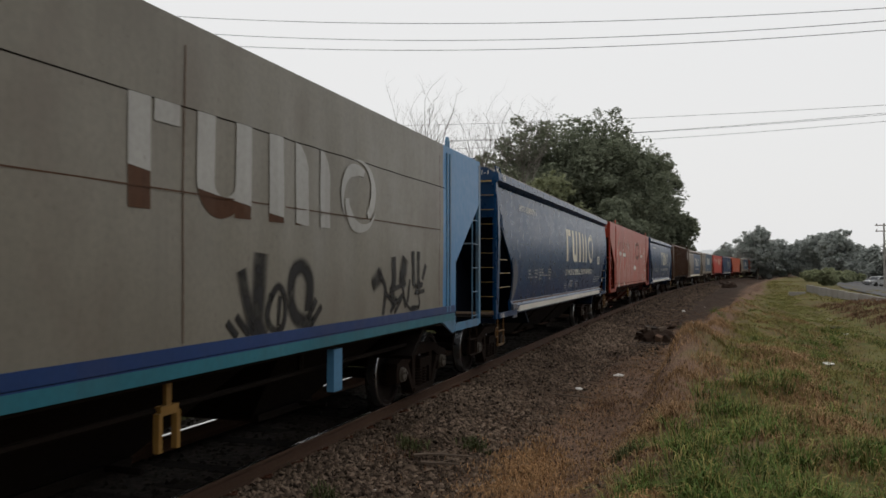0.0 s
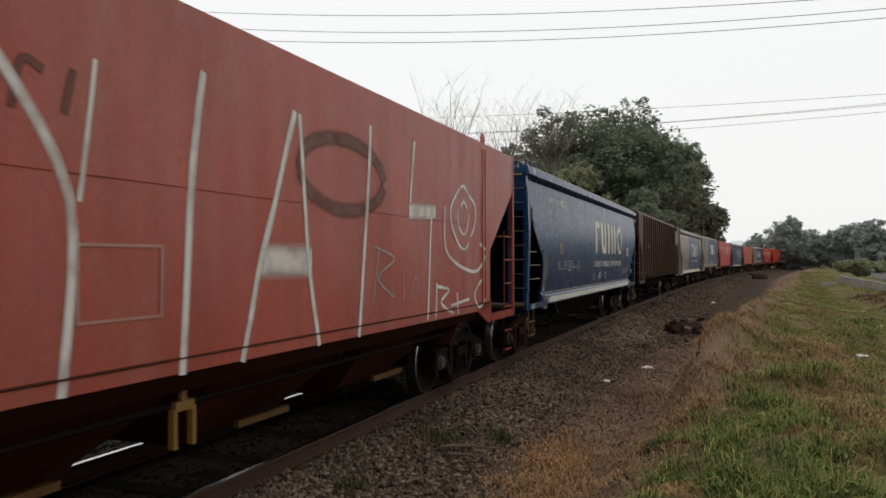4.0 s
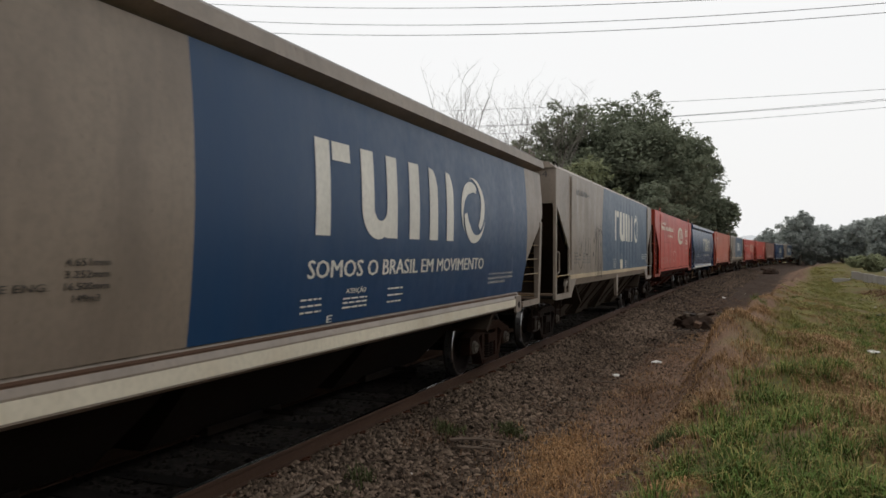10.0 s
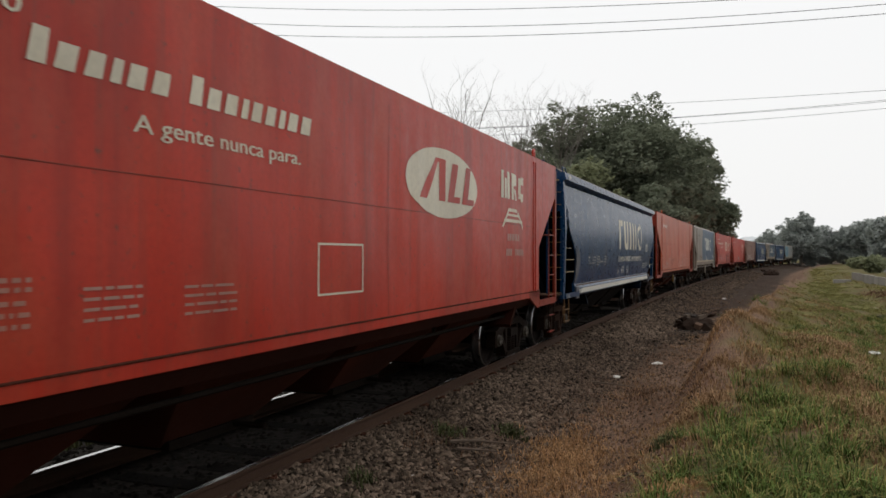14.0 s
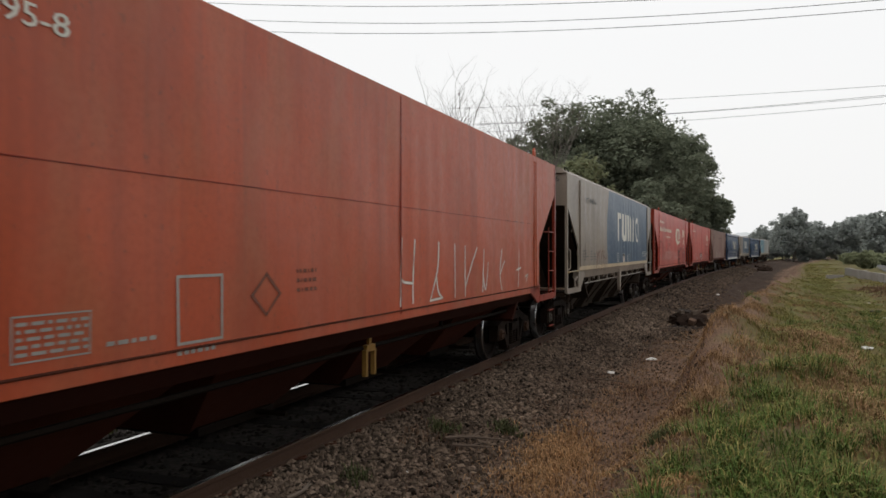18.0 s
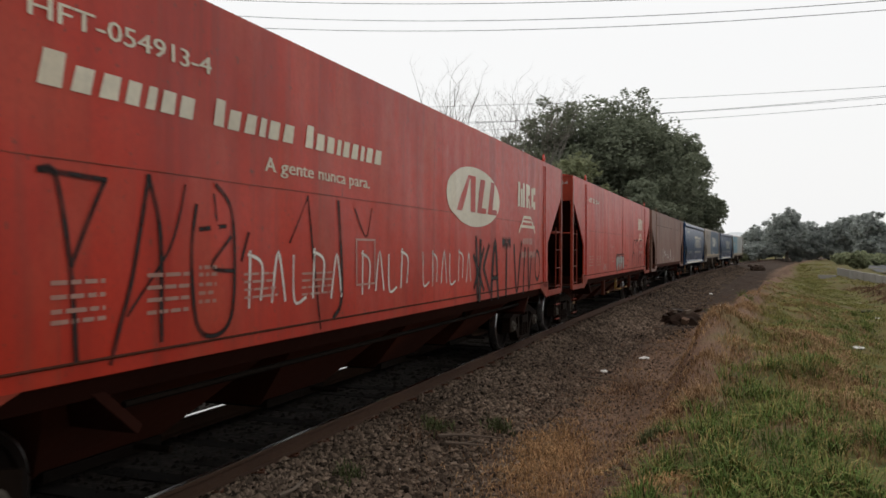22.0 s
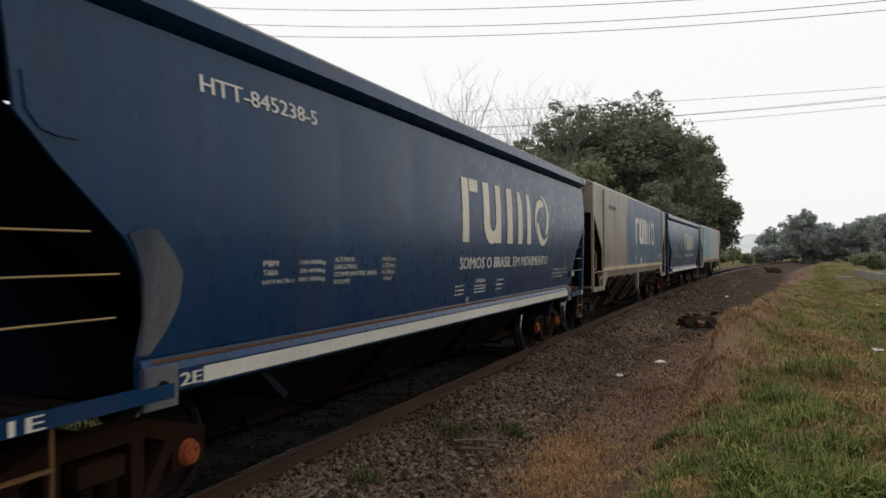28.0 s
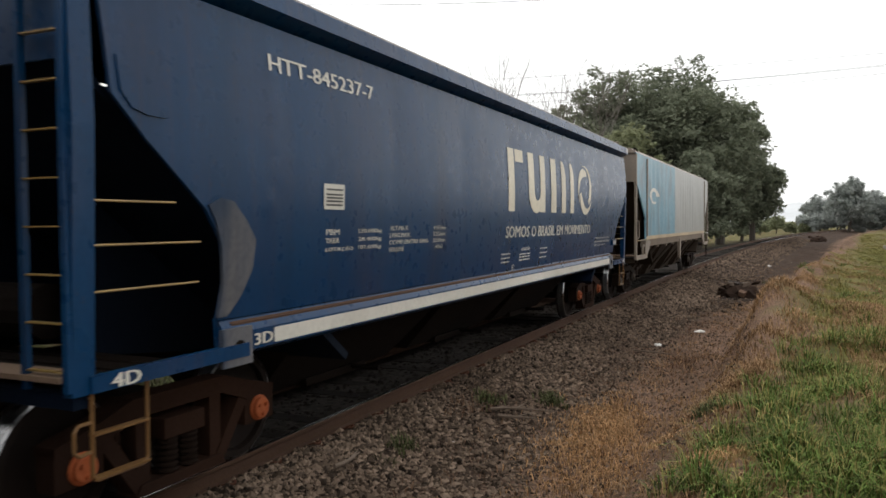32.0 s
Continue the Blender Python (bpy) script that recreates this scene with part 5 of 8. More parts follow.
def logo_bars(w, kind, z0, mat, shift=0.0, ht=0.86, label="large cream trade mark of upright bars and a ring", out=0.006, above=None, wide=1.0):
    """Trade mark of plain upright bars and a ring of three crescents."""
    z1 = z0 + ht

    def at(d):
        return 7.0 + (d - 7.0) * wide + shift
    key = f"{shift}{z0}{wide}"
    bar_ends = ((7.0, 7.26), (9.03, 9.30), (9.60, 9.86), (10.17, 10.43))
    for i, (a, b) in enumerate(bar_ends):
        d0, d1 = at(a), at(b)
        decal(w, kind, "mark_bar", f"mk0{key}{i}", [[(d0, z0), (d1, z0)] + ([(d1, z1 - 0.22), (d1 - 0.04, z1 - 0.11), (d1 - 0.12, z1 - 0.02), (d0, z1)] if i > 1 else [(d1, z1), (d0, z1)])], mat, "" if i else label, out, above)
    decal(w, kind, "mark_block", f"mk1{key}", [rect(at(7.30), at(7.63), z1 - 0.20 * ht, z1)], mat, "", out, above)
    zc = z0 + 0.36 * ht
    cup = [(7.85, z1), (7.85, zc)] + arc(8.22, zc, 0.37, 0.38 * ht, 190, 305, 10) + [(8.43, z0 + 0.06), (8.43, z0), (8.70, z0), (8.70, z1), (8.43, z1), (8.43, zc)] + arc(8.275, zc, 0.155, 0.16 * ht, -10, -170, 8) + [(8.12, zc), (8.12, z1)]
    decal(w, kind, "mark_cup", f"mk2{key}", [[(at(d), z) for d, z in cup]], mat, "", out, above)
    for i, tip in enumerate((108, -12, -132)):
        decal(w, kind, "mark_crescent", f"mk4{key}{i}", [crescent(at(11.22), z0 + 0.5 * ht, 0.49 * (0.5 + 0.5 * wide), 0.52 * ht, tip)], mat, "", out, above)


NOTICE = ("A MOVIMENTAÇÃO DO VAGÃO SÓ PODERÁ SER", "REALIZADA ATRAVÉS DO ENGATE FERROVIÁRIO", "OU ATRAVÉS DO CAR PULLER")


def notice(w, kind, d0, d1, z, mat, step=0.07):
    for i, (t, k) in enumerate(zip(NOTICE, (0.98, 1.0, 0.66))):
        lettering(w, kind, t, d0, d0 + (d1 - d0) * k, z - i * step, z - i * step + step * 0.62, mat, 0.01)


def data_table(w, kind, d0, z0, mat):
    rows = (("PBM", "130.000kg", "ALT.MAX.", "4.651mm"), ("TARA", "28.400kg", "LARG.MAX.", "3.252mm"), ("LOTAÇÃO", "101.600kg", "COMP.ENTRE ENG.", "16.500mm"))
    for i, (a, b, c, e) in enumerate(rows):
        z = z0 + 0.145 - i * 0.072
        lettering(w, kind, a, d0, d0 + (0.2 if i < 2 else 0.44), z, z + 0.045, mat, 0.012)
        lettering(w, kind, b, d0 + 0.52, d0 + 0.95, z, z + 0.045, mat, 0.012)
        zz = z0 + 0.17 - i * 0.068
        lettering(w, kind, c, d0 + 1.12, d0 + (1.5, 1.55, 1.98)[i], zz, zz + 0.042, mat, 0.012)
        lettering(w, kind, e, d0 + 2.08, d0 + 2.4, zz, zz + 0.042, mat, 0.012)
    lettering(w, kind, "VOLUME", d0 + 1.12, d0 + 1.42, z0 - 0.035, z0 + 0.007, mat, 0.012)
    lettering(w, kind, "149m3", d0 + 2.14, d0 + 2.34, z0 - 0.035, z0 + 0.007, mat, 0.012)


def small_blocks(w, kind, z, mat, s=0.0):
    rs = np.random.RandomState(5)
    decal(w, kind, "small_print", f"sp1{s}{z}", bars(6.82 + s, 7.18 + s, (z, z + 0.055, z + 0.11), 0.022, rs), mat)
    lettering(w, kind, "ATENÇÃO", 7.62 + s, 8.02 + s, z + 0.13, z + 0.20, mat)
    decal(w, kind, "small_print", f"sp2{s}{z}", bars(7.57 + s, 8.06 + s, (z, z + 0.045, z + 0.085), 0.022, rs), mat)
    decal(w, kind, "small_print", f"sp3{s}{z}", bars(8.55 + s, 8.94 + s, (z, z + 0.07, z + 0.14), 0.022, rs), mat)
    lettering(w, kind, "E", 7.3 + s, 7.39 + s, z - 0.11, z - 0.045, mat)


def plate(w, kind, d, z, wd, ht, mat, label, ink="dark_mark", name="notice_plate"):
    pl = decal(w, kind, name, f"pl{d}{z}{mat}", [rect(d, d + wd, z, z + ht)], mat, label, 0.008)
    decal(pl, kind, "print", f"pr{d}{z}{mat}", [rect(d + 0.03, d + wd - 0.03, z + ht * k, z + ht * (k + 0.07)) for k in (0.75, 0.55, 0.42, 0.29, 0.14)], ink, "", 0.011)


def plate_on(bm, kind, pts, out=0.012):
    """A thin plate welded onto the side, following its curve."""
    h = WAGON[kind]["half"]
    front = [bm.verts.new((skin(kind, d - h, z) + out, d - h, z)) for d, z in pts]
    back = [bm.verts.new((skin(kind, d - h, z) - 0.012, d - h, z)) for d, z in pts]
    bm.faces.new(front)
    bm.faces.new(back[::-1])
    for i in range(len(pts)):
        j = (i + 1) % len(pts)
        bm.faces.new((front[i], back[i], back[j], front[j]))


GUSSET_LOW = ((1.13, 2.08), (1.25, 2.13), (1.38, 2.11), (1.52, 1.98), (1.63, 1.84), (1.61, 1.64), (1.50, 1.46), (1.36, 1.32), (1.27, 1.32), (1.30, 1.55), (1.27, 1.80), (1.20, 1.98))
GUSSET_HIGH = ((0.40, 2.92), (0.58, 2.89), (0.74, 2.80), (0.81, 2.70), (0.77, 2.60), (0.62, 2.60), (0.50, 2.63), (0.42, 2.72))
BLUE_NUMBERS = {1: "HTT-350971-1", 3: "HTT-351030-1", 8: "HTT-350986-0", 14: "HTT-845238-5", 16: "HTT-845237-7"}
for k, t in BLUE_NUMBERS.items():
    w, kd = W[k], "rounded"
    if k != 8:
        lettering(w, kd, t, 1.83, 3.38, 3.08, 3.205, "white_mark", 0.03)
        end_lettering(w, kd, t[-8:], 0.92, 1.42, 3.64, 3.72, "white_mark")
    logo_bars(w, kd, 2.11, "cream_mark")
    lettering(w, kd, "SOMOS O BRASIL EM MOVIMENTO", 6.93, 11.64, 1.745, 1.905, "white_mark", 0.03)
    data_table(w, kd, 2.53, 1.715, "white_mark")
    small_blocks(w, kd, 1.41, "white_mark")
    notice(w, kd, 12.13, 13.48, 1.62, "white_mark", 0.068)
    if k < 14:
        plate(w, kd, 12.72, 2.06, 0.46, 0.26, "white_mark", "white notice plate")
    lettering(w, kd, {14: "2E", 16: "3D"}.get(k, "2E"), 1.61, 1.82, 1.085, 1.17, "white_mark", 0.06, 0.06)
    lettering(w, kd, "3E" if k != 3 else "2D", 13.56, 13.79, 1.09, 1.18, "white_mark", 0.06, 0.06)
    lettering(w, kd, "1E" if k != 16 else "4D", 0.31, 0.52, 1.035, 1.115, "white_mark", 0.06, 0.085)
    lettering(w, kd, "4E" if k != 3 else "1D", 14.73, 14.92, 1.035, 1.115, "white_mark", 0.06, 0.085)
    lettering(w, kd, "EA" if k != 16 else "DB", 0.28, 0.47, 3.54, 3.63, "white_mark", 0.05, 0.122)
    lettering(w, kd, "EB" if k != 3 else "DA", 14.93, 15.14, 3.54, 3.63, "white_mark", 0.05, 0.122)
    part("corner_gusset", "gusset_low", lambda bm: plate_on(bm, kd, GUSSET_LOW), "gusset_paint", w, "dusty curved plate at the corner of the cut")
    part("corner_gusset", "gusset_high", lambda bm: plate_on(bm, kd, GUSSET_HIGH), "blue_paint", w)
    lab = part("routing_board", "routing_board", lambda bm: box(bm, 1.56, 1.615, 6.17, 6.50, 1.46, 1.58), "blue_paint", w)
    part("board_card", "board_card", lambda bm: (box(bm, 1.613, 1.618, 6.20, 6.47, 1.485, 1.555)), "faint_mark", lab)
plate(W[3], "rounded", 2.60, 2.06, 0.31, 0.22, "yellow_paint", "yellow notice plate with small print")
plate(W[16], "rounded", 2.48, 2.07, 0.31, 0.21, "white_mark", "white notice plate with small print")
decal(W[3], "rounded", "paint_patch", "patch3", [rect(1.41, 1.5, 1.32 + i * 0.075, 1.38 + i * 0.075) for i in range(4)], "white_mark")

w, kd = W[5], "rounded"
lettering(w, kd, "HTT-845098-6", 1.80, 3.34, 3.10, 3.22, "dark_mark", 0.02)
end_lettering(w, kd, "845098-6", 0.92, 1.43, 3.655, 3.735, "dark_mark")
logo_bars(w, kd, 2.10, "white_mark")
lettering(w, kd, "SOMOS O BRASIL EM MOVIMENTO", 6.9, 11.7, 1.72, 1.88, "white_mark", 0.03)
small_blocks(w, kd, 1.42, "white_mark")
data_table(w, kd, 2.27, 1.70, "dark_mark")
notice(w, kd, 12.0, 13.3, 1.62, "white_mark", 0.062)
part("corner_gusset", "gusset_low5", lambda bm: plate_on(bm, "rounded", GUSSET_LOW), "grey_paint", w, "curved plate at the corner of the cut")
part("corner_gusset", "gusset_high5", lambda bm: plate_on(bm, "rounded", GUSSET_HIGH), "grey_paint", w)

for k, t in ((6, "HPT-033706-4"), (10, "HPT-844811-6"), (15, "HPT-844861-2")):
    w, kd = W[k], "flat"
    lettering(w, kd, t, *((1.99, 3.39, 3.25, 3.37) if k == 6 else (2.18, 3.54, 3.13, 3.26)), "dark_mark", 0.02)
    end_lettering(w, kd, t[-8:], 0.55, 1.42, 3.48, 3.60, "dark_mark")
    low = 0.09 if k == 6 else 0.0
    logo_bars(w, kd, *((2.32, "white_mark", 0.18, 0.85) if k == 6 else (2.26, "white_mark", 0.08, 0.85)), wide=0.97 if k == 6 else 1.0)
    rs = np.random.RandomState(k)
    for i, (word, ln) in enumerate((("ALT.MAX.", 0.36), ("LARG.MAX.", 0.42), ("COMP.ENTRE ENG.", 0.72), ("VOLUME", 0.30))):
        lettering(w, kd, word, 1.80, 1.80 + ln, 1.93 - i * 0.07, 1.97 - i * 0.07, "dark_mark", 0.004)
    decal(w, kd, "small_print", "fp1", bars(2.7, 3.05, (1.72, 1.79, 1.86, 1.93), 0.03, rs) + bars(3.2, 3.6, (1.72, 1.79, 1.86), 0.03, rs), "dark_mark")
    decal(w, kd, "small_print", f"fp2{low}", bars(6.85, 7.32, [z - low for z in (1.62, 1.68, 1.74, 1.8, 1.86)], 0.025, rs, 2) + bars(8.93, 9.38, [z - low for z in (1.62, 1.68, 1.74, 1.80)], 0.025, rs, 2), "white_mark")
    if k == 6:
        decal(w, kd, "blank_plate", "pl6", [rect(8.09 + i * 0.0525, 8.1425 + i * 0.0525, 1.50, 1.77) for i in range(8)], "cream_mark", "blank cream plate", 0.008)
    else:
        warn = decal(w, kd, "notice_plate", f"pl{k}", [rect(8.08 + i * 0.0525, 8.1325 + i * 0.0525, 1.60, 1.86) for i in range(8)], "white_mark", "white warning plate with a brown heading", 0.008)
        decal(warn, kd, "heading", f"plh{k}", [rect(8.095 + i * 0.04875, 8.14375 + i * 0.04875, 1.775, 1.848) for i in range(8)], "rust", "", 0.011)
        decal(warn, kd, "print", f"plp{k}", bars(8.12, 8.46, (1.73, 1.69, 1.65, 1.62), 0.022, rs), "pink_mark", "", 0.011)
        lettering(w, kd, "ATENÇÃO", 8.13, 8.45, 1.79, 1.835, "white_mark", 0.02, 0.016)
    notice(w, kd, 12.74, 14.1, 1.885, "white_mark", 0.07)
    plate(w, kd, 13.78, 1.62, 0.3, 0.11, "faint_mark", "small framed routing card", "dark_mark")
    lettering(w, kd, "D" if k == 10 else "E", 8.26, 8.36, 2.05 - low * 2, 2.13 - low * 2, "faint_mark", 0.02)
for i, (pts, wd) in enumerate((([(4.30, 2.66), (4.28, 2.3), (4.22, 1.9), (4.17, 1.33)], 0.022), ([(4.31, 2.66), (4.32, 2.2), (4.33, 1.33)], 0.02), ([(4.16, 2.38), (4.30, 2.45), (4.42, 2.32)], 0.022), ([(4.14, 2.52), (4.12, 2.33)], 0.04), ([(4.53, 2.66), (4.52, 2.2), (4.47, 1.33)], 0.022), ([(4.55, 2.3), (4.58, 1.9), (4.62, 1.33)], 0.02), ([(4.53, 2.62), (4.62, 2.52), (4.74, 2.55), (4.56, 2.38)], 0.022), ([(4.78, 2.5), (4.80, 2.0), (4.80, 1.33)], 0.02), ([(4.78, 2.5), (4.86, 2.62), (4.95, 2.60), (4.80, 2.36)], 0.022),
                               ([(5.15, 2.69), (5.17, 2.53), (5.02, 2.50), (5.23, 2.42)], 0.024), ([(5.22, 2.41), (5.13, 1.90), (5.03, 1.33)], 0.022), ([(4.68, 1.8), (4.64, 1.33)], 0.022), ([(4.90, 1.74), (4.82, 1.33)], 0.02), ([(4.96, 1.7), (5.0, 1.35)], 0.024), ([(4.9, 2.16), (4.98, 2.2), (5.0, 2.12)], 0.03), ([(3.98, 2.28), (4.0, 2.24)], 0.05), ([(3.95, 1.95), (3.96, 1.9)], 0.05),
                               ([(2.3, 2.3), (2.28, 2.0), (2.45, 1.9), (2.55, 2.2)], 0.02), ([(2.75, 2.35), (2.8, 1.6)], 0.02), ([(3.1, 2.3), (3.05, 1.95), (3.3, 1.95), (3.35, 2.3)], 0.02), ([(3.6, 2.3), (3.58, 1.6)], 0.02), ([(2.2, 1.75), (2.5, 1.6), (2.7, 1.9)], 0.016))):
    decal(W[6], "flat", "spray_stroke", f"gr6{i}", stroke(pts, wd * 1.9), "spray_black", "thin black spray-painted stroke", 0.012)
for i, pts in enumerate(([(3.67, 1.64), (3.71, 1.92)], [(3.71, 1.92), (3.81, 1.79)], [(3.81, 1.79), (3.93, 1.95)], [(3.93, 1.95), (3.95, 1.73)], [(4.12, 1.97), (4.10, 1.92)], [(4.23, 1.74), (4.30, 1.86), (4.41, 1.95), (4.37, 1.78)], [(4.60, 1.95), (4.58, 1.73)], [(4.68, 1.97), (4.60, 1.84), (4.88, 1.72)])):
    decal(W[10], "flat", "spray_stroke", f"gr10{i}", stroke(pts, 0.045), "spray_rust", "faint red spray-painted stroke")
for i, (d, z) in enumerate(((3.57, 1.72), (3.77, 1.79), (3.97, 1.71), (4.27, 1.78), (4.38, 1.66), (4.59, 1.73), (4.75, 1.62), (4.95, 1.76), (6.1, 1.64), (7.05, 1.66))):
    decal(W[10], "flat", "paint_drip", f"dr10{i}", stroke([(d, z), (d - 0.01, (z + 1.43) / 2), (d - 0.02, 1.43)], 0.028), "spray_rust", "thin run of red paint", 0.011)

for k, t in ((2, ""), (7, "HFT-053644-0"), (9, "HFT-055895-8"), (11, "HFT-054913-4"), (12, "HFT-055110-4")):
    w, kd = W[k], "eyed"
    ink = "cream_mark" if k in (7, 11) else "pink_mark"
    rs = np.random.RandomState(40 + k)
    if t:
        lettering(w, kd, t, 2.05, 3.50 if k == 9 else 3.58, 3.13 if k == 9 else 3.18, 3.26 if k == 9 else 3.30, "cream_mark" if k != 9 else "white_mark", 0.02)
        end_lettering(w, kd, t, 0.74, 1.47, 3.48, 3.58, "faint_mark")
    else:
        end_lettering(w, kd, "HFT-055796-0", 0.72, 1.47, 3.43, 3.54, "faint_mark")
    decal(w, kd, "small_print", f"cd{k}", (bars(2.2, 2.6, (1.52, 1.58, 1.66, 1.74), 0.035, rs) + bars(2.95, 3.35, (1.52, 1.60, 1.68, 1.76), 0.035, rs)) if k not in (9, 12) else [q for a, b in (((1.86, 2.06), (2.20, 2.46), (2.58, 2.70), (2.82, 3.0)) if k == 9 else ((2.17, 2.50), (2.58, 2.77), (3.31, 3.52), (3.64, 3.85))) for q in bars(a, b, (1.37, 1.45, 1.53) if k == 9 else (1.52, 1.60, 1.68, 1.75), 0.04, rs)], "pink_mark" if k != 9 else "faint_mark")
    up = 0.13 if k == 7 else 0.0
    if k in (7, 11):
        x = 2.11
        for i, ln in enumerate((0.16, 0.14, 0.14, 0.12, 0.07, 0.13, 0.15, 0, 0.12, 0.14, 0.12, 0.08, 0.14, 0.14, 0, 0.12, 0.14, 0.14, 0.07, 0.12, 0.12, 0.07, 0.13, 0.14)):
            if ln:
                big = i in (0, 8, 15)
                decal(w, kd, "name_bar", f"al{k}{i}", [[(d, z + up) for d, z in ((x, 2.83), (x + ln * 0.88 + 0.02, 2.83), (x + ln * 0.88 + 0.05, 3.0 + (0.03 if big else -0.02)), (x + 0.04, 3.0 + (0.03 if big else -0.02)))]], ink)
            x += ((ln or 0.1) + 0.052) * 1.05
        lettering(w, kd, "A gente nunca para.", 4.27 + up * 0.8, 6.17 + up * 0.8, 2.53 + up, 2.68 + up, ink, 0.016)
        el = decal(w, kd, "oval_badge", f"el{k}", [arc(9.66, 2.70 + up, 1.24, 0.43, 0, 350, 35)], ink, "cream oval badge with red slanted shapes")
        decal(el, kd, "badge_shape", f"bs0{k}", [[(d + 0.05, z + up) for d, z in [(8.75, 2.48), (9.0, 2.48), (9.38, 2.95), (9.42, 2.95), (9.42, 2.48), (9.62, 2.48), (9.62, 3.0), (9.3, 3.0)]]], "red_paint", "", 0.010)
        decal(el, kd, "badge_shape", f"bs1{k}", [[(d + 0.05, z + up) for d, z in [(9.70, 2.48), (10.12, 2.48), (10.14, 2.56), (9.93, 2.56), (10.06, 2.98), (9.86, 2.98)]]], "red_paint", "", 0.010)
        decal(el, kd, "badge_shape", f"bs2{k}", [[(d + 0.05, z + up) for d, z in [(10.2, 2.48), (10.66, 2.48), (10.68, 2.56), (10.43, 2.56), (10.56, 2.98), (10.36, 2.98)]]], "red_paint", "", 0.010)
    if k in (7, 11, 12):
        decal(w, kd, "name_block", f"mr{k}", [[(d, z + up) for d, z in q] for q in [rect(12.05, 12.17, 2.70, 3.13), rect(12.22, 12.34, 2.70, 3.02), rect(12.38, 12.52, 2.70, 3.13), rect(12.62, 12.74, 2.70, 3.13), [(12.74, 2.92), (12.94, 2.95), (12.94, 3.12), (12.74, 3.13)], [(12.76, 2.88), (12.86, 2.88), (12.98, 2.70), (12.86, 2.70)], rect(13.06, 13.18, 2.74, 3.09), rect(13.18, 13.36, 2.98, 3.11), rect(13.18, 13.36, 2.70, 2.84)]], ink if k != 12 else "cream_mark", "cream block lettering above a bridge emblem")
        decal(w, kd, "bridge_emblem", f"mb{k}", [[(d, z + up) for d, z in q] for q in stroke([(12.15, 2.26), (12.45, 2.53)], 0.05) + stroke([(12.45, 2.53), (13.0, 2.53)], 0.05) + stroke([(13.0, 2.53), (13.3, 2.26)], 0.05) + stroke([(12.22, 2.36), (13.26, 2.36)], 0.05) + stroke([(12.36, 2.45), (13.1, 2.45)], 0.035)], ink if k != 12 else "cream_mark")
        for i in range(16):
            if i not in (6, 10):
                b0, b1 = (12.4 + i * 0.12, 2.04) if i < 6 else (12.22 + (i - 6) * 0.115, 1.80)
                b1 += up
                decal(w, kd, "name_bar", f"mc{k}{i}", [rect(b0, b0 + 0.08, b1, b1 + 0.11)], "pink_mark")
    if k in (7, 11):
        decal(w, kd, "small_print", f"dt{k}", bars(3.45, 3.64, (1.56, 1.62, 1.68, 1.75, 1.80), 0.035, rs) + bars(3.99, 4.46, (1.56, 1.62, 1.68, 1.74), 0.026, rs) + bars(4.84, 5.40, (1.54, 1.60, 1.66, 1.72), 0.026, rs), "pink_mark")
    if k == 12:
        decal(w, kd, "small_print", "tb12", bars(4.40, 4.89, (1.385, 1.42, 1.455, 1.49), 0.024, rs, 2) + [rect(4.37, 4.92, 1.53, 1.54), rect(4.37, 4.92, 1.36, 1.37), rect(4.37, 4.38, 1.37, 1.53), rect(4.91, 4.92, 1.37, 1.53)], "faint_mark")
    if k in (9, 12):
        part("side_joint", f"joint{k}", lambda bm: box(bm, 1.598, 1.608, 0.11, 0.125, 1.25, 3.66), "dirty_red_paint", w, "upright weld line in the middle of the side")
    if k == 9:
        decal(w, kd, "small_print", "tb9", bars(3.15, 3.62, (1.40, 1.44, 1.48, 1.52, 1.56), 0.026, rs, 2) + [rect(3.12, 3.64, 1.605, 1.615), rect(3.12, 3.64, 1.365, 1.375), rect(3.12, 3.13, 1.375, 1.605), rect(3.63, 3.64, 1.375, 1.605)] + bars(3.76, 4.20, (1.39,), 0.035, rs, 2) + bars(4.38, 4.81, (1.255,), 0.04, rs, 3), "faint_mark")
        decal(w, kd, "diamond_mark", "dm9", stroke([(5.22, 1.61), (5.41, 1.77)], 0.04) + stroke([(5.41, 1.77), (5.60, 1.61)], 0.04) + stroke([(5.60, 1.61), (5.41, 1.45)], 0.04) + stroke([(5.41, 1.45), (5.22, 1.61)], 0.04), "spray_ghost", "faded painted diamond")
        decal(w, kd, "stencil_block", "sb9", bars(5.86, 6.20, (1.60, 1.68, 1.76), 0.06, rs, 2), "spray_ghost", "faded stencilled block")
    f0, f1 = {12: (5.90, 6.34), 11: (5.86, 6.32), 7: (6.57, 7.42), 9: (4.38, 4.87)}.get(k, (6.4, 7.1))
    lift = -0.26 if k == 9 else 0.0
    decal(w, kd, "painted_frame", f"bx{k}", [[(d, z + lift) for d, z in q] for q in (rect(f0, f1, 1.58, 1.60), rect(f0, f1, 2.03, 2.05), rect(f0, f0 + 0.025, 1.6, 2.03), rect(f1 - 0.025, f1, 1.6, 2.03))], "cream_mark" if k == 7 else "faint_mark" if k == 9 else "pink_mark", "thin painted frame")

# large white spray strokes on the faded red wagon
w, kd = W[2], "eyed"
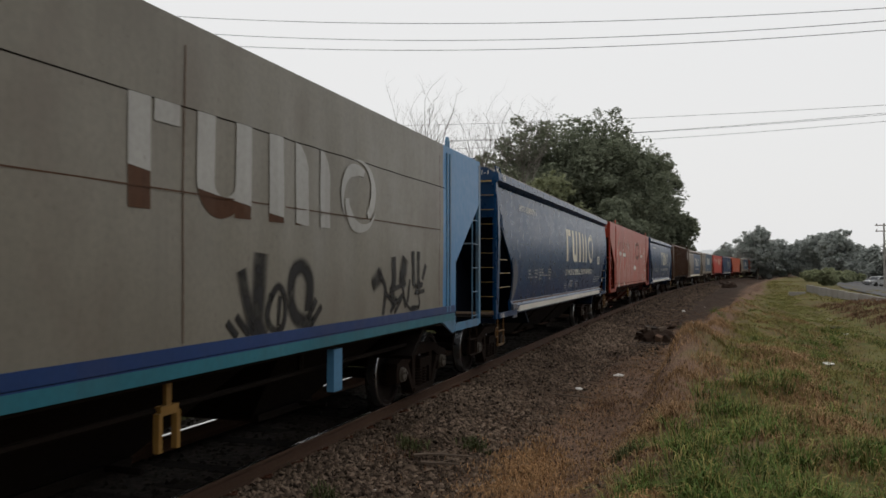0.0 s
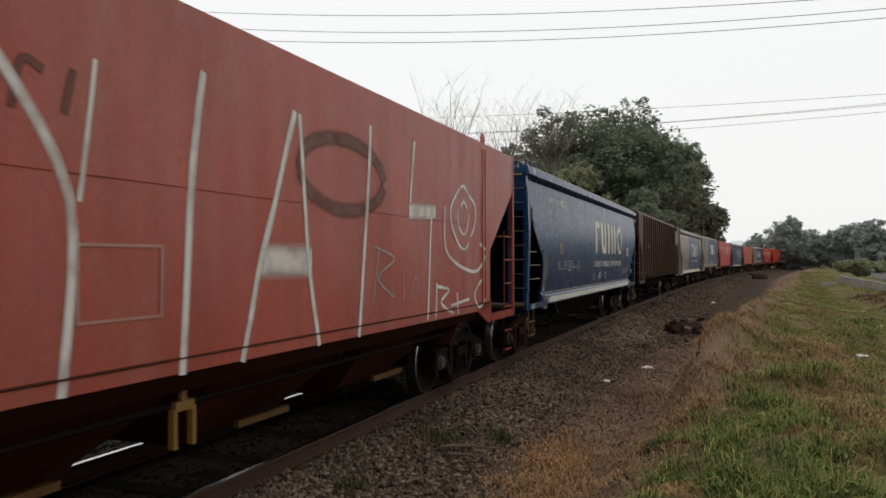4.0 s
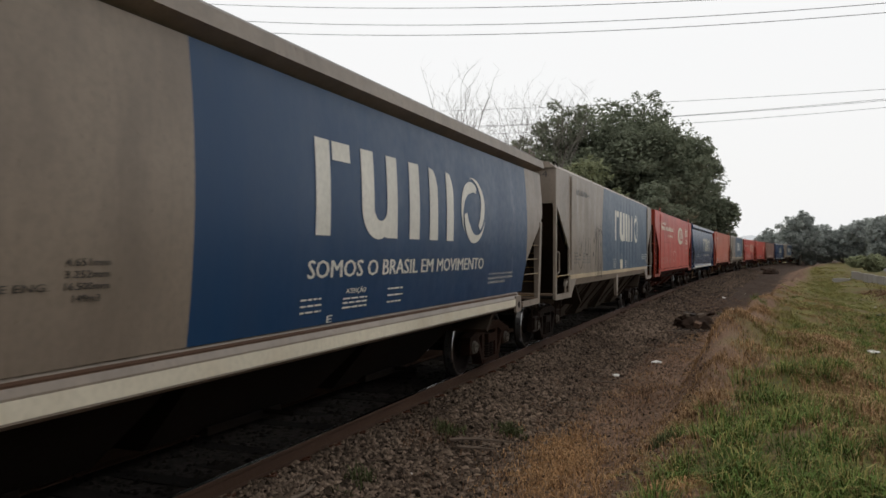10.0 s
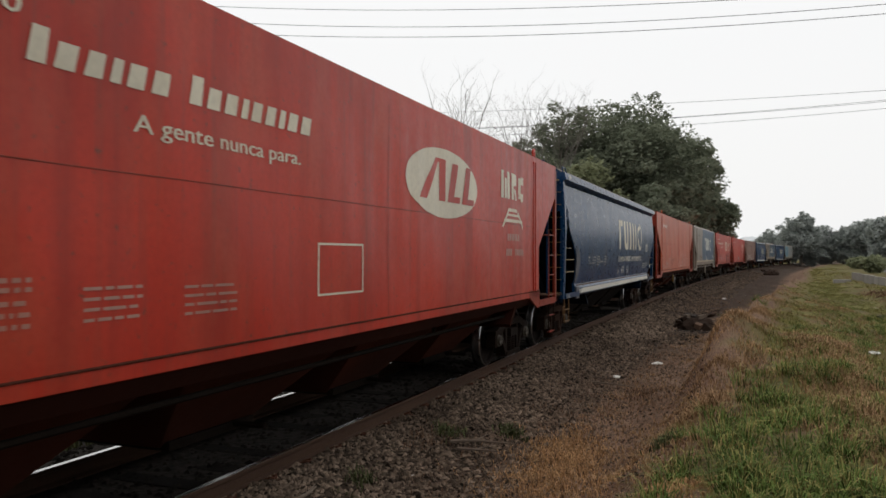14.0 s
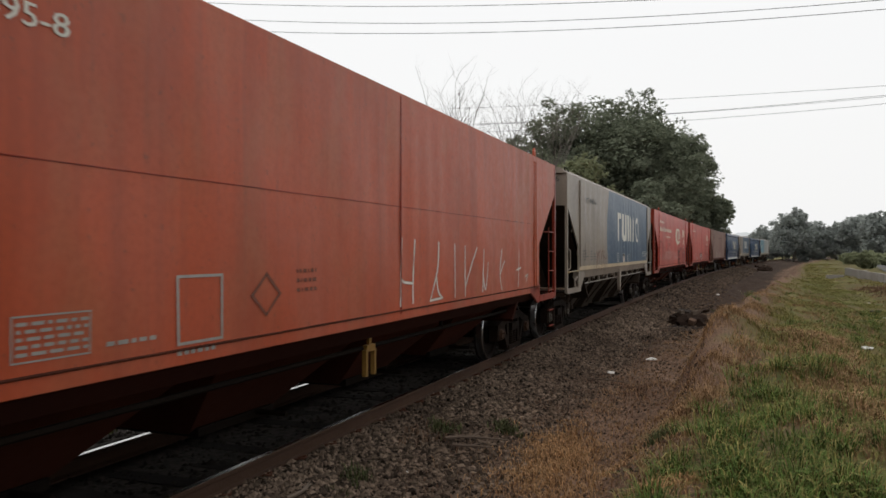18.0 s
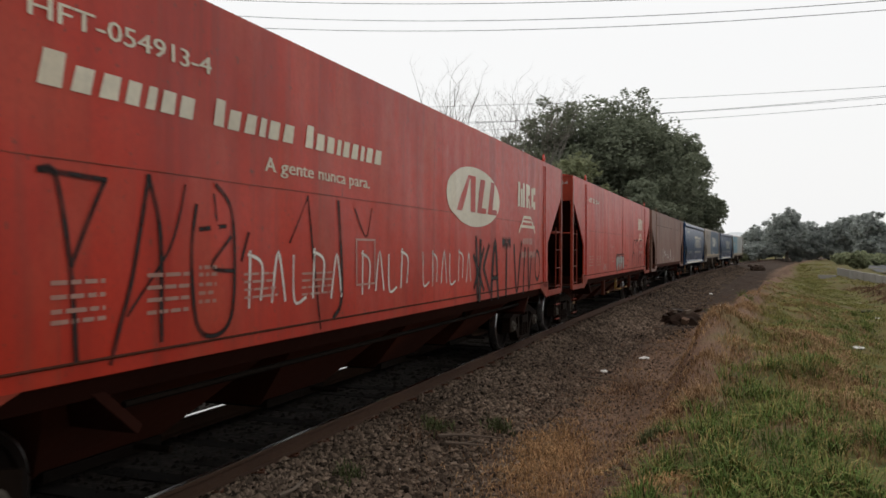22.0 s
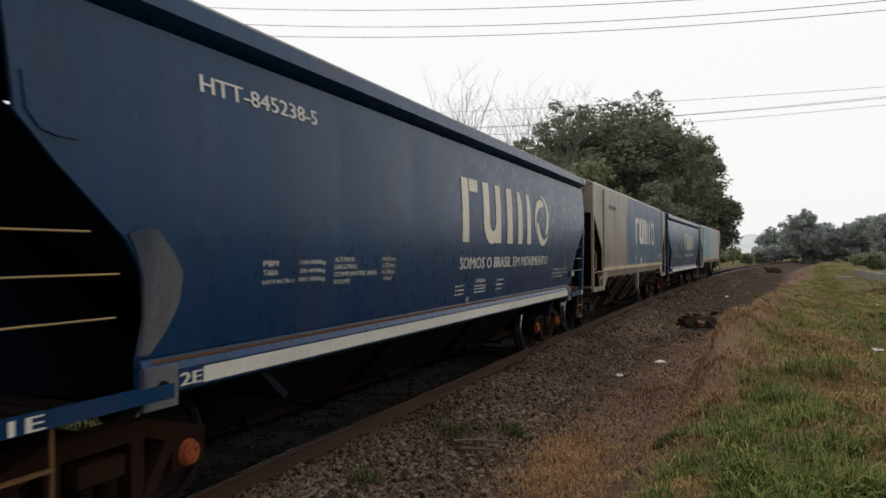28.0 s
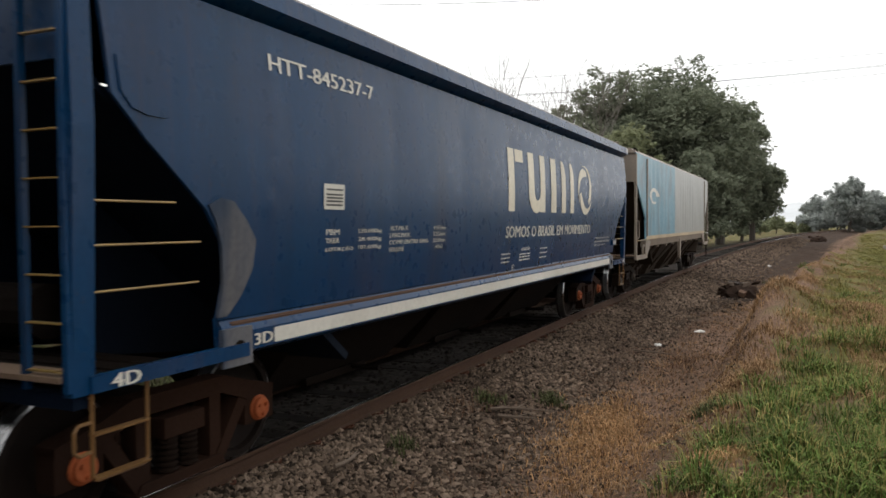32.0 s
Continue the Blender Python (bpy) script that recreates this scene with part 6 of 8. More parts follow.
for i, (pts, wd) in enumerate((
        ([(2.70, 3.20), (2.28, 2.56), (2.42, 1.50), (2.58, 1.25)], 0.12), ([(2.52, 1.25), (2.78, 1.25)], 0.16), ([(2.75, 1.28), (3.10, 2.25), (3.25, 2.52)], 0.11), ([(2.86, 2.53), (3.38, 2.53)], 0.18),
        ([(4.38, 3.22), (4.10, 2.56), (4.15, 2.10), (4.30, 1.28)], 0.10), ([(4.1, 2.50), (4.85, 2.50)], 0.16), ([(4.86, 3.05), (4.86, 2.45)], 0.08), ([(4.32, 1.26), (4.58, 1.26)], 0.14), ([(4.55, 1.3), (5.0, 2.15)], 0.08),
        ([(5.62, 1.22), (5.70, 2.3), (5.78, 3.2)], 0.10), ([(5.8, 3.1), (6.35, 2.3), (6.30, 1.22)], 0.09), ([(6.52, 3.1), (6.42, 2.3)], 0.05))):
    decal(w, kd, "spray_stroke", f"ge{i}", stroke(pts, wd * (1.6 if wd > 0.13 else 1.15)), "spray_white", "white spray-painted stroke")
PALE = (([(7.51, 3.24), (7.38, 2.41), (7.30, 1.21)], 0.09), ([(8.71, 3.18), (8.27, 2.03), (7.99, 1.21)], 0.09), ([(8.80, 3.17), (8.93, 2.03), (9.14, 1.21)], 0.08), ([(8.34, 1.94), (8.90, 1.94)], 0.22),
        ([(10.19, 3.30), (10.10, 2.23), (9.94, 1.21)], 0.08), ([(11.39, 3.31), (11.25, 2.51)], 0.07), ([(11.30, 2.51), (12.0, 2.54)], 0.16), ([(11.96, 2.54), (11.80, 1.24)], 0.07))
LOOPS = (([(13.17, 2.97), (13.67, 2.72), (13.60, 2.36), (13.16, 2.09), (12.69, 2.34), (12.65, 2.68), (13.12, 2.96)], 0.06), ([(13.17, 2.76), (13.44, 2.56), (13.16, 2.29), (12.90, 2.54), (13.17, 2.75)], 0.05), ([(12.39, 2.61), (12.43, 2.11), (12.89, 1.88), (13.76, 1.78), (14.20, 2.04), (13.95, 2.18)], 0.07),
         ([(12.13, 1.63), (12.08, 1.24)], 0.07), ([(12.13, 1.61), (12.57, 1.55), (12.27, 1.40), (12.72, 1.24)], 0.06), ([(12.88, 1.48), (12.92, 1.24)], 0.06), ([(12.67, 1.34), (13.36, 1.39)], 0.06), ([(13.99, 1.64), (13.64, 1.45), (13.87, 1.25), (14.2, 1.37)], 0.06))
SCRIPT = (([(10.40, 2.04), (10.28, 1.50)], 0.035), ([(10.32, 2.08), (10.79, 1.96), (10.39, 1.76), (10.78, 1.54)], 0.035), ([(11.03, 1.82), (11.06, 1.50)], 0.035), ([(11.27, 1.52), (11.41, 1.75), (11.58, 1.51)], 0.03))
for key, lines, ink in (("pale", PALE, "spray_white"), ("loop", LOOPS, "spray_white"), ("script", SCRIPT, "spray_pale")):
    for i, (pts, wd) in enumerate(lines):
        decal(w, kd, "spray_stroke", key + str(i), stroke(pts, wd * (1.6 if wd > 0.13 else 1.2)), ink, "white spray-painted stroke")
for i in range(13):
    d = 2.35 + i * 0.33
    decal(w, kd, "worn_bar", f"wg{i}", stroke([(d, 2.78 - 0.01 * (i % 3)), (d + 0.05, 3.0), (d + 0.17, 2.98)][: 2 + i % 2], 0.075), "spray_ghost", "ghost of painted-over lettering", 0.004)
decal(w, kd, "worn_ring", "wgr", stroke(arc(9.65, 2.76, 0.86, 0.34, 10, 345, 22), 0.20), "spray_ghost", "ghost of a painted-over round mark", 0.004)
plate(w, kd, 4.45, 1.55, 0.5, 0.26, "pink_mark", "faded painted table of small print", "faded_red_paint")
# scrawls on the red wagons
TALL = (([(2.13, 2.37), (2.24, 2.34), (2.34, 1.85), (2.38, 1.3)], 0.035), ([(2.13, 2.37), (2.59, 2.35)], 0.03), ([(2.59, 2.35), (2.35, 1.85)], 0.03), ([(2.95, 2.4), (2.83, 1.8), (2.71, 1.46), (2.64, 1.26)], 0.035), ([(2.95, 2.4), (3.06, 2.02), (3.08, 1.35)], 0.035), ([(3.3, 2.37), (3.14, 1.94), (2.78, 1.53)], 0.02), ([(3.64, 2.4), (3.83, 2.24), (3.87, 1.86), (3.82, 1.44), (3.62, 1.32), (3.43, 1.43), (3.37, 1.91), (3.42, 2.24)], 0.035), ([(3.46, 2.08), (3.75, 2.11)], 0.03), ([(3.82, 2.03), (3.58, 1.82), (3.85, 1.78)], 0.03), ([(3.61, 2.33), (3.64, 2.15)], 0.02), ([(3.96, 1.86), (4.05, 2.06)], 0.03), ([(4.64, 2.0), (4.92, 2.4)], 0.02), ([(4.92, 2.4), (5.16, 1.23)], 0.025), ([(5.49, 2.38), (5.56, 1.52), (5.41, 1.31)], 0.05), ([(5.85, 2.34), (6.1, 2.07), (6.23, 2.36)], 0.02))
for i, (pts, wd) in enumerate(TALL):
    decal(W[11], "eyed", "spray_stroke", f"sc{i}", stroke(pts, wd * 1.6), "spray_black", "thin black spray-painted stroke")
for i in range(17):
    d = 4.05 + i * 0.325
    z = 1.5 + 0.02 * (i % 2)
    shape = [[(d, z), (d + 0.02, z + 0.42)], [(d, z + 0.4), (d + 0.18, z + 0.32), (d + 0.16, z + 0.05)]] if i % 3 == 0 else [[(d, z), (d + 0.1, z + 0.4), (d + 0.2, z)]] if i % 3 == 1 else [[(d, z + 0.38), (d + 0.02, z), (d + 0.2, z + 0.02)]]
    if i not in (5, 10):
        decal(W[11], "eyed", "chalk_scrawl", f"ck{i}", [q for s in shape for q in stroke(s, 0.045)], "spray_white", "white chalky scrawl")
for i, (pts, wd) in enumerate((([(9.72, 2.1), (9.78, 1.2)], 0.09), ([(9.95, 2.05), (9.88, 1.22)], 0.10), ([(9.6, 1.85), (10.08, 1.35)], 0.07), ([(10.1, 1.95), (9.62, 1.4)], 0.07), ([(10.1, 1.7), (10.35, 2.0)], 0.08), ([(10.1, 1.65), (10.4, 1.3)], 0.08), ([(10.48, 1.2), (10.66, 2.08), (10.85, 1.2)], 0.09), ([(10.52, 1.5), (10.82, 1.5)], 0.07), ([(11.12, 2.06), (11.55, 2.06)], 0.13), ([(11.32, 2.0), (11.3, 1.2)], 0.09), ([(11.84, 2.0), (12.0, 1.2), (12.3, 2.05)], 0.08), ([(12.45, 1.2), (12.55, 1.95)], 0.08), ([(12.75, 1.95), (12.85, 1.2), (13.0, 1.8)], 0.07), (arc(13.5, 1.65, 0.2, 0.28, 0, 340, 12), 0.06))):
    decal(W[11], "eyed", "spray_stroke", f"kt{i}", stroke(pts, wd * 1.7), "spray_black", "soft black spray-painted stroke")
DROPS = (((6.70, 1.66), (6.85, 1.74), (7.10, 1.76), (7.24, 1.70), (7.22, 1.55), (7.05, 1.46), (6.98, 1.40), (6.98, 1.27), (6.84, 1.25), (6.76, 1.45)),
         ((7.27, 1.73), (7.45, 1.75), (7.50, 1.60), (7.44, 1.45), (7.34, 1.29), (7.27, 1.28), (7.25, 1.50)),
         ((7.53, 1.74), (7.80, 1.77), (7.97, 1.70), (7.95, 1.55), (7.80, 1.47), (7.74, 1.32), (7.60, 1.30), (7.54, 1.50)),
         ((8.01, 1.72), (8.15, 1.76), (8.34, 1.72), (8.37, 1.55), (8.35, 1.36), (8.20, 1.31), (8.04, 1.36), (8.00, 1.55)))
pp = decal(W[12], "eyed", "bubble_scrawl", "bub", [list(p) for p in DROPS], "faint_mark", "pale bubble-shaped spray paint with a dark outline")
for i, p in enumerate(DROPS):
    decal(pp, "eyed", "outline", f"bubo{i}", stroke(list(p) + [p[0], p[1]], 0.035), "spray_black", "", 0.010)
decal(pp, "eyed", "outline", "bubs", stroke([(6.80, 1.24), (6.70, 1.45), (6.64, 1.66), (6.80, 1.80)], 0.09) + stroke([(6.80, 1.80), (7.3, 1.79), (7.9, 1.81), (8.3, 1.80), (8.42, 1.68), (8.40, 1.40)], 0.06), "spray_black", "", 0.009)
for i, (pts, wd) in enumerate((([(10.46, 1.22), (10.42, 1.60), (10.62, 1.86), (10.66, 2.10), (10.85, 2.27), (11.10, 2.30), (11.30, 2.18)], 0.06), (arc(10.98, 1.52, 0.12, 0.30, 0, 350, 16), 0.045), ([(11.30, 2.20), (11.42, 1.85), (11.28, 1.28)], 0.035), ([(10.62, 1.88), (10.86, 1.84), (10.92, 1.98)], 0.04),
                               ([(11.35, 2.12), (11.60, 2.29), (11.95, 2.30), (12.12, 2.02), (12.15, 1.45)], 0.055), ([(11.55, 1.30), (11.70, 1.84), (11.92, 1.30)], 0.045), ([(12.10, 1.25), (12.35, 1.90), (12.50, 2.24), (12.90, 2.35), (13.25, 2.24), (13.36, 1.80), (13.20, 1.30)], 0.05), (arc(12.75, 1.52, 0.12, 0.26, 0, 350, 16), 0.045), (arc(13.72, 1.56, 0.22, 0.32, -30, 210, 12), 0.03), (arc(13.75, 1.45, 0.14, 0.18, 0, 350, 12), 0.025), ([(8.98, 1.84), (9.02, 1.68), (9.16, 1.57), (9.46, 1.61)], 0.022), ([(9.46, 1.61), (9.40, 1.48), (9.36, 1.34)], 0.018), ([(8.5, 1.42), (8.85, 1.43)], 0.02), ([(9.1, 1.36), (8.92, 1.40), (9.1, 1.44)], 0.02))):
    decal(W[12], "eyed", "spray_stroke", f"s12{i}", stroke(pts, wd * 2.3, wd * 1.2), "spray_black")
for k in (7, 9, 11, 12):
    decal(W[k], "eyed", "panel_joint", "pj12", [rect(8.00, 8.012, 1.30, 3.52)], "dirty_red_paint", "vertical welded joint")
for d in (5.11, 10.67):
    part("sill_post", f"sillpost12{d}", lambda bm: box(bm, 1.42, 1.50, d - 8.0, d - 7.84, 0.62, 1.16), "under_red", W[12], "short red post below the sill", bevel=0.008)
for d in (3.5, 11.86):
    part("chute_edge", f"chedge{d}", lambda bm: box(bm, 0.70, 0.78, d - 7.92, d - 7.02, 0.40, 0.45), "bracket_yellow", W[12], "yellow painted lower edge of a chute", bevel=0.006)
THIN = (([(8.07, 2.08), (8.03, 1.68), (8.01, 1.35)], 0.05), ([(8.03, 1.69), (8.09, 1.61), (8.37, 1.58)], 0.04), ([(8.42, 2.07), (8.37, 1.58), (8.37, 1.36)], 0.045), ([(9.16, 2.05), (9.12, 1.7), (8.9, 1.35)], 0.045), ([(9.09, 1.66), (9.16, 1.45), (9.3, 1.36)], 0.04), ([(8.9, 1.35), (9.28, 1.36)], 0.04), ([(9.78, 2.03), (9.77, 1.35)], 0.04), ([(10.2, 2.01), (10.19, 1.34)], 0.04), ([(10.68, 1.99), (10.2, 1.46)], 0.04), ([(11.0, 1.96), (10.96, 1.36)], 0.04), ([(10.96, 1.63), (11.09, 1.38), (11.21, 1.77)], 0.04), ([(11.98, 1.97), (11.85, 1.6), (11.95, 1.35)], 0.04), ([(12.11, 1.78), (11.85, 1.57)], 0.04), ([(12.97, 1.97), (12.92, 1.35)], 0.04), ([(12.79, 1.63), (13.07, 1.66)], 0.035), ([(13.36, 1.5), (13.57, 1.53), (13.43, 1.43)], 0.035))
for i, (pts, wd) in enumerate(THIN):
    decal(W[9], "eyed", "chalk_scrawl", f"s9{i}", stroke(pts, wd * 1.2), "spray_white", "thin white spray-painted stroke")
# streaked brown wagon
for i, (pts, wd) in enumerate((([(4.38, 2.01), (4.34, 1.53), (4.47, 1.34), (4.84, 1.76)], 0.05), ([(4.79, 1.78), (5.12, 1.86), (5.36, 1.91), (5.30, 1.76), (5.77, 1.67)], 0.045), ([(5.36, 1.91), (5.51, 1.70)], 0.04), ([(6.30, 1.34), (6.44, 1.76)], 0.045), ([(6.44, 1.76), (6.77, 1.52)], 0.045), ([(6.77, 1.52), (7.23, 1.75)], 0.045), ([(7.23, 1.75), (7.19, 1.34)], 0.045),
                               ([(7.63, 1.41), (7.88, 1.95)], 0.06), ([(7.88, 1.95), (8.24, 1.41)], 0.06), ([(7.65, 1.45), (8.15, 1.42)], 0.04), ([(9.0, 1.87), (9.15, 1.36)], 0.045), ([(9.15, 1.36), (9.51, 1.70)], 0.045), ([(9.51, 1.70), (9.80, 1.34)], 0.045))):
    decal(W[13], "plain", "chalk_scrawl", f"s13{i}", stroke(pts, wd * 1.6), "spray_white")
end_lettering(W[13], "plain", "052595 2", 0.5, 1.4, 3.2, 3.32, "faint_mark")
# beige wagon
w, kd = W[0], "plain"
for name, z0, z1, m in (("royal_stripe", 1.275, 1.39, "royal_stripe_paint"), ("teal_stripe", 1.175, 1.275, "teal_stripe_paint")):
    part(name, name, lambda bm: box(bm, 1.604, 1.612, -6.3, 6.2, z0, z1), m, w, "painted stripe along the sill")
logo_bars(w, kd, 2.33, "brown_grey_paint", -0.10, 0.75, "rusty lower part of a worn trade mark", 0.005, wide=0.834)
logo_bars(w, kd, 2.33, "faint_mark", -0.10, 0.75, "weathered trade mark of upright bars and a ring", 0.008, 2.52, 0.834)
for i, d in enumerate((7.46, 13.1)):
    decal(w, kd, "panel_joint", f"pj{i}", [rect(d, d + 0.012, 1.41, 3.52)], "brown_grey_paint")
decal(w, kd, "panel_joint", "pjh", [rect(1.3, 13.1, 2.47, 2.48)], "brown_grey_paint")
TAG_BOLD = (([(8.21, 1.87), (8.27, 1.69), (8.35, 1.48), (8.39, 1.42)], 0.11), ([(8.48, 1.98), (8.46, 1.73), (8.44, 1.50), (8.48, 1.42)], 0.16), ([(8.65, 1.70), (8.74, 1.78), (8.84, 1.72), (8.88, 1.56), (8.82, 1.42), (8.67, 1.42), (8.59, 1.53), (8.64, 1.69)], 0.06), ([(8.78, 1.67), (8.76, 1.47)], 0.05),
            ([(9.30, 1.60), (9.31, 1.81), (9.19, 1.95), (9.02, 1.89), (8.98, 1.66), (9.09, 1.49), (9.33, 1.42)], 0.12), ([(9.42, 1.62), (9.30, 1.49)], 0.06), ([(9.54, 1.56), (9.38, 1.44)], 0.06), ([(8.15, 1.54), (8.29, 1.42)], 0.06), ([(8.03, 1.50), (8.12, 1.42)], 0.06))
TAG_FINE = (([(10.85, 1.77), (10.99, 1.84)], 0.14), ([(10.96, 1.90), (11.15, 1.70), (11.10, 1.43)], 0.06), ([(11.39, 2.01), (11.40, 1.79), (11.34, 1.64), (11.41, 1.53)], 0.12), ([(11.76, 1.98), (11.69, 1.81)], 0.17), ([(11.64, 1.88), (11.71, 1.67), (11.78, 1.48)], 0.06), ([(12.07, 2.10), (12.09, 1.77)], 0.10), ([(12.28, 2.10), (12.27, 1.74)], 0.10), ([(12.54, 1.95), (12.44, 1.82)], 0.07),
            ([(11.29, 1.68), (11.54, 1.71), (11.77, 1.75)], 0.05), ([(11.15, 1.65), (11.44, 1.53), (11.70, 1.61), (11.45, 1.42)], 0.05), ([(11.70, 1.61), (11.94, 1.43), (12.28, 1.43)], 0.04), ([(11.94, 1.77), (11.87, 1.54)], 0.05), ([(12.09, 1.70), (12.43, 1.73), (12.12, 1.62), (12.48, 1.64)], 0.045), ([(12.23, 1.66), (12.30, 1.46), (12.03, 1.44)], 0.045), ([(11.49, 1.56), (11.32, 1.43)], 0.05))
for i, (pts, wd) in enumerate(TAG_BOLD + TAG_FINE):
    decal(w, kd, "spray_stroke", f"s0{i}", stroke(pts, wd * 1.75), "spray_black", "black spray-painted stroke")
# ribbed brown wagon: patch plates at the trailing end, pale picture panel, number
w, kd = W[4], "ribbed"
part("cover_plate", "cover_plate", lambda bm: box(bm, 1.662, 1.672, 13.52 - 8.02, 15.0 - 8.02, 2.71, 3.48), "glossy_brown_paint", w, "flat glossy brown cover plate over the ribs", bevel=0.003)
part("painted_panel", "painted_panel", lambda bm: box(bm, 1.603, 1.608, 15.25 - 8.02, 15.95 - 8.02, 3.00, 3.44), "grey_green_panel", w, "small grey-green painted panel with a pale mark")
part("painted_blob", "painted_blob", lambda bm: prism(bm, [(7.56 + 0.11 * math.cos(a * 0.7) * (1 + 0.25 * math.sin(a * 3)), 3.22 + 0.11 * math.sin(a * 0.7)) for a in range(9)], 1.608, 1.611), "faint_mark", w)
for i, (t, d) in enumerate((("HFT", 1.69), ("094", 2.43), ("106", 3.15), ("9", 3.98))):
    lettering(w, kd, t, d, d + (0.41 if len(t) > 1 else 0.13), 2.37, 2.57, "faint_mark", 0.03)
end_lettering(w, kd, "T 094106-9", 0.66, 1.47, 3.34, 3.44, "white_mark")
decal(w, kd, "small_print", "rb2", bars(7.55, 7.86, (2.41, 2.58), 0.05, np.random.RandomState(4)) + bars(8.17, 8.68, (2.40, 2.58), 0.05, np.random.RandomState(5)) + bars(5.2, 5.66, (1.36, 1.44), 0.045, np.random.RandomState(6)), "faint_mark")
decal(w, kd, "small_print", "rb", [q for a in (1.59, 2.32, 3.07) for q in bars(a, a + 0.46, (1.42, 1.50, 1.58), 0.035, np.random.RandomState(3))], "faint_mark")
# yellow towing brackets under the long sills
for k, d in ((0, 7.87), (2, 7.55), (12, 8.03), (9, 7.66)):
    kd = {0: "plain"}.get(k, "eyed")
    part("tow_bracket", f"tow{k}", lambda bm: (box(bm, 1.36, 1.41, d - 8.02, d - 7.98, 0.62, 0.90), box(bm, 1.36, 1.41, d - 7.82, d - 7.78, 0.62, 0.90), box(bm, 1.36, 1.41, d - 8.00, d - 7.80, 0.88, 0.95), box(bm, 1.37, 1.40, d - 7.93, d - 7.87, 0.94, 1.16)), "bracket_yellow", W[k], "yellow steel bracket below the sill", bevel=0.012)
part("sill_post", "sillpost0", lambda bm: box(bm, 1.48, 1.56, 2.31, 2.50, 0.69, 1.12), "light_blue_paint", W[0], "pale blue post below the sill", bevel=0.008)
rod12 = part("brake_rod", "brakerod12", lambda bm: rod(bm, (1.40, -2.75, 0.66), (1.40, 2.75, 0.63), 0.02), "under_red", W[12], "long red brake rod below the sill")
for i, (a, b) in enumerate(((-1.8, -1.45), (0.3, 0.92), (2.05, 2.4))):
    part("rod_sleeve", f"rodsleeve{i}", lambda bm: box(bm, 1.395, 1.43, a, b, 0.615, 0.665), "bracket_yellow", rod12, "yellow painted sleeve")
for i, c in enumerate((3.7, 6.5, 9.3, 12.1)):
    part("gate_edge", f"gateedge{i}", lambda bm: box(bm, 0.88, 0.94, c - 0.42 - 7.92, c + 0.42 - 7.92, 0.45, 0.51), "ochre_paint", W[2], "ochre edge of a discharge gate", bevel=0.005)
pipe = part("air_pipe", "airpipe10", lambda bm: rod(bm, (1.50, -5.2, 1.15), (1.50, 5.6, 1.15), 0.016), "grey_paint", W[10], "thin grey pipe below the sill")
for i in range(8):
    part("pipe_bracket", f"fpb{i}", lambda bm: box(bm, 1.48, 1.525, -4.63 + i * 1.28, -4.57 + i * 1.28, 1.13, 1.31), "grey_paint", pipe)
# wagon 17: pale round mark
decal(W[17], "flat", "round_mark", "rm17", ring(2.6, 2.66, 0.75, 0.22, 0, 300, 0.55, 0.25), "white_mark", "pale round mark")


# ------------------------------------------------------------------ trees
def leaf_cloud(rs, lobes, n, size):
    """Loose leaf sprays over the shells of many lobes (centre, radius): triangles and quads turned every way."""
    w = np.array([r ** 1.5 for _, r in lobes])
    pick = rs.choice(len(lobes), n, p=w / w.sum())
    C = np.array([c for c, _ in lobes])[pick]
    r = np.array([r for _, r in lobes])[pick]
    d = rs.normal(size=(n, 3))
    d /= np.linalg.norm(d, axis=1)[:, None]
    P = C + d * (r * rs.uniform(0.55, 1.08, n))[:, None] * np.array([1, 1, 0.8])
    a = rs.normal(size=(n, 3)) * np.array([1, 1, 0.45])
    a /= np.linalg.norm(a, axis=1)[:, None]
    up = d * 0.7 + np.array([0, 0, 0.9]) + rs.normal(size=(n, 3)) * 0.45
    b = np.cross(up, a)
    b /= np.linalg.norm(b, axis=1)[:, None]
    s = (size * rs.uniform(0.5, 1.4, n))[:, None]
    V = np.stack([P - a * s, P + b * s * 0.55, P + a * s, P - b * s * 0.5], 1).reshape(-1, 3)
    F = np.arange(n * 4).reshape(n, 4)
    return V.tolist(), F.tolist()


def limbs(bm, rs, base, h, lobes):
    top = Vector(base) + Vector((rs.uniform(-0.4, 0.4), rs.uniform(-0.4, 0.4), h * 0.5))
    r0 = 0.028 * h
    rod(bm, base, (Vector(base) + top) / 2 + Vector((0.1, 0, 0)), r0, 8, r0 * 0.8)
    rod(bm, (Vector(base) + top) / 2 + Vector((0.1, 0, 0)), top, r0 * 0.8, 8, r0 * 0.55)
    for c, r in lobes[:16]:
        k = rs.uniform(0.35, 0.95)
        a = Vector(base) * (1 - k) + top * k
        mid = (a + Vector(c)) / 2 + Vector((0, 0, 0.1 * h * rs.uniform(0, 1)))
        rod(bm, a, mid, r0 * 0.4, 5, r0 * 0.25)
        rod(bm, mid, Vector(c), r0 * 0.25, 5, r0 * 0.08)


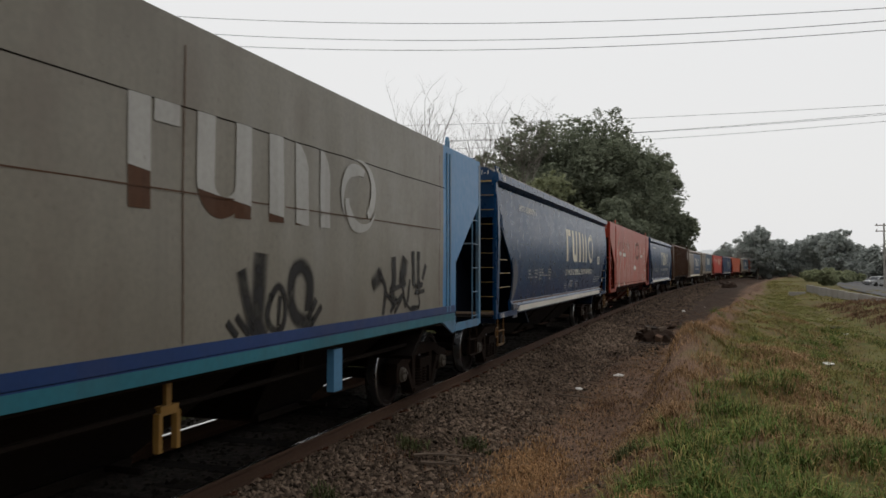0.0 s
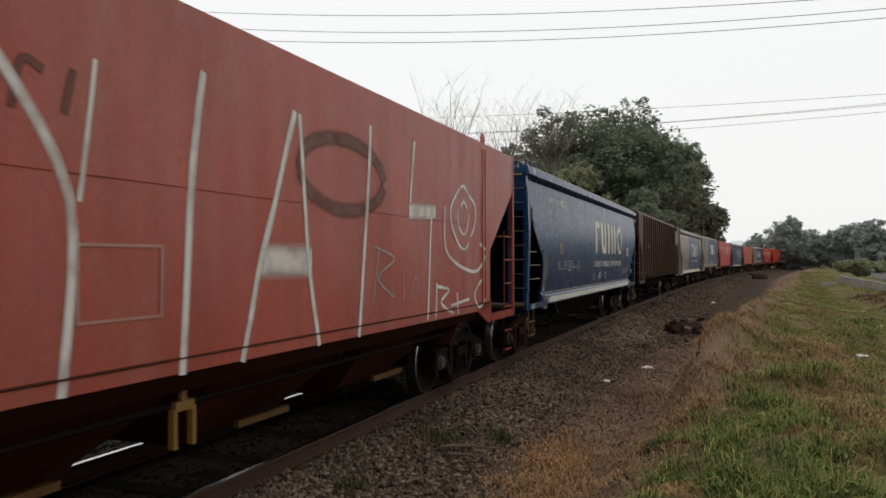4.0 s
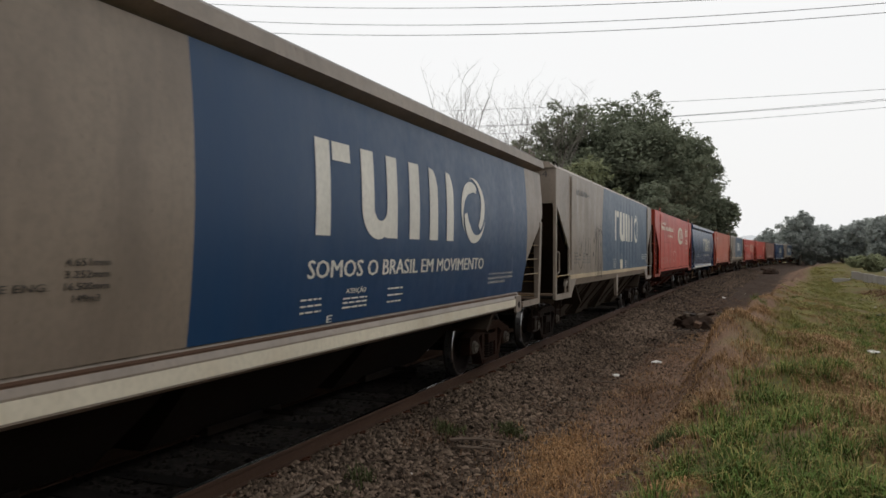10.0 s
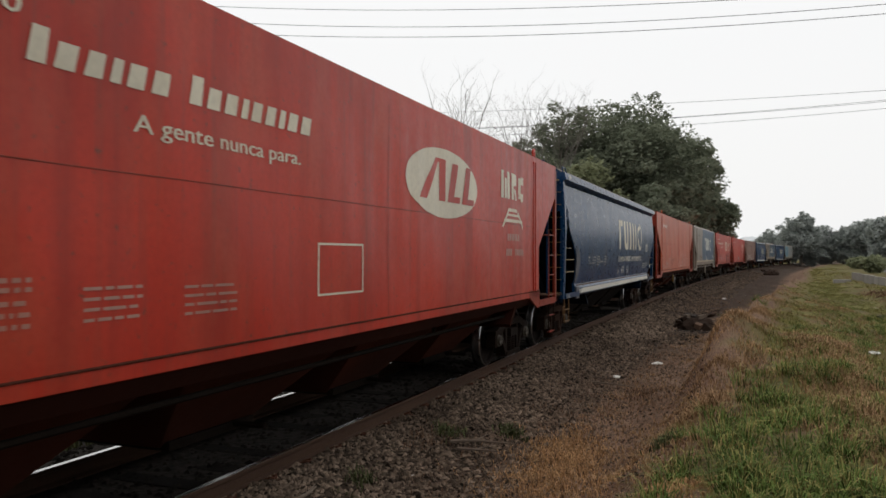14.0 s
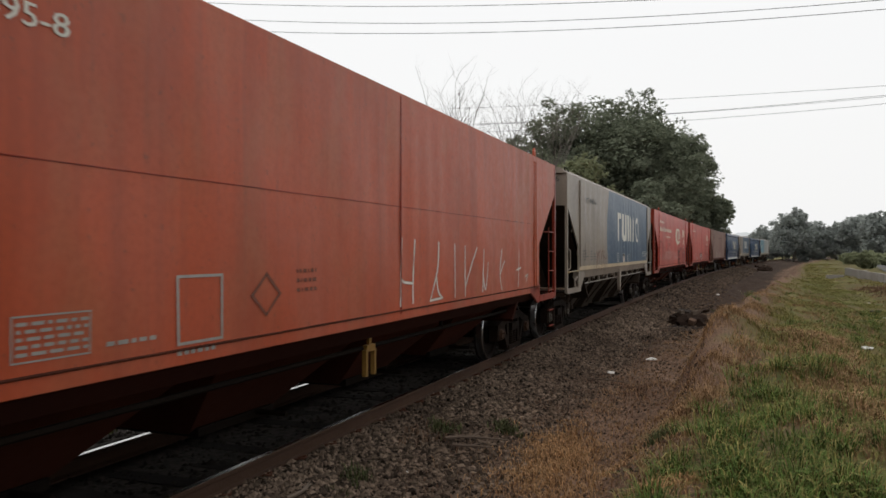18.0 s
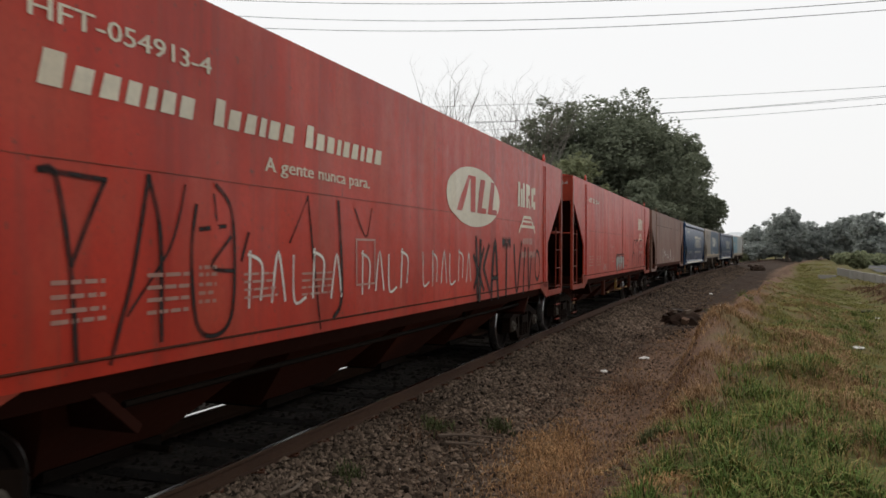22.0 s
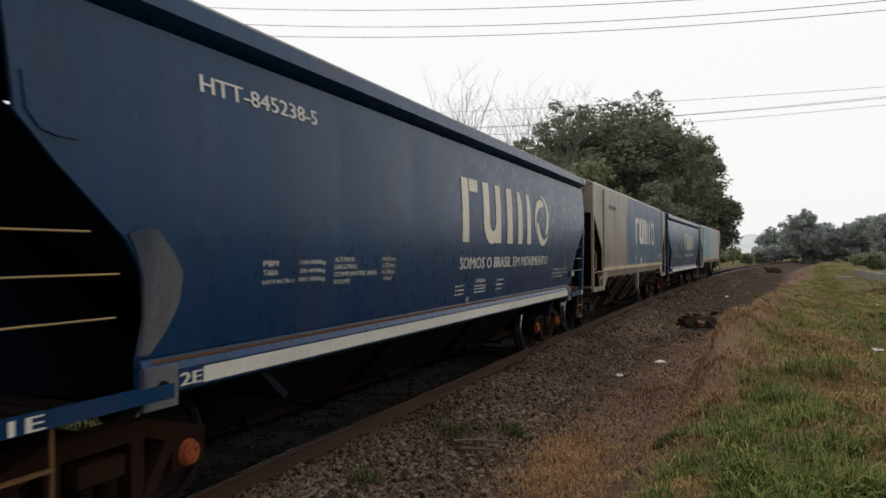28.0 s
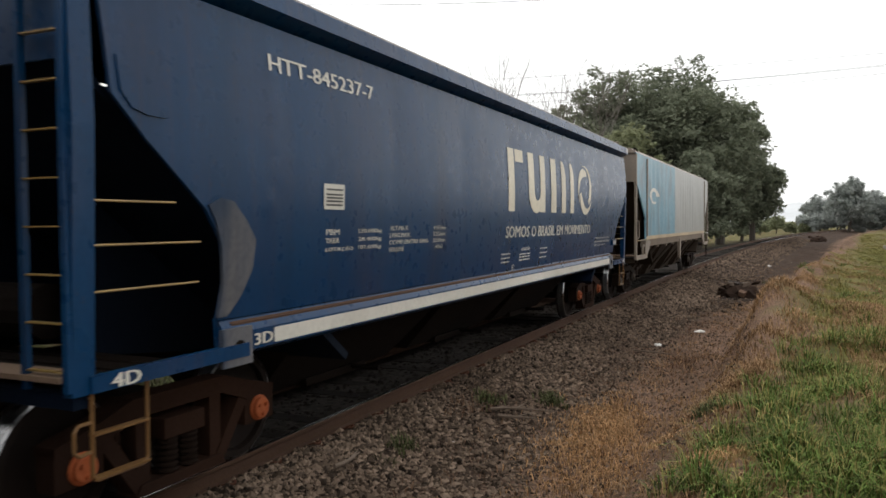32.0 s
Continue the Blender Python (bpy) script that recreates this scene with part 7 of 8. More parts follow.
def tree(x, y, height, radius, leaf, label, seed, n=7000, size=0.36, low=0.3, squash=1.0, nl=34, category="tree", name="tree"):
    rs = np.random.RandomState(seed)
    z0 = float(ground_z(x, y)) - 0.1
    t = new(name)
    t.location = (x, y, z0)
    tagged(t, label, category)
    lobes = []
    mid, half = height * (1 + low) / 2, height * (1 - low) / 2
    while len(lobes) < nl:
        d = rs.normal(size=3)
        d /= np.linalg.norm(d)
        r = radius * rs.uniform(0.20, 0.36)
        k = rs.uniform(0.45, 0.92) if len(lobes) % 3 else rs.uniform(0.1, 0.6)
        c = np.array([d[0] * (radius - r) * k, d[1] * (radius - r) * k * squash, mid + d[2] * (half - r * 0.8) * min(1, k + 0.1)])
        lobes.append((tuple(c), r))
    bm = bmesh.new()
    limbs(bm, rs, (0, 0, 0), height, lobes)
    me = bpy.data.meshes.new("trunk")
    bm.to_mesh(me)
    bm.free()
    me.materials.append(M["bark"])
    tr = new("trunk", me)
    tr.parent = t
    # small sprigs round the large lobes break up the outline
    for c, r in lobes[:]:
        for _ in range(6):
            d = rs.normal(size=3) + np.array([0, 0, 0.25])
            d /= np.linalg.norm(d)
            lobes.append((tuple(np.array(c) + d * r * np.array([1, 1, 0.8]) * rs.uniform(0.85, 1.22)), r * rs.uniform(0.14, 0.34)))
    v, f = leaf_cloud(rs, lobes, n, size)
    cr = new("crown", raw_mesh("crown", v, f, leaf))
    cr.parent = t
    return t


def polar(az, dist):
    return EYE[0] + dist * math.sin(radians(az)), EYE[1] + dist * math.cos(radians(az))


BIG = "large dark green leafy tree beside the railway"
tree(*polar(-6.9, 84), 20.2, 9.4, "leaf_dark", BIG, 11, n=70000, size=0.21, low=0.12, nl=90)
tree(*polar(-4.0, 90), 18.8, 6.6, "leaf_dark", BIG, 12, n=42000, size=0.21, low=0.08, nl=64)
tree(*polar(-1.9, 96), 12.4, 4.6, "leaf_dark", BIG, 18, n=22000, size=0.22, low=0.05, nl=44)
tree(*polar(-11.3, 82), 18.0, 7.8, "leaf_dark", BIG, 13, n=46000, size=0.21, low=0.10, nl=66)
tree(*polar(-14.8, 78), 14.8, 5.8, "leaf_mid", "dull green tree at the edge of the grove", 19, n=26000, size=0.21, low=0.08, nl=50)
tree(*polar(-10.2, 58), 10.5, 4.9, "leaf_olive", "lighter green tree in front of the dark grove", 14, n=20000, size=0.19, low=0.08, nl=44)
tree(*polar(-17.4, 70), 10.4, 5.5, "leaf_mid", "dull green tree at the edge of the grove", 15, n=17000, size=0.22, low=0.05)
tree(*polar(-5.4, 72), 9.6, 4.6, "leaf_dark", "low dark tree below the grove", 16, n=16000, size=0.22, low=0.03)
tree(*polar(-2.6, 106), 8.0, 3.4, "leaf_dark", "low dark tree below the grove", 17, n=9000, size=0.28, low=0.02)
for i, (az, d, h, r) in enumerate(((-1.4, 150, 3.4, 2.2), (-0.4, 165, 4.2, 2.6), (0.5, 170, 2.6, 2.2), (1.3, 185, 2.2, 2.0))):
    tree(*polar(az, d), h, r, "leaf_light", "pale green bush beside the distant track", 70 + i, n=2500, size=0.3, low=0.02, nl=18, category="bush", name="bush")
tree(*polar(8.2, 100), 1.9, 1.9, "leaf_olive", "pale green bush in front of the far trees", 75, n=3500, size=0.22, low=0.02, nl=18, category="bush", name="bush")
# Far trees and undergrowth wear the haze in their pale leaf colour.
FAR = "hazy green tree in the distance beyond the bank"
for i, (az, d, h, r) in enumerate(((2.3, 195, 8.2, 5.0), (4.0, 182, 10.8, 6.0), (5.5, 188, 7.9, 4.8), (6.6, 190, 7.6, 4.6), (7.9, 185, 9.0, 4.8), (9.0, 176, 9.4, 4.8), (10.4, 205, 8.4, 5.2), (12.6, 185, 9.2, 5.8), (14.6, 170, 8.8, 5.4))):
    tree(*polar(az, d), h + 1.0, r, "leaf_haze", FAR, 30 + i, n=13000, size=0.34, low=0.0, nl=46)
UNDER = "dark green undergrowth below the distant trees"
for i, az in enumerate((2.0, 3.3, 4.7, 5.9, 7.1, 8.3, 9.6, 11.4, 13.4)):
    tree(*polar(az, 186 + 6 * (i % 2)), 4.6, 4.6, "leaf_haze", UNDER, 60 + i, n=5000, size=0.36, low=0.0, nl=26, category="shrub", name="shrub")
for i, (az, d) in enumerate(((7.6, 128), (8.4, 140), (9.0, 126), (9.5, 150), (10.0, 170))):
    tree(*polar(az, d), 1.9 + 0.4 * (i % 2), 2.3, "leaf_light", "pale green shrub between the wall and the road", 85 + i, n=3500, size=0.26, low=0.0, nl=22, category="shrub", name="shrub")


def bare_tree(az, d, height, width, seed, name="bare_tree"):
    """Many long thin limbs that fan out from low down, bend upwards and fork into fine twigs."""
    rs = np.random.RandomState(seed)
    x, y = polar(az, d)
    t = new(name)
    t.location = (x, y, float(ground_z(x, y)) - 0.1)
    tagged(t, "leafless tree with thin pale upright twigs", "tree")
    bm = bmesh.new()

    def twig(p, d, ln, r, depth):
        n = 5
        for i in range(n):
            d = (d + Vector((rs.normal() * 0.20, rs.normal() * 0.20, 0.02))).normalized()
            q = p + d * ln / n
            rod(bm, p, q, r, 4, r * 0.85)
            p, r = q, r * 0.85
            if depth and i:
                side = Vector((rs.normal(), rs.normal(), 0.2)).normalized()
                twig(p, (d + side * rs.uniform(0.65, 1.05)).normalized(), ln * rs.uniform(0.28, 0.46), r * 0.78, depth - 1)
    fork = height * 0.58
    rod(bm, (0, 0, 0), (0, 0, fork), 0.16, 7, 0.10)
    for k in range(16):
        a = 2.4 * k
        lean = math.tan(math.atan2(width, height - fork) * (0.25 + 0.75 * (k + 0.5) / 16) ** 0.7)
        twig(Vector((0, 0, fork * rs.uniform(0.85, 1.0))), Vector((math.cos(a) * lean, math.sin(a) * lean, 1)).normalized(), (height - fork * 0.93) * rs.uniform(0.7, 1.0), 0.032, 2)
    me = bpy.data.meshes.new("bare_crown")
    bm.to_mesh(me)
    bm.free()
    me.materials.append(M["bare_twigs"])
    b = new("bare_crown", me)
    b.parent = t


for az, d, h, wd, seed in ((-19.8, 52, 14.0, 1.9, 51), (-16.6, 62, 11.8, 2.4, 52), (-14.9, 64, 14.9, 2.0, 53), (-12.2, 66, 15.6, 2.0, 55)):
    bare_tree(az, d, h, wd, seed)


# unseen trees added behind the eye close the place and dim the wagons
for i, (az, d, h) in enumerate(((54, 20, 7.6), (70, 18, 7.0), (88, 17, 6.4), (106, 17, 7.0), (124, 18, 6.8), (142, 19, 7.2), (160, 21, 7.0), (178, 24, 7.5))):
    tree(*polar(az, d), h, 4.4, "leaf_dark", "dense leafy tree of the woods behind the trackside", 240 + i, n=9000, size=0.34, low=0.0, nl=40)


# ------------------------------------------------------------------ far hill
def build_hill():
    verts, faces, n = [], [], 60
    for i in range(n + 1):
        az = -12 + 34 * i / n
        for dist, k in ((1500, 0.0), (1750, 0.8), (2100, 1.0), (2600, 0.0)):
            x, y = polar(az, dist)
            top = 40 * math.exp(-((az - 0.8) / 3.4) ** 2) + 26 * math.exp(-((az - 9) / 6) ** 2) + 5 * math.sin(az * 2.1)
            verts.append((x, y, max(0.2, top * k) + 0.3))
    for i in range(n):
        for j in range(3):
            a = i * 4 + j
            faces.append((a, a + 1, a + 5, a + 4))
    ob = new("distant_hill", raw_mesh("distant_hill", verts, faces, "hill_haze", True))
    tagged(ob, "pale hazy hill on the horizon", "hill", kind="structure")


build_hill()


# ------------------------------------------------------------------ power lines
def wire(name, pts, r, label):
    cu = bpy.data.curves.new(name, "CURVE")
    cu.dimensions, cu.bevel_depth, cu.bevel_resolution = "3D", r, 1
    sp = cu.splines.new("POLY")
    n = 40
    sp.points.add(n)
    a, b, sag = Vector(pts[0]), Vector(pts[1]), pts[2]
    for i in range(n + 1):
        k = i / n
        p = a.lerp(b, k) - Vector((0, 0, 4 * sag * k * (1 - k)))
        sp.points[i].co = (*p, 1)
    cu.materials.append(M["wire"])
    ob = new(name, cu)
    tagged(ob, label, "power line", "overhead wires")


for z0, z1, sag in ((17.16, 12.63, 1.06), (16.36, 12.28, 1.31), (15.64, 11.91, 1.24)):
    wire("overhead_wire", ((-30, 36, z0), (20, 36, z1), sag), 0.014, "thin dark overhead wire crossing the sky")
for z0, z1, sag in ((28.2, 26.7, 0.95), (24.9, 26.7, 1.56), (25.3, 26.4, 1.7), (23.6, 25.5, 1.6)):
    wire("overhead_wire", ((-60, 130, z0), (60, 130, z1), sag), 0.03, "thin dark overhead wire behind the trees")


# ------------------------------------------------------------------ ballast stones
def scatter_stones(name, mat, n, lat_of, s_of, size_of, label, seed, sink=0.3):
    rs = np.random.RandomState(seed)
    base = np.array([(1, 0, 0), (-1, 0, 0), (0, 1, 0), (0, -1, 0), (0, 0, 1), (0, 0, -1)], float)
    tri = np.array([(0, 2, 4), (2, 1, 4), (1, 3, 4), (3, 0, 4), (2, 0, 5), (1, 2, 5), (3, 1, 5), (0, 3, 5)])
    s, lat, size = s_of(rs, n), lat_of(rs, n), size_of(rs, n)
    th = s / R
    P = np.stack([R - (R - lat) * np.cos(th), (R - lat) * np.sin(th), np.zeros(n)], 1)
    P[:, 2] = ground_z(P[:, 0], P[:, 1]) + size * sink
    V = base[None] * (1 + rs.uniform(-0.35, 0.35, (n, 6, 3))) * (size[:, None] * rs.uniform(0.55, 1.35, (n, 3)) * np.array([1.1, 1.1, 0.75]))[:, None, :] + base[None] * 0
    ang = rs.uniform(0, 6.28, n)
    c, q = np.cos(ang), np.sin(ang)
    X = V[..., 0] * c[:, None] - V[..., 1] * q[:, None]
    Y = V[..., 0] * q[:, None] + V[..., 1] * c[:, None]
    V = np.stack([X, Y, V[..., 2]], -1) + P[:, None, :]
    F = tri[None] + (np.arange(n) * 6)[:, None, None]
    ob = new(name, raw_mesh(name, V.reshape(-1, 3).tolist(), F.reshape(-1, 3).tolist(), mat))
    tagged(ob, label, "gravel", kind="stuff")


def near_s(a, b, p=1.7):
    return lambda rs, n: a + (b - a) * rs.uniform(0, 1, n) ** p


scatter_stones("ballast_gravel", "ballast", 60000, lambda rs, n: 0.93 + 2.0 * rs.beta(1.1, 1.5, n), near_s(3.0, 30), lambda rs, n: 0.008 + 0.040 * rs.beta(1.1, 3.0, n), "dark grey-brown crushed ballast stones beside the rail", 1)
scatter_stones("near_ballast_gravel", "ballast", 12000, lambda rs, n: 0.93 + 1.9 * rs.beta(1.1, 1.5, n), lambda rs, n: rs.uniform(-9, 3.2, n), lambda rs, n: 0.011 + 0.034 * rs.beta(1.3, 2.6, n), "dark grey-brown crushed ballast stones beside the rail", 6)
scatter_stones("far_ballast_gravel", "ballast", 12000, lambda rs, n: 0.93 + 2.9 * rs.beta(1.1, 1.5, n), near_s(22, 110, 1.5), lambda rs, n: rs.uniform(0.025, 0.055, n), "dark grey-brown crushed ballast stones farther along", 2)
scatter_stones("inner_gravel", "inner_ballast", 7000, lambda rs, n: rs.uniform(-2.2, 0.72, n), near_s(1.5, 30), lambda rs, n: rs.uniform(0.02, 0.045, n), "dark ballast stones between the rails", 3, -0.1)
scatter_stones("loose_gravel", "ballast", 5000, lambda rs, n: 2.3 + 2.0 * rs.beta(1, 2.2, n), near_s(4, 40), lambda rs, n: rs.uniform(0.008, 0.024, n), "small loose stones on bare earth", 4)
scatter_stones("earth_clods", "clod", 4500, lambda rs, n: rs.uniform(2.4, 4.6, n), near_s(4, 45), lambda rs, n: rs.uniform(0.01, 0.03, n), "crumbs of dry brown earth", 5, 0.0)


# ------------------------------------------------------------------ grass
def blades(name, mat, centres, count, length, label, seed, spread=0.10, width=0.006, lean=0.5, fan=False):
    rs = np.random.RandomState(seed)
    C = np.repeat(centres, count, axis=0)
    n = len(C)
    off = rs.normal(size=(n, 2)) * spread
    C = C + np.concatenate([off, np.zeros((n, 1))], 1)
    C[:, 2] = ground_z(C[:, 0], C[:, 1]) - 0.01
    ln = length * rs.uniform(0.45, 1.25, n)
    a = np.arctan2(off[:, 1], off[:, 0]) + rs.normal(0, 0.5, n) if fan else rs.uniform(0, 6.28, n)
    d = np.stack([np.cos(a), np.sin(a), np.zeros(n)], 1)
    side = np.stack([-np.sin(a), np.cos(a), np.zeros(n)], 1)
    k = (lean * rs.uniform(0.2, 1.3, n))[:, None]
    up = np.array([0, 0, 1.0])
    L = ln[:, None]
    wv = (width * rs.uniform(0.7, 1.4, n))[:, None]
    mid = C + (up * 0.62 + d * k * 0.35) * L
    tip = C + (up * (0.95 - 0.35 * k) + d * k) * L
    V = np.stack([C - side * wv, C + side * wv, mid + side * wv * 0.8, tip, mid - side * wv * 0.8], 1)
    F = np.concatenate([(np.array([0, 1, 2, 4])[None] + (np.arange(n) * 5)[:, None])], 0).tolist() + (np.array([4, 2, 3])[None] + (np.arange(n) * 5)[:, None]).tolist()
    ob = new(name, raw_mesh(name, V.reshape(-1, 3).tolist(), F, mat))
    tagged(ob, label, "grass", kind="stuff")


def tufts(n, lat0, lat1, s0, s1, seed, p=1.6, patch=None, cut=0.0):
    rs = np.random.RandomState(seed)
    s = s0 + (s1 - s0) * rs.uniform(0, 1, n) ** p
    lat = rs.uniform(lat0, lat1, n)
    lat = lat + np.where(lat < 9.5, 0.056 * np.clip(s - 13.5, 0, 56) * np.clip((9.5 - lat) / 4, 0, 1), 0)
    th = s / R
    x, y = R - (R - lat) * np.cos(th), (R - lat) * np.sin(th)
    if patch:
        keep = wobble(x, y, *patch) + rs.normal(0, 0.35, n) > cut
        x, y = x[keep], y[keep]
    return np.stack([x, y, np.zeros(len(x))], 1)


def in_ellipse(n, x, y, rx, ry, seed):
    rs = np.random.RandomState(seed)
    return np.stack([x + rx * 0.62 * rs.normal(size=n), y + ry * 0.62 * rs.normal(size=n), np.zeros(n)], 1)


def patch_of(rows, seed):
    """Tuft centres for patches given as (x, y, half width, half length, number)."""
    return np.concatenate([in_ellipse(n, x, y, rx, ry, seed + i) for i, (x, y, rx, ry, n) in enumerate(rows)])


GREEN = ((5.39, 9.8, 0.34, 0.7, 16), (4.86, 7.0, 0.26, 0.45, 9), (4.66, 8.1, 0.20, 0.35, 4), (5.08, 8.3, 0.30, 0.5, 9), (5.45, 8.15, 0.34, 0.6, 11), (6.0, 10.7, 0.25, 0.8, 6), (5.06, 6.05, 0.34, 0.40, 16), (5.6, 6.9, 0.42, 0.5, 19), (5.9, 6.1, 0.42, 0.45, 26), (5.35, 5.6, 0.40, 0.35, 16), (6.4, 7.4, 0.35, 0.6, 12), (6.45, 11.5, 0.3, 1.0, 9), (5.97, 8.6, 0.26, 0.5, 6), (4.62, 6.2, 0.09, 0.14, 3),
         (6.46, 19.6, 0.35, 0.9, 7), (5.64, 25.6, 0.24, 1.2, 4), (6.62, 10.2, 0.22, 0.6, 4), (7.78, 16.9, 0.2, 1.2, 5), (5.0, 5.1, 0.6, 0.4, 16), (7.6, 19, 0.4, 2.0, 11), (8.6, 24, 0.5, 2.4, 12))
blades("green_grass", "grass_green", patch_of(GREEN, 300), 44, 0.20, "arching green grass tussocks on the bank", 1, 0.060, 0.0040, 1.35, True)
blades("dry_blades", "grass_olive", patch_of(GREEN, 300), 10, 0.26, "yellowed blades among the green tussocks", 21, 0.055, 0.004, 1.1, True)
blades("bank_face_straw", "grass_straw", tufts(2200, 4.35, 5.3, 8.5, 22, 48, 1.0, (3.0, 49), 0.35), 9, 0.12, "dry straw grass on the steep face of the bank", 22, 0.10, 0.005, 1.1)
blades("bank_face_olive", "grass_olive", tufts(2200, 5.3, 6.6, 7.5, 26, 50, 1.0, (2.2, 51), 0.25), 9, 0.14, "olive grass on the brow of the bank", 23, 0.11, 0.005, 1.0)
blades("green_grass_patches", "grass_green", tufts(3600, 5.3, 10.0, 5, 34, 2, 1.3, (2.4, 22), 0.85), 14, 0.11, "patches of green grass along the bank", 2, 0.09, 0.007, 0.9)
blades("olive_grass", "grass_olive", tufts(11000, 5.0, 10.5, 4.5, 60, 3, 1.5, (2.2, 23), 0.45), 9, 0.10, "yellowish olive grass on the bank", 3, 0.13, 0.006, 0.8)
blades("bank_grass_behind", "grass_olive", tufts(3500, 4.3, 11, -9, 5, 43, 1.0, (2.7, 23), 0.0), 9, 0.10, "yellowish olive grass around the standpoint", 14, 0.13, 0.006, 0.8)
blades("lane_grass", "grass_lane", tufts(8000, 6.5, 9.6, 12, 60, 41, 1.2, (1.6, 42), -0.2), 9, 0.075, "short yellowish green grass in the hollow behind the bank", 12, 0.16, 0.008, 0.9)
blades("far_olive_grass", "grass_olive", tufts(4000, 6.6, 12, 40, 130, 4, 1.2, (0.5, 24), 0.1), 6, 0.12, "yellowish grass farther along the bank", 4, 0.4, 0.02, 0.8)
blades("straw_grass", "grass_straw", np.concatenate([tufts(7000, 4.3, 8.0, 4.4, 36, 7, 1.5, (3.0, 25), 0.3)]), 10, 0.105, "dry straw-coloured grass at the foot of the bank", 5, 0.10, 0.005, 0.7)
blades("strip_straw", "grass_straw", tufts(1900, 5.75, 6.75, 6.0, 17, 71, 1.1, (1.5, 72), -0.1), 9, 0.12, "dry brown grass in a strip along the bank", 25, 0.10, 0.005, 1.1)
blades("pale_straw", "grass_pale", np.concatenate([in_ellipse(480, 3.08, 9.0, 0.42, 1.3, 5), in_ellipse(150, 3.4, 7.6, 0.45, 1.0, 6), in_ellipse(60, 4.6, 5.9, 0.25, 0.35, 19)]), 10, 0.085, "patch of pale dry grass beside the ballast", 13, 0.10, 0.005, 0.8)
blades("thin_straw", "grass_straw", tufts(2600, 2.9, 4.5, 4.6, 24, 44, 1.4, (2.6, 45), 0.05), 6, 0.085, "sparse dry grass on the bare slope", 15, 0.10, 0.0045, 0.9)
scatter_stones("slope_gravel", "ballast", 3500, lambda rs, n: rs.uniform(2.6, 4.6, n), near_s(4.5, 22), lambda rs, n: rs.uniform(0.008, 0.028, n), "stones and crumbs on the bare slope", 7)
blades("lip_straw", "grass_straw", tufts(1100, 4.0, 5.2, 8, 24, 8, 1.0, (2.5, 28), 0.5), 9, 0.11, "long dry grass hanging over the lip of the bank", 6, 0.1, 0.005, 1.2)
blades("mound_brush", "brush_brown", tufts(1500, 10.2, 12.6, 17, 46, 9, 1.0, (1.2, 26), 0.0), 9, 0.20, "reddish brown dry brush on the far mound", 7, 0.2, 0.010, 0.8)
blades("weeds", "weed_dull", patch_of(((2.30, 9.7, 0.12, 0.2, 26), (1.75, 8.8, 0.1, 0.2, 18), (1.72, 6.6, 0.14, 0.25, 14), (4.35, 8.2, 0.10, 0.2, 26), (4.6, 33, 0.5, 0.8, 14)), 330), 9, 0.14, "small green weeds in the gravel", 8, 0.05, 0.006, 0.9)
blades("far_side_weeds", "weed_dull", tufts(2600, -6.5, -2.3, -6, 34, 60, 1.0), 9, 0.30, "rank weeds on the far side of the track", 24, 0.14, 0.010, 0.9)
blades("brown_weeds", "brush_brown", np.concatenate([in_ellipse(30, 1.72, 8.4, 0.16, 0.5, 15), in_ellipse(60, 3.5, 13.6, 0.3, 0.7, 18), tufts(420, 2.0, 3.6, 4.5, 40, 16, 1.6)]), 7, 0.10, "withered brown weeds on the gravel", 9, 0.06, 0.005, 0.8)


# ------------------------------------------------------------------ litter, debris and branches
def crumple(name, x, y, size, mat, label, seed, flat=0.35):
    rs = np.random.RandomState(seed)
    bm = bmesh.new()
    bmesh.ops.create_icosphere(bm, subdivisions=2, radius=size)
    for v in bm.verts:
        v.co *= 1 + rs.uniform(-0.4, 0.35)
        v.co.z *= flat
        v.co.x *= 1.4
    me = bpy.data.meshes.new(name)
    bm.to_mesh(me)
    bm.free()
    me.materials.append(M[mat])
    ob = new(name, me)
    ob.location = (x, y, float(ground_z(x, y)) + size * flat * 0.6)
    ob.rotation_euler = (0, 0, rs.uniform(0, 3))
    tagged(ob, label, "litter", "scraps of litter on the ground")


for i, (x, y, sz) in enumerate(((2.86, 15.4, 0.075), (3.35, 18.0, 0.085), (4.9, 34.4, 0.10), (7.27, 15.3, 0.07), (9.2, 25, 0.09), (5.6, 50, 0.14), (7.9, 27.5, 0.06), (1.95, 7.2, 0.032), (9.5, 27.3, 0.08), (4.4, 45, 0.1), (9.9, 33, 0.1))):
    crumple("litter_scrap", x, y, sz, "litter_white", "crumpled white scrap of litter on the ground", 200 + i)
crumple("plastic_bag", 9.3, 27.0, 0.16, "char", "black plastic bag lying in the grass", 231)


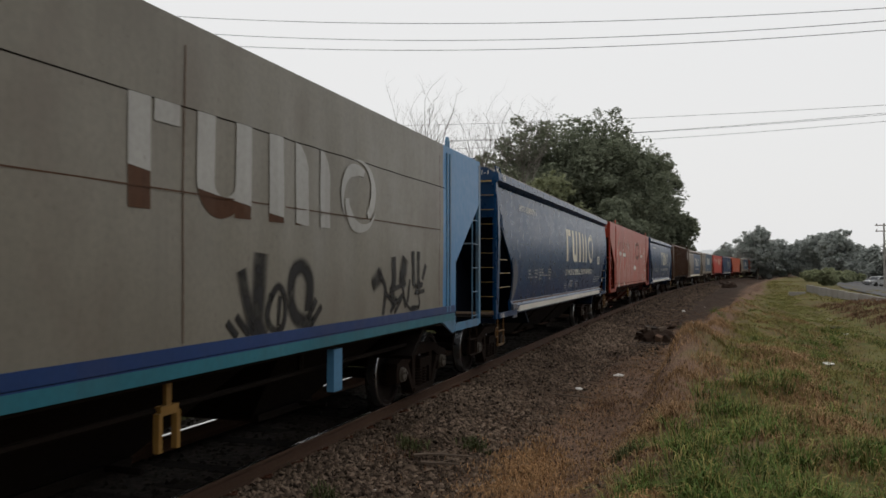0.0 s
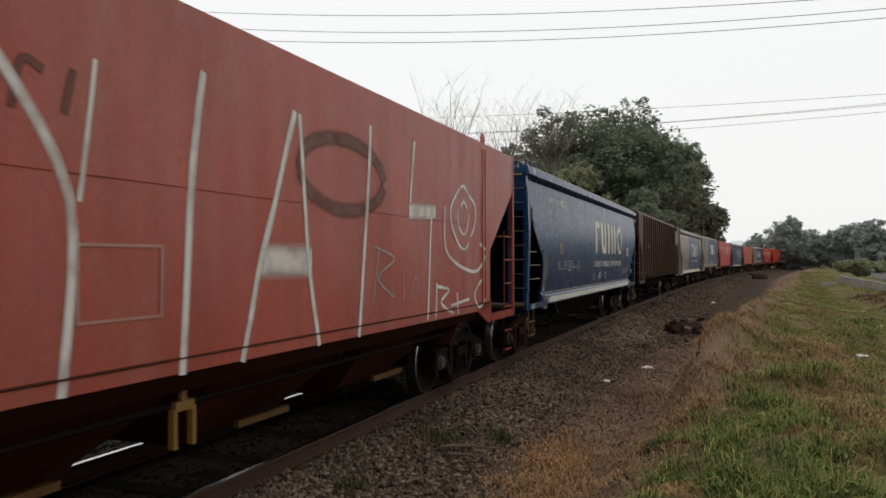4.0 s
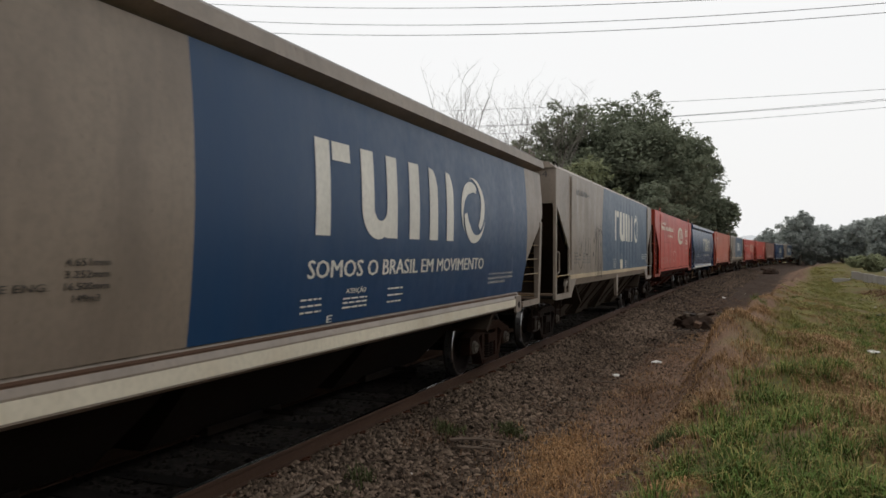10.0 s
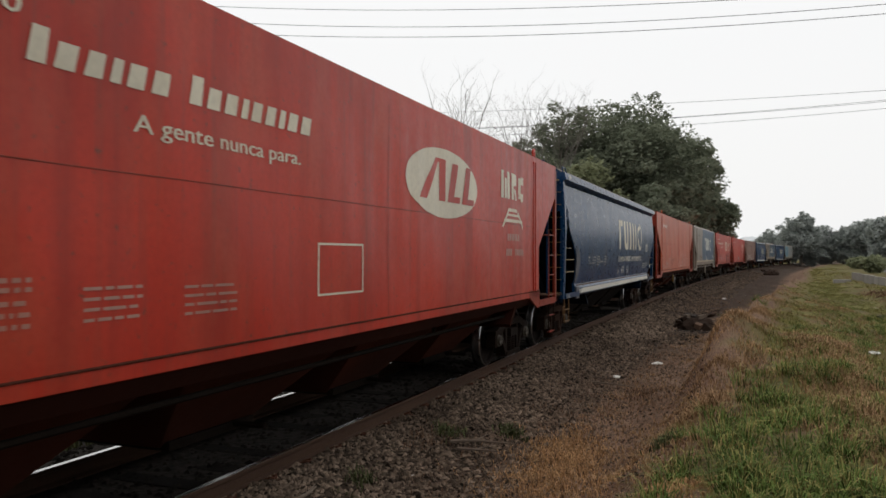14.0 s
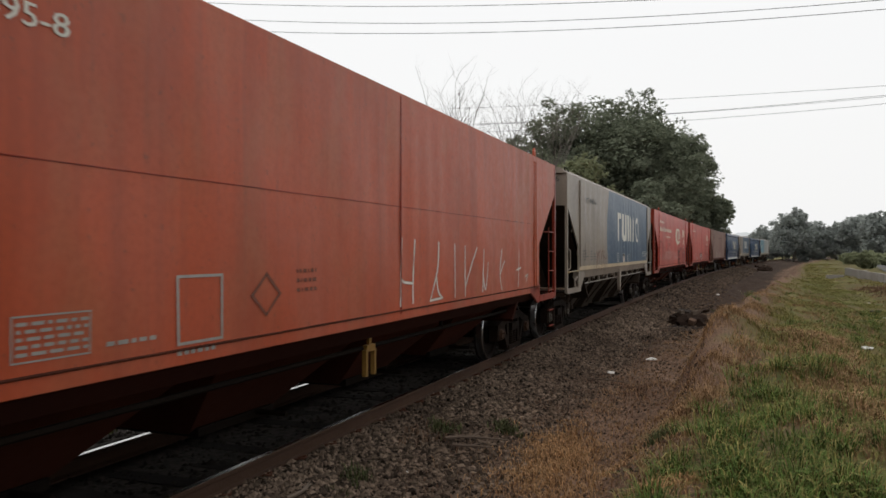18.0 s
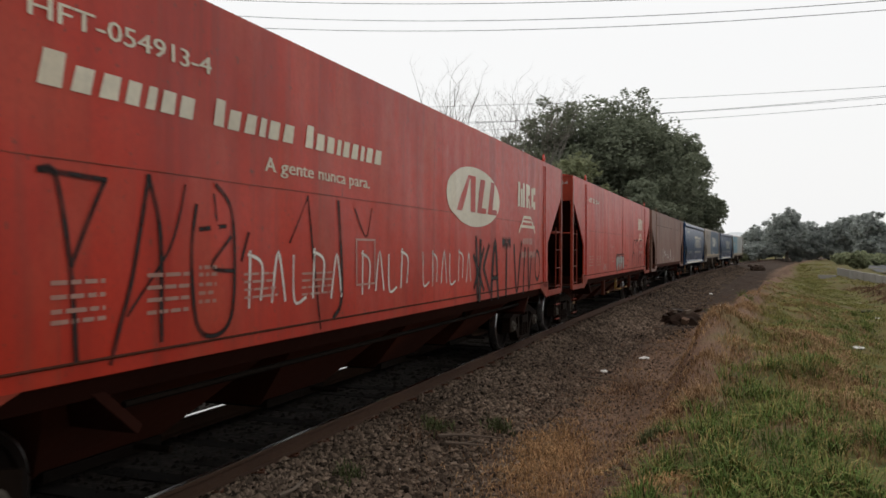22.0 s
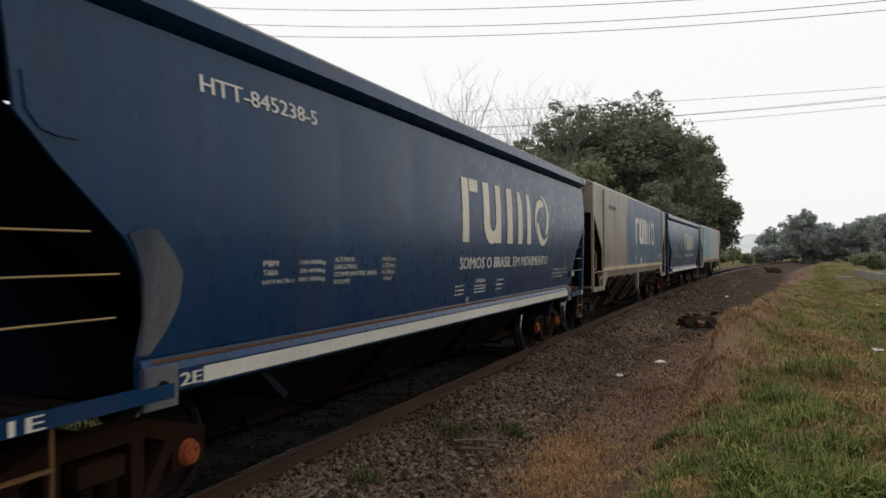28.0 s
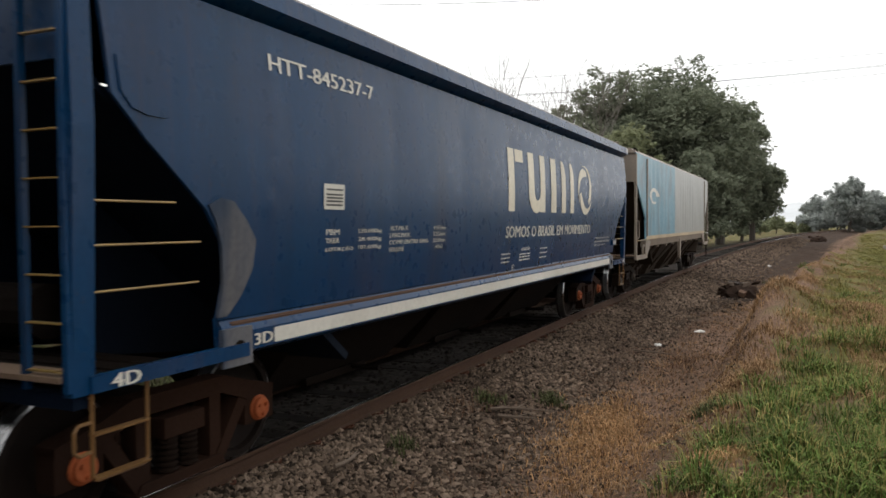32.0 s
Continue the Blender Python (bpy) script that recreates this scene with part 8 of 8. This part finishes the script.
def branch(x, y, ln, turn, seed, mat="weathered_wood"):
    rs = np.random.RandomState(seed)
    bm = bmesh.new()
    pts, p, a = [], Vector((0, 0, 0.03)), 0.0
    for i in range(6):
        pts.append(p.copy())
        a += rs.uniform(-0.25, 0.25)
        p = p + Vector((math.cos(a), math.sin(a), rs.uniform(-0.03, 0.04))) * ln / 5
    for i, (u, v) in enumerate(zip(pts, pts[1:])):
        rod(bm, u, v, 0.022 - i * 0.003, 6, 0.020 - i * 0.003)
    rod(bm, pts[2], pts[2] + Vector((0.18, 0.14, 0.03)), 0.01, 5, 0.005)
    me = bpy.data.meshes.new("fallen_branch")
    bm.to_mesh(me)
    bm.free()
    me.materials.append(M[mat])
    ob = new("fallen_branch", me)
    ob.location, ob.rotation_euler = (x, y, float(ground_z(x, y)) + 0.02), (0, 0, radians(turn))
    tagged(ob, "dry fallen branch lying on the gravel", "branch")


branch(1.92, 8.45, 0.75, 35, 1)
branch(2.05, 8.35, 0.5, 10, 2)
branch(2.55, 14.3, 0.8, -20, 3)
branch(1.55, 5.6, 0.45, 60, 4)
branch(3.0, 24.5, 0.9, 15, 5)


def debris_pile(x, y, scale, seed, n, label):
    rs = np.random.RandomState(seed)
    pile = new("debris_pile")
    pile.location = (x, y, float(ground_z(x, y)))
    tagged(pile, label, "rubbish heap")

    def soil(bm):
        bmesh.ops.create_icosphere(bm, subdivisions=3, radius=1.0)
        for v in bm.verts:
            v.co *= 1 + rs.uniform(-0.12, 0.12)
            v.co = Vector((v.co.x * 0.56, v.co.y * 0.75, v.co.z * 0.36)) * scale
    part("soil_mound", f"soil{seed}", soil, "burnt_earth", pile)
    for i in range(n):
        def plank(bm):
            ln, wd, th = rs.uniform(0.16, 0.38) * scale, rs.uniform(0.10, 0.22) * scale, rs.uniform(0.05, 0.13) * scale
            m = pose(rs.normal() * 0.24 * scale, rs.normal() * 0.3 * scale, rs.uniform(0.10, 0.36) * scale, rs.uniform(-18, 18), rs.uniform(-18, 18), rs.uniform(0, 360))
            box(bm, -ln / 2, ln / 2, -wd / 2, wd / 2, -th / 2, th / 2)
            for v in bm.verts:
                v.co = m @ (v.co + Vector((rs.normal(), rs.normal(), rs.normal())) * 0.016)
        part("charred_chunk", f"chunk{seed}{i}", plank, ("burnt_earth", "char", "weathered_wood", "burnt_earth", "clod")[i % 5], pile)


debris_pile(3.75, 26.8, 1.15, 61, 26, "heap of charred timber and rubbish on bare earth")
debris_pile(9.0, 102.5, 1.6, 62, 12, "heap of dark branches beside the distant track")
scatter_stones("ash", "char", 500, lambda rs, n: 3.4 + rs.normal(0, 0.25, n), lambda rs, n: 26.4 + rs.normal(0, 0.7, n), lambda rs, n: rs.uniform(0.02, 0.06, n), "black ash and crumbs round the burnt heap", 63, 0.1)


# ------------------------------------------------------------------ shrubs on the far side of the track
for i, (s, lat, h, r) in enumerate(((2.0, -7.5, 4.6, 2.6), (5.0, -7.0, 4.2, 2.4), (8.0, -8.5, 3.8, 2.4), (10.0, -9.5, 3.0, 2.4), (14.0, -10.5, 3.2, 2.6), (19.0, -11.5, 3.2, 2.6), (-3.0, -8.0, 4.5, 2.8), (25, -12.5, 3.6, 2.8), (31, -13, 3.6, 2.8), (40, -14.0, 3.6, 2.8))):
    p = on_arc(s, lat)
    tree(p.x, p.y, h, r, "leaf_mid", "wild green shrub on the far side of the track", 90 + i, n=7500, size=0.09, low=0.0, nl=30, category="shrub", name="shrub")


for i in range(13):
    p = on_arc(-6 + i * 3.4, -6.4 - 0.5 * (i % 3))
    tree(p.x, p.y, 1.1 + 0.5 * (i % 4 == 1), 1.4, "leaf_mid", "low wild green shrub on the far side of the track", 120 + i, n=3000, size=0.075, low=0.0, nl=22, category="shrub", name="shrub")


for i, (sa, la) in enumerate(((-14, -12), (-8, -11), (-2, -13), (0.5, -9), (44, -16))):
    p = on_arc(sa, la)
    tree(p.x, p.y, 6.0 + 1.2 * (i % 3), 3.2, "leaf_mid", "leafy tree on the far side of the track", 160 + i, n=6000, size=0.12, low=0.1, nl=30)


# ------------------------------------------------------------------ wall, road and vehicles
def build_wall():
    a, b, c = polar(7.15, 71), polar(9.8, 50), polar(15.0, 33)
    wall = new("concrete_wall")
    tagged(wall, "low weathered concrete wall beyond the grassy hollow", "wall", kind="structure")
    for (x0, y0), (x1, y1) in ((a, b), (b, c)):
        ln = math.hypot(x1 - x0, y1 - y0)
        k = max(1, round(ln / 2.4))
        for i in range(k):
            u0, u1 = i / k, (i + 1) / k - 0.004
            p, q = Vector((x0 + (x1 - x0) * u0, y0 + (y1 - y0) * u0, 0)), Vector((x0 + (x1 - x0) * u1, y0 + (y1 - y0) * u1, 0))
            d = (q - p).normalized()
            nrm = Vector((-d.y, d.x, 0)) * 0.09
            def panel(bm):
                lo, hi = -0.6, 0.54 + 0.015 * math.sin(i * 2.1)
                v = [bm.verts.new((pt.x, pt.y, z)) for z in (lo, hi) for pt in (p - nrm, q - nrm, q + nrm, p + nrm)]
                for f in ((0, 1, 2, 3), (4, 5, 6, 7), (0, 1, 5, 4), (1, 2, 6, 5), (2, 3, 7, 6), (3, 0, 4, 7)):
                    bm.faces.new([v[j] for j in f])
            part("wall_panel", f"wallp{x0:.1f}{i}", panel, "concrete", wall, bevel=0.015)


build_wall()
x, y = polar(6.5, 62)
slab = new("culvert_slab", mesh_of("culvert", lambda bm: box(bm, -0.55, 0.55, -0.3, 0.3, -0.3, 0.28), "concrete", 0.03))
slab.location = (x, y, float(ground_z(x, y)))
tagged(slab, "pale concrete culvert slab in the grass", "slab")


def road_mid(k):
    """Along the side road, k from 0 near to 1 far."""
    d = 48 + 300 * k
    az = 9.3 + 11 * (50 / d) ** 2
    return Vector((*polar(az, d), -1.5))


def build_road():
    verts, faces, n = [], [], 40
    for i in range(n + 1):
        p, q = road_mid(i / n), road_mid(min(1, i / n + 0.01))
        d = (q - p).normalized() if (q - p).length > 1e-6 else Vector((0, 1, 0))
        nrm = Vector((d.y, -d.x, 0))
        for w in (-5.5, 5.5):
            v = p + nrm * w
            verts.append((v.x, v.y, float(ground_z(v.x, v.y)) + 0.12))
    for i in range(n):
        faces.append((2 * i, 2 * i + 1, 2 * i + 3, 2 * i + 2))
    tagged(new("road", raw_mesh("road", verts, faces, "asphalt")), "grey asphalt side road in the distance", "road", kind="structure")


build_road()


def vehicle(kind, paint, label):
    v = new("van" if kind == "van" else "parked_car")
    tagged(v, label, "van" if kind == "van" else "car")
    if kind == "van":
        outline, wide, ly = [(-2.8, 0.35), (2.8, 0.35), (2.8, 1.2), (2.55, 1.45), (2.2, 2.45), (2.0, 2.6), (-2.8, 2.6)], 1.0, 1.8
        glass = [(2.62, 1.45), (2.56, 1.45), (2.24, 2.35), (2.30, 2.35)]
    else:
        outline, wide, ly = [(-2.0, 0.3), (2.05, 0.3), (2.1, 0.75), (1.0, 0.92), (0.45, 1.42), (-1.2, 1.45), (-1.9, 1.0), (-2.05, 0.9)], 0.85, 1.3
        glass = [(1.02, 0.95), (0.96, 0.95), (0.46, 1.38), (0.52, 1.38)]
    part("body", kind + "body", lambda bm: prism(bm, outline, -wide, wide), paint, v, bevel=0.06)
    part("windscreen", kind + "screen", lambda bm: prism(bm, glass, -wide * 0.85, wide * 0.85), "car_glass", v)
    for sx in (1, -1):
        part("side_window", f"{kind}win{sx}", lambda bm: prism(bm, [(-1.1, 1.0), (0.7, 1.0), (0.4, 1.35), (-1.0, 1.38)] if kind != "van" else [(1.2, 1.5), (2.2, 1.5), (1.95, 2.2), (1.2, 2.2)], sx * wide - 0.01, sx * wide + 0.01), "car_glass", v)
        for e in (1, -1):
            part("wheel", f"{kind}wheel{sx}{e}", lambda bm: turned(bm, [(sx * (wide - 0.2), 0.32), (sx * (wide + 0.01), 0.32), (sx * (wide + 0.02), 0.2)], (0, e * ly, 0.32), 16), "tyre", v)
        part("headlight", f"{kind}light{sx}", lambda bm: box(bm, sx * wide * 0.7 - 0.14, sx * wide * 0.7 + 0.14, 2.0 if kind != "van" else 2.74, 2.12 if kind != "van" else 2.83, 0.62, 0.78), "litter_white", v)
    return v


def stand(az, d):
    x, y = polar(az, d)
    return Vector((x, y, float(ground_z(x, y)) + 0.13))


car = vehicle("car", "car_silver", "silver parked car at the roadside")
p = stand(11.3, 128)
car.matrix_basis = Matrix.Translation(p) @ pose(0, 0, 0, 0, 0, 125)
van = vehicle("van", "car_white", "white delivery van driving on the side road")
car2 = vehicle("car", "car_white", "small white car on the side road")
car2.matrix_basis = Matrix.Translation(stand(10.6, 232)) @ pose(0, 0, 0, 0, 0, 175)


def utility_pole(az, d, h):
    x, y = polar(az, d)
    p = new("utility_pole")
    p.location = (x, y, float(ground_z(x, y)))
    tagged(p, "thin grey utility pole with two crossarms", "utility pole")
    part("pole", "upole", lambda bm: rod(bm, (0, 0, -0.2), (0, 0, h), 0.14, 8, 0.10), "concrete", p)
    for z in (h - 0.3, h - 1.1):
        arm = part("crossarm", f"uarm{z}", lambda bm: box(bm, -1.1, 1.1, -0.06, 0.06, z - 0.06, z + 0.06), "weathered_wood", p)
        for xx in (-0.9, 0.0, 0.9):
            part("insulator", f"uins{z}{xx}", lambda bm: rod(bm, (xx, 0, z + 0.05), (xx, 0, z + 0.28), 0.06, 6), "cap_grey", arm)


utility_pole(11.65, 122, 9.0)


# ------------------------------------------------------------------ movement
KNOTS = (0.0, 32.692, 64.923, 96.983, 129.381, 161.473, 193.759, 226.171, 258.508)


def run_of(t):
    """Metres that the train has rolled by t seconds: a smooth curve through a knot every four seconds."""
    n, hh = len(KNOTS), 4.0
    a = np.eye(n)
    b = np.zeros(n)
    for i in range(1, n - 1):
        a[i, i - 1:i + 2] = (1, 4, 1)
        b[i] = 6 * (KNOTS[i - 1] - 2 * KNOTS[i] + KNOTS[i + 1]) / hh / hh
    m = np.linalg.solve(a, b)
    i = min(n - 2, int(t // hh))
    x = t - i * hh
    return KNOTS[i] + ((KNOTS[i + 1] - KNOTS[i]) / hh - hh * (2 * m[i] + m[i + 1]) / 6) * x + m[i] / 2 * x * x + (m[i + 1] - m[i]) / 6 / hh * x ** 3


def motions():
    walk(van, [(t, Matrix.Translation(stand(9.9 + 0.45 * t, 190 - 4.0 * t)) @ pose(0, 0, 0, 0, 0, 165 - t)) for t in range(0, 33, 2)])
    times = [i * 0.5 for i in range(65)]
    runs = [run_of(t) for t in times]
    start = {}
    for w, s0 in TRAIN:
        walk(w, [(t, at_arc(s0 - r)) for t, r in zip(times, runs)])
        start[w] = s0
    fine = [i / 15 for i in range(481)]
    rolled = [run_of(t) for t in fine]
    for ws, y, w in WHEELS:
        rows, last = [], None
        for t, r in zip(fine, rolled):
            s = start[w] - r
            near = -14 < s < 34
            ends = t in (0, 32)
            if near or ends:
                turn = min(max(start[w] - r, -14), 34)
                rows.append((t, pose(0, y, 0.45) @ Matrix.Rotation(-turn / 0.45, 4, "X")))
        walk(ws, rows)


motions()
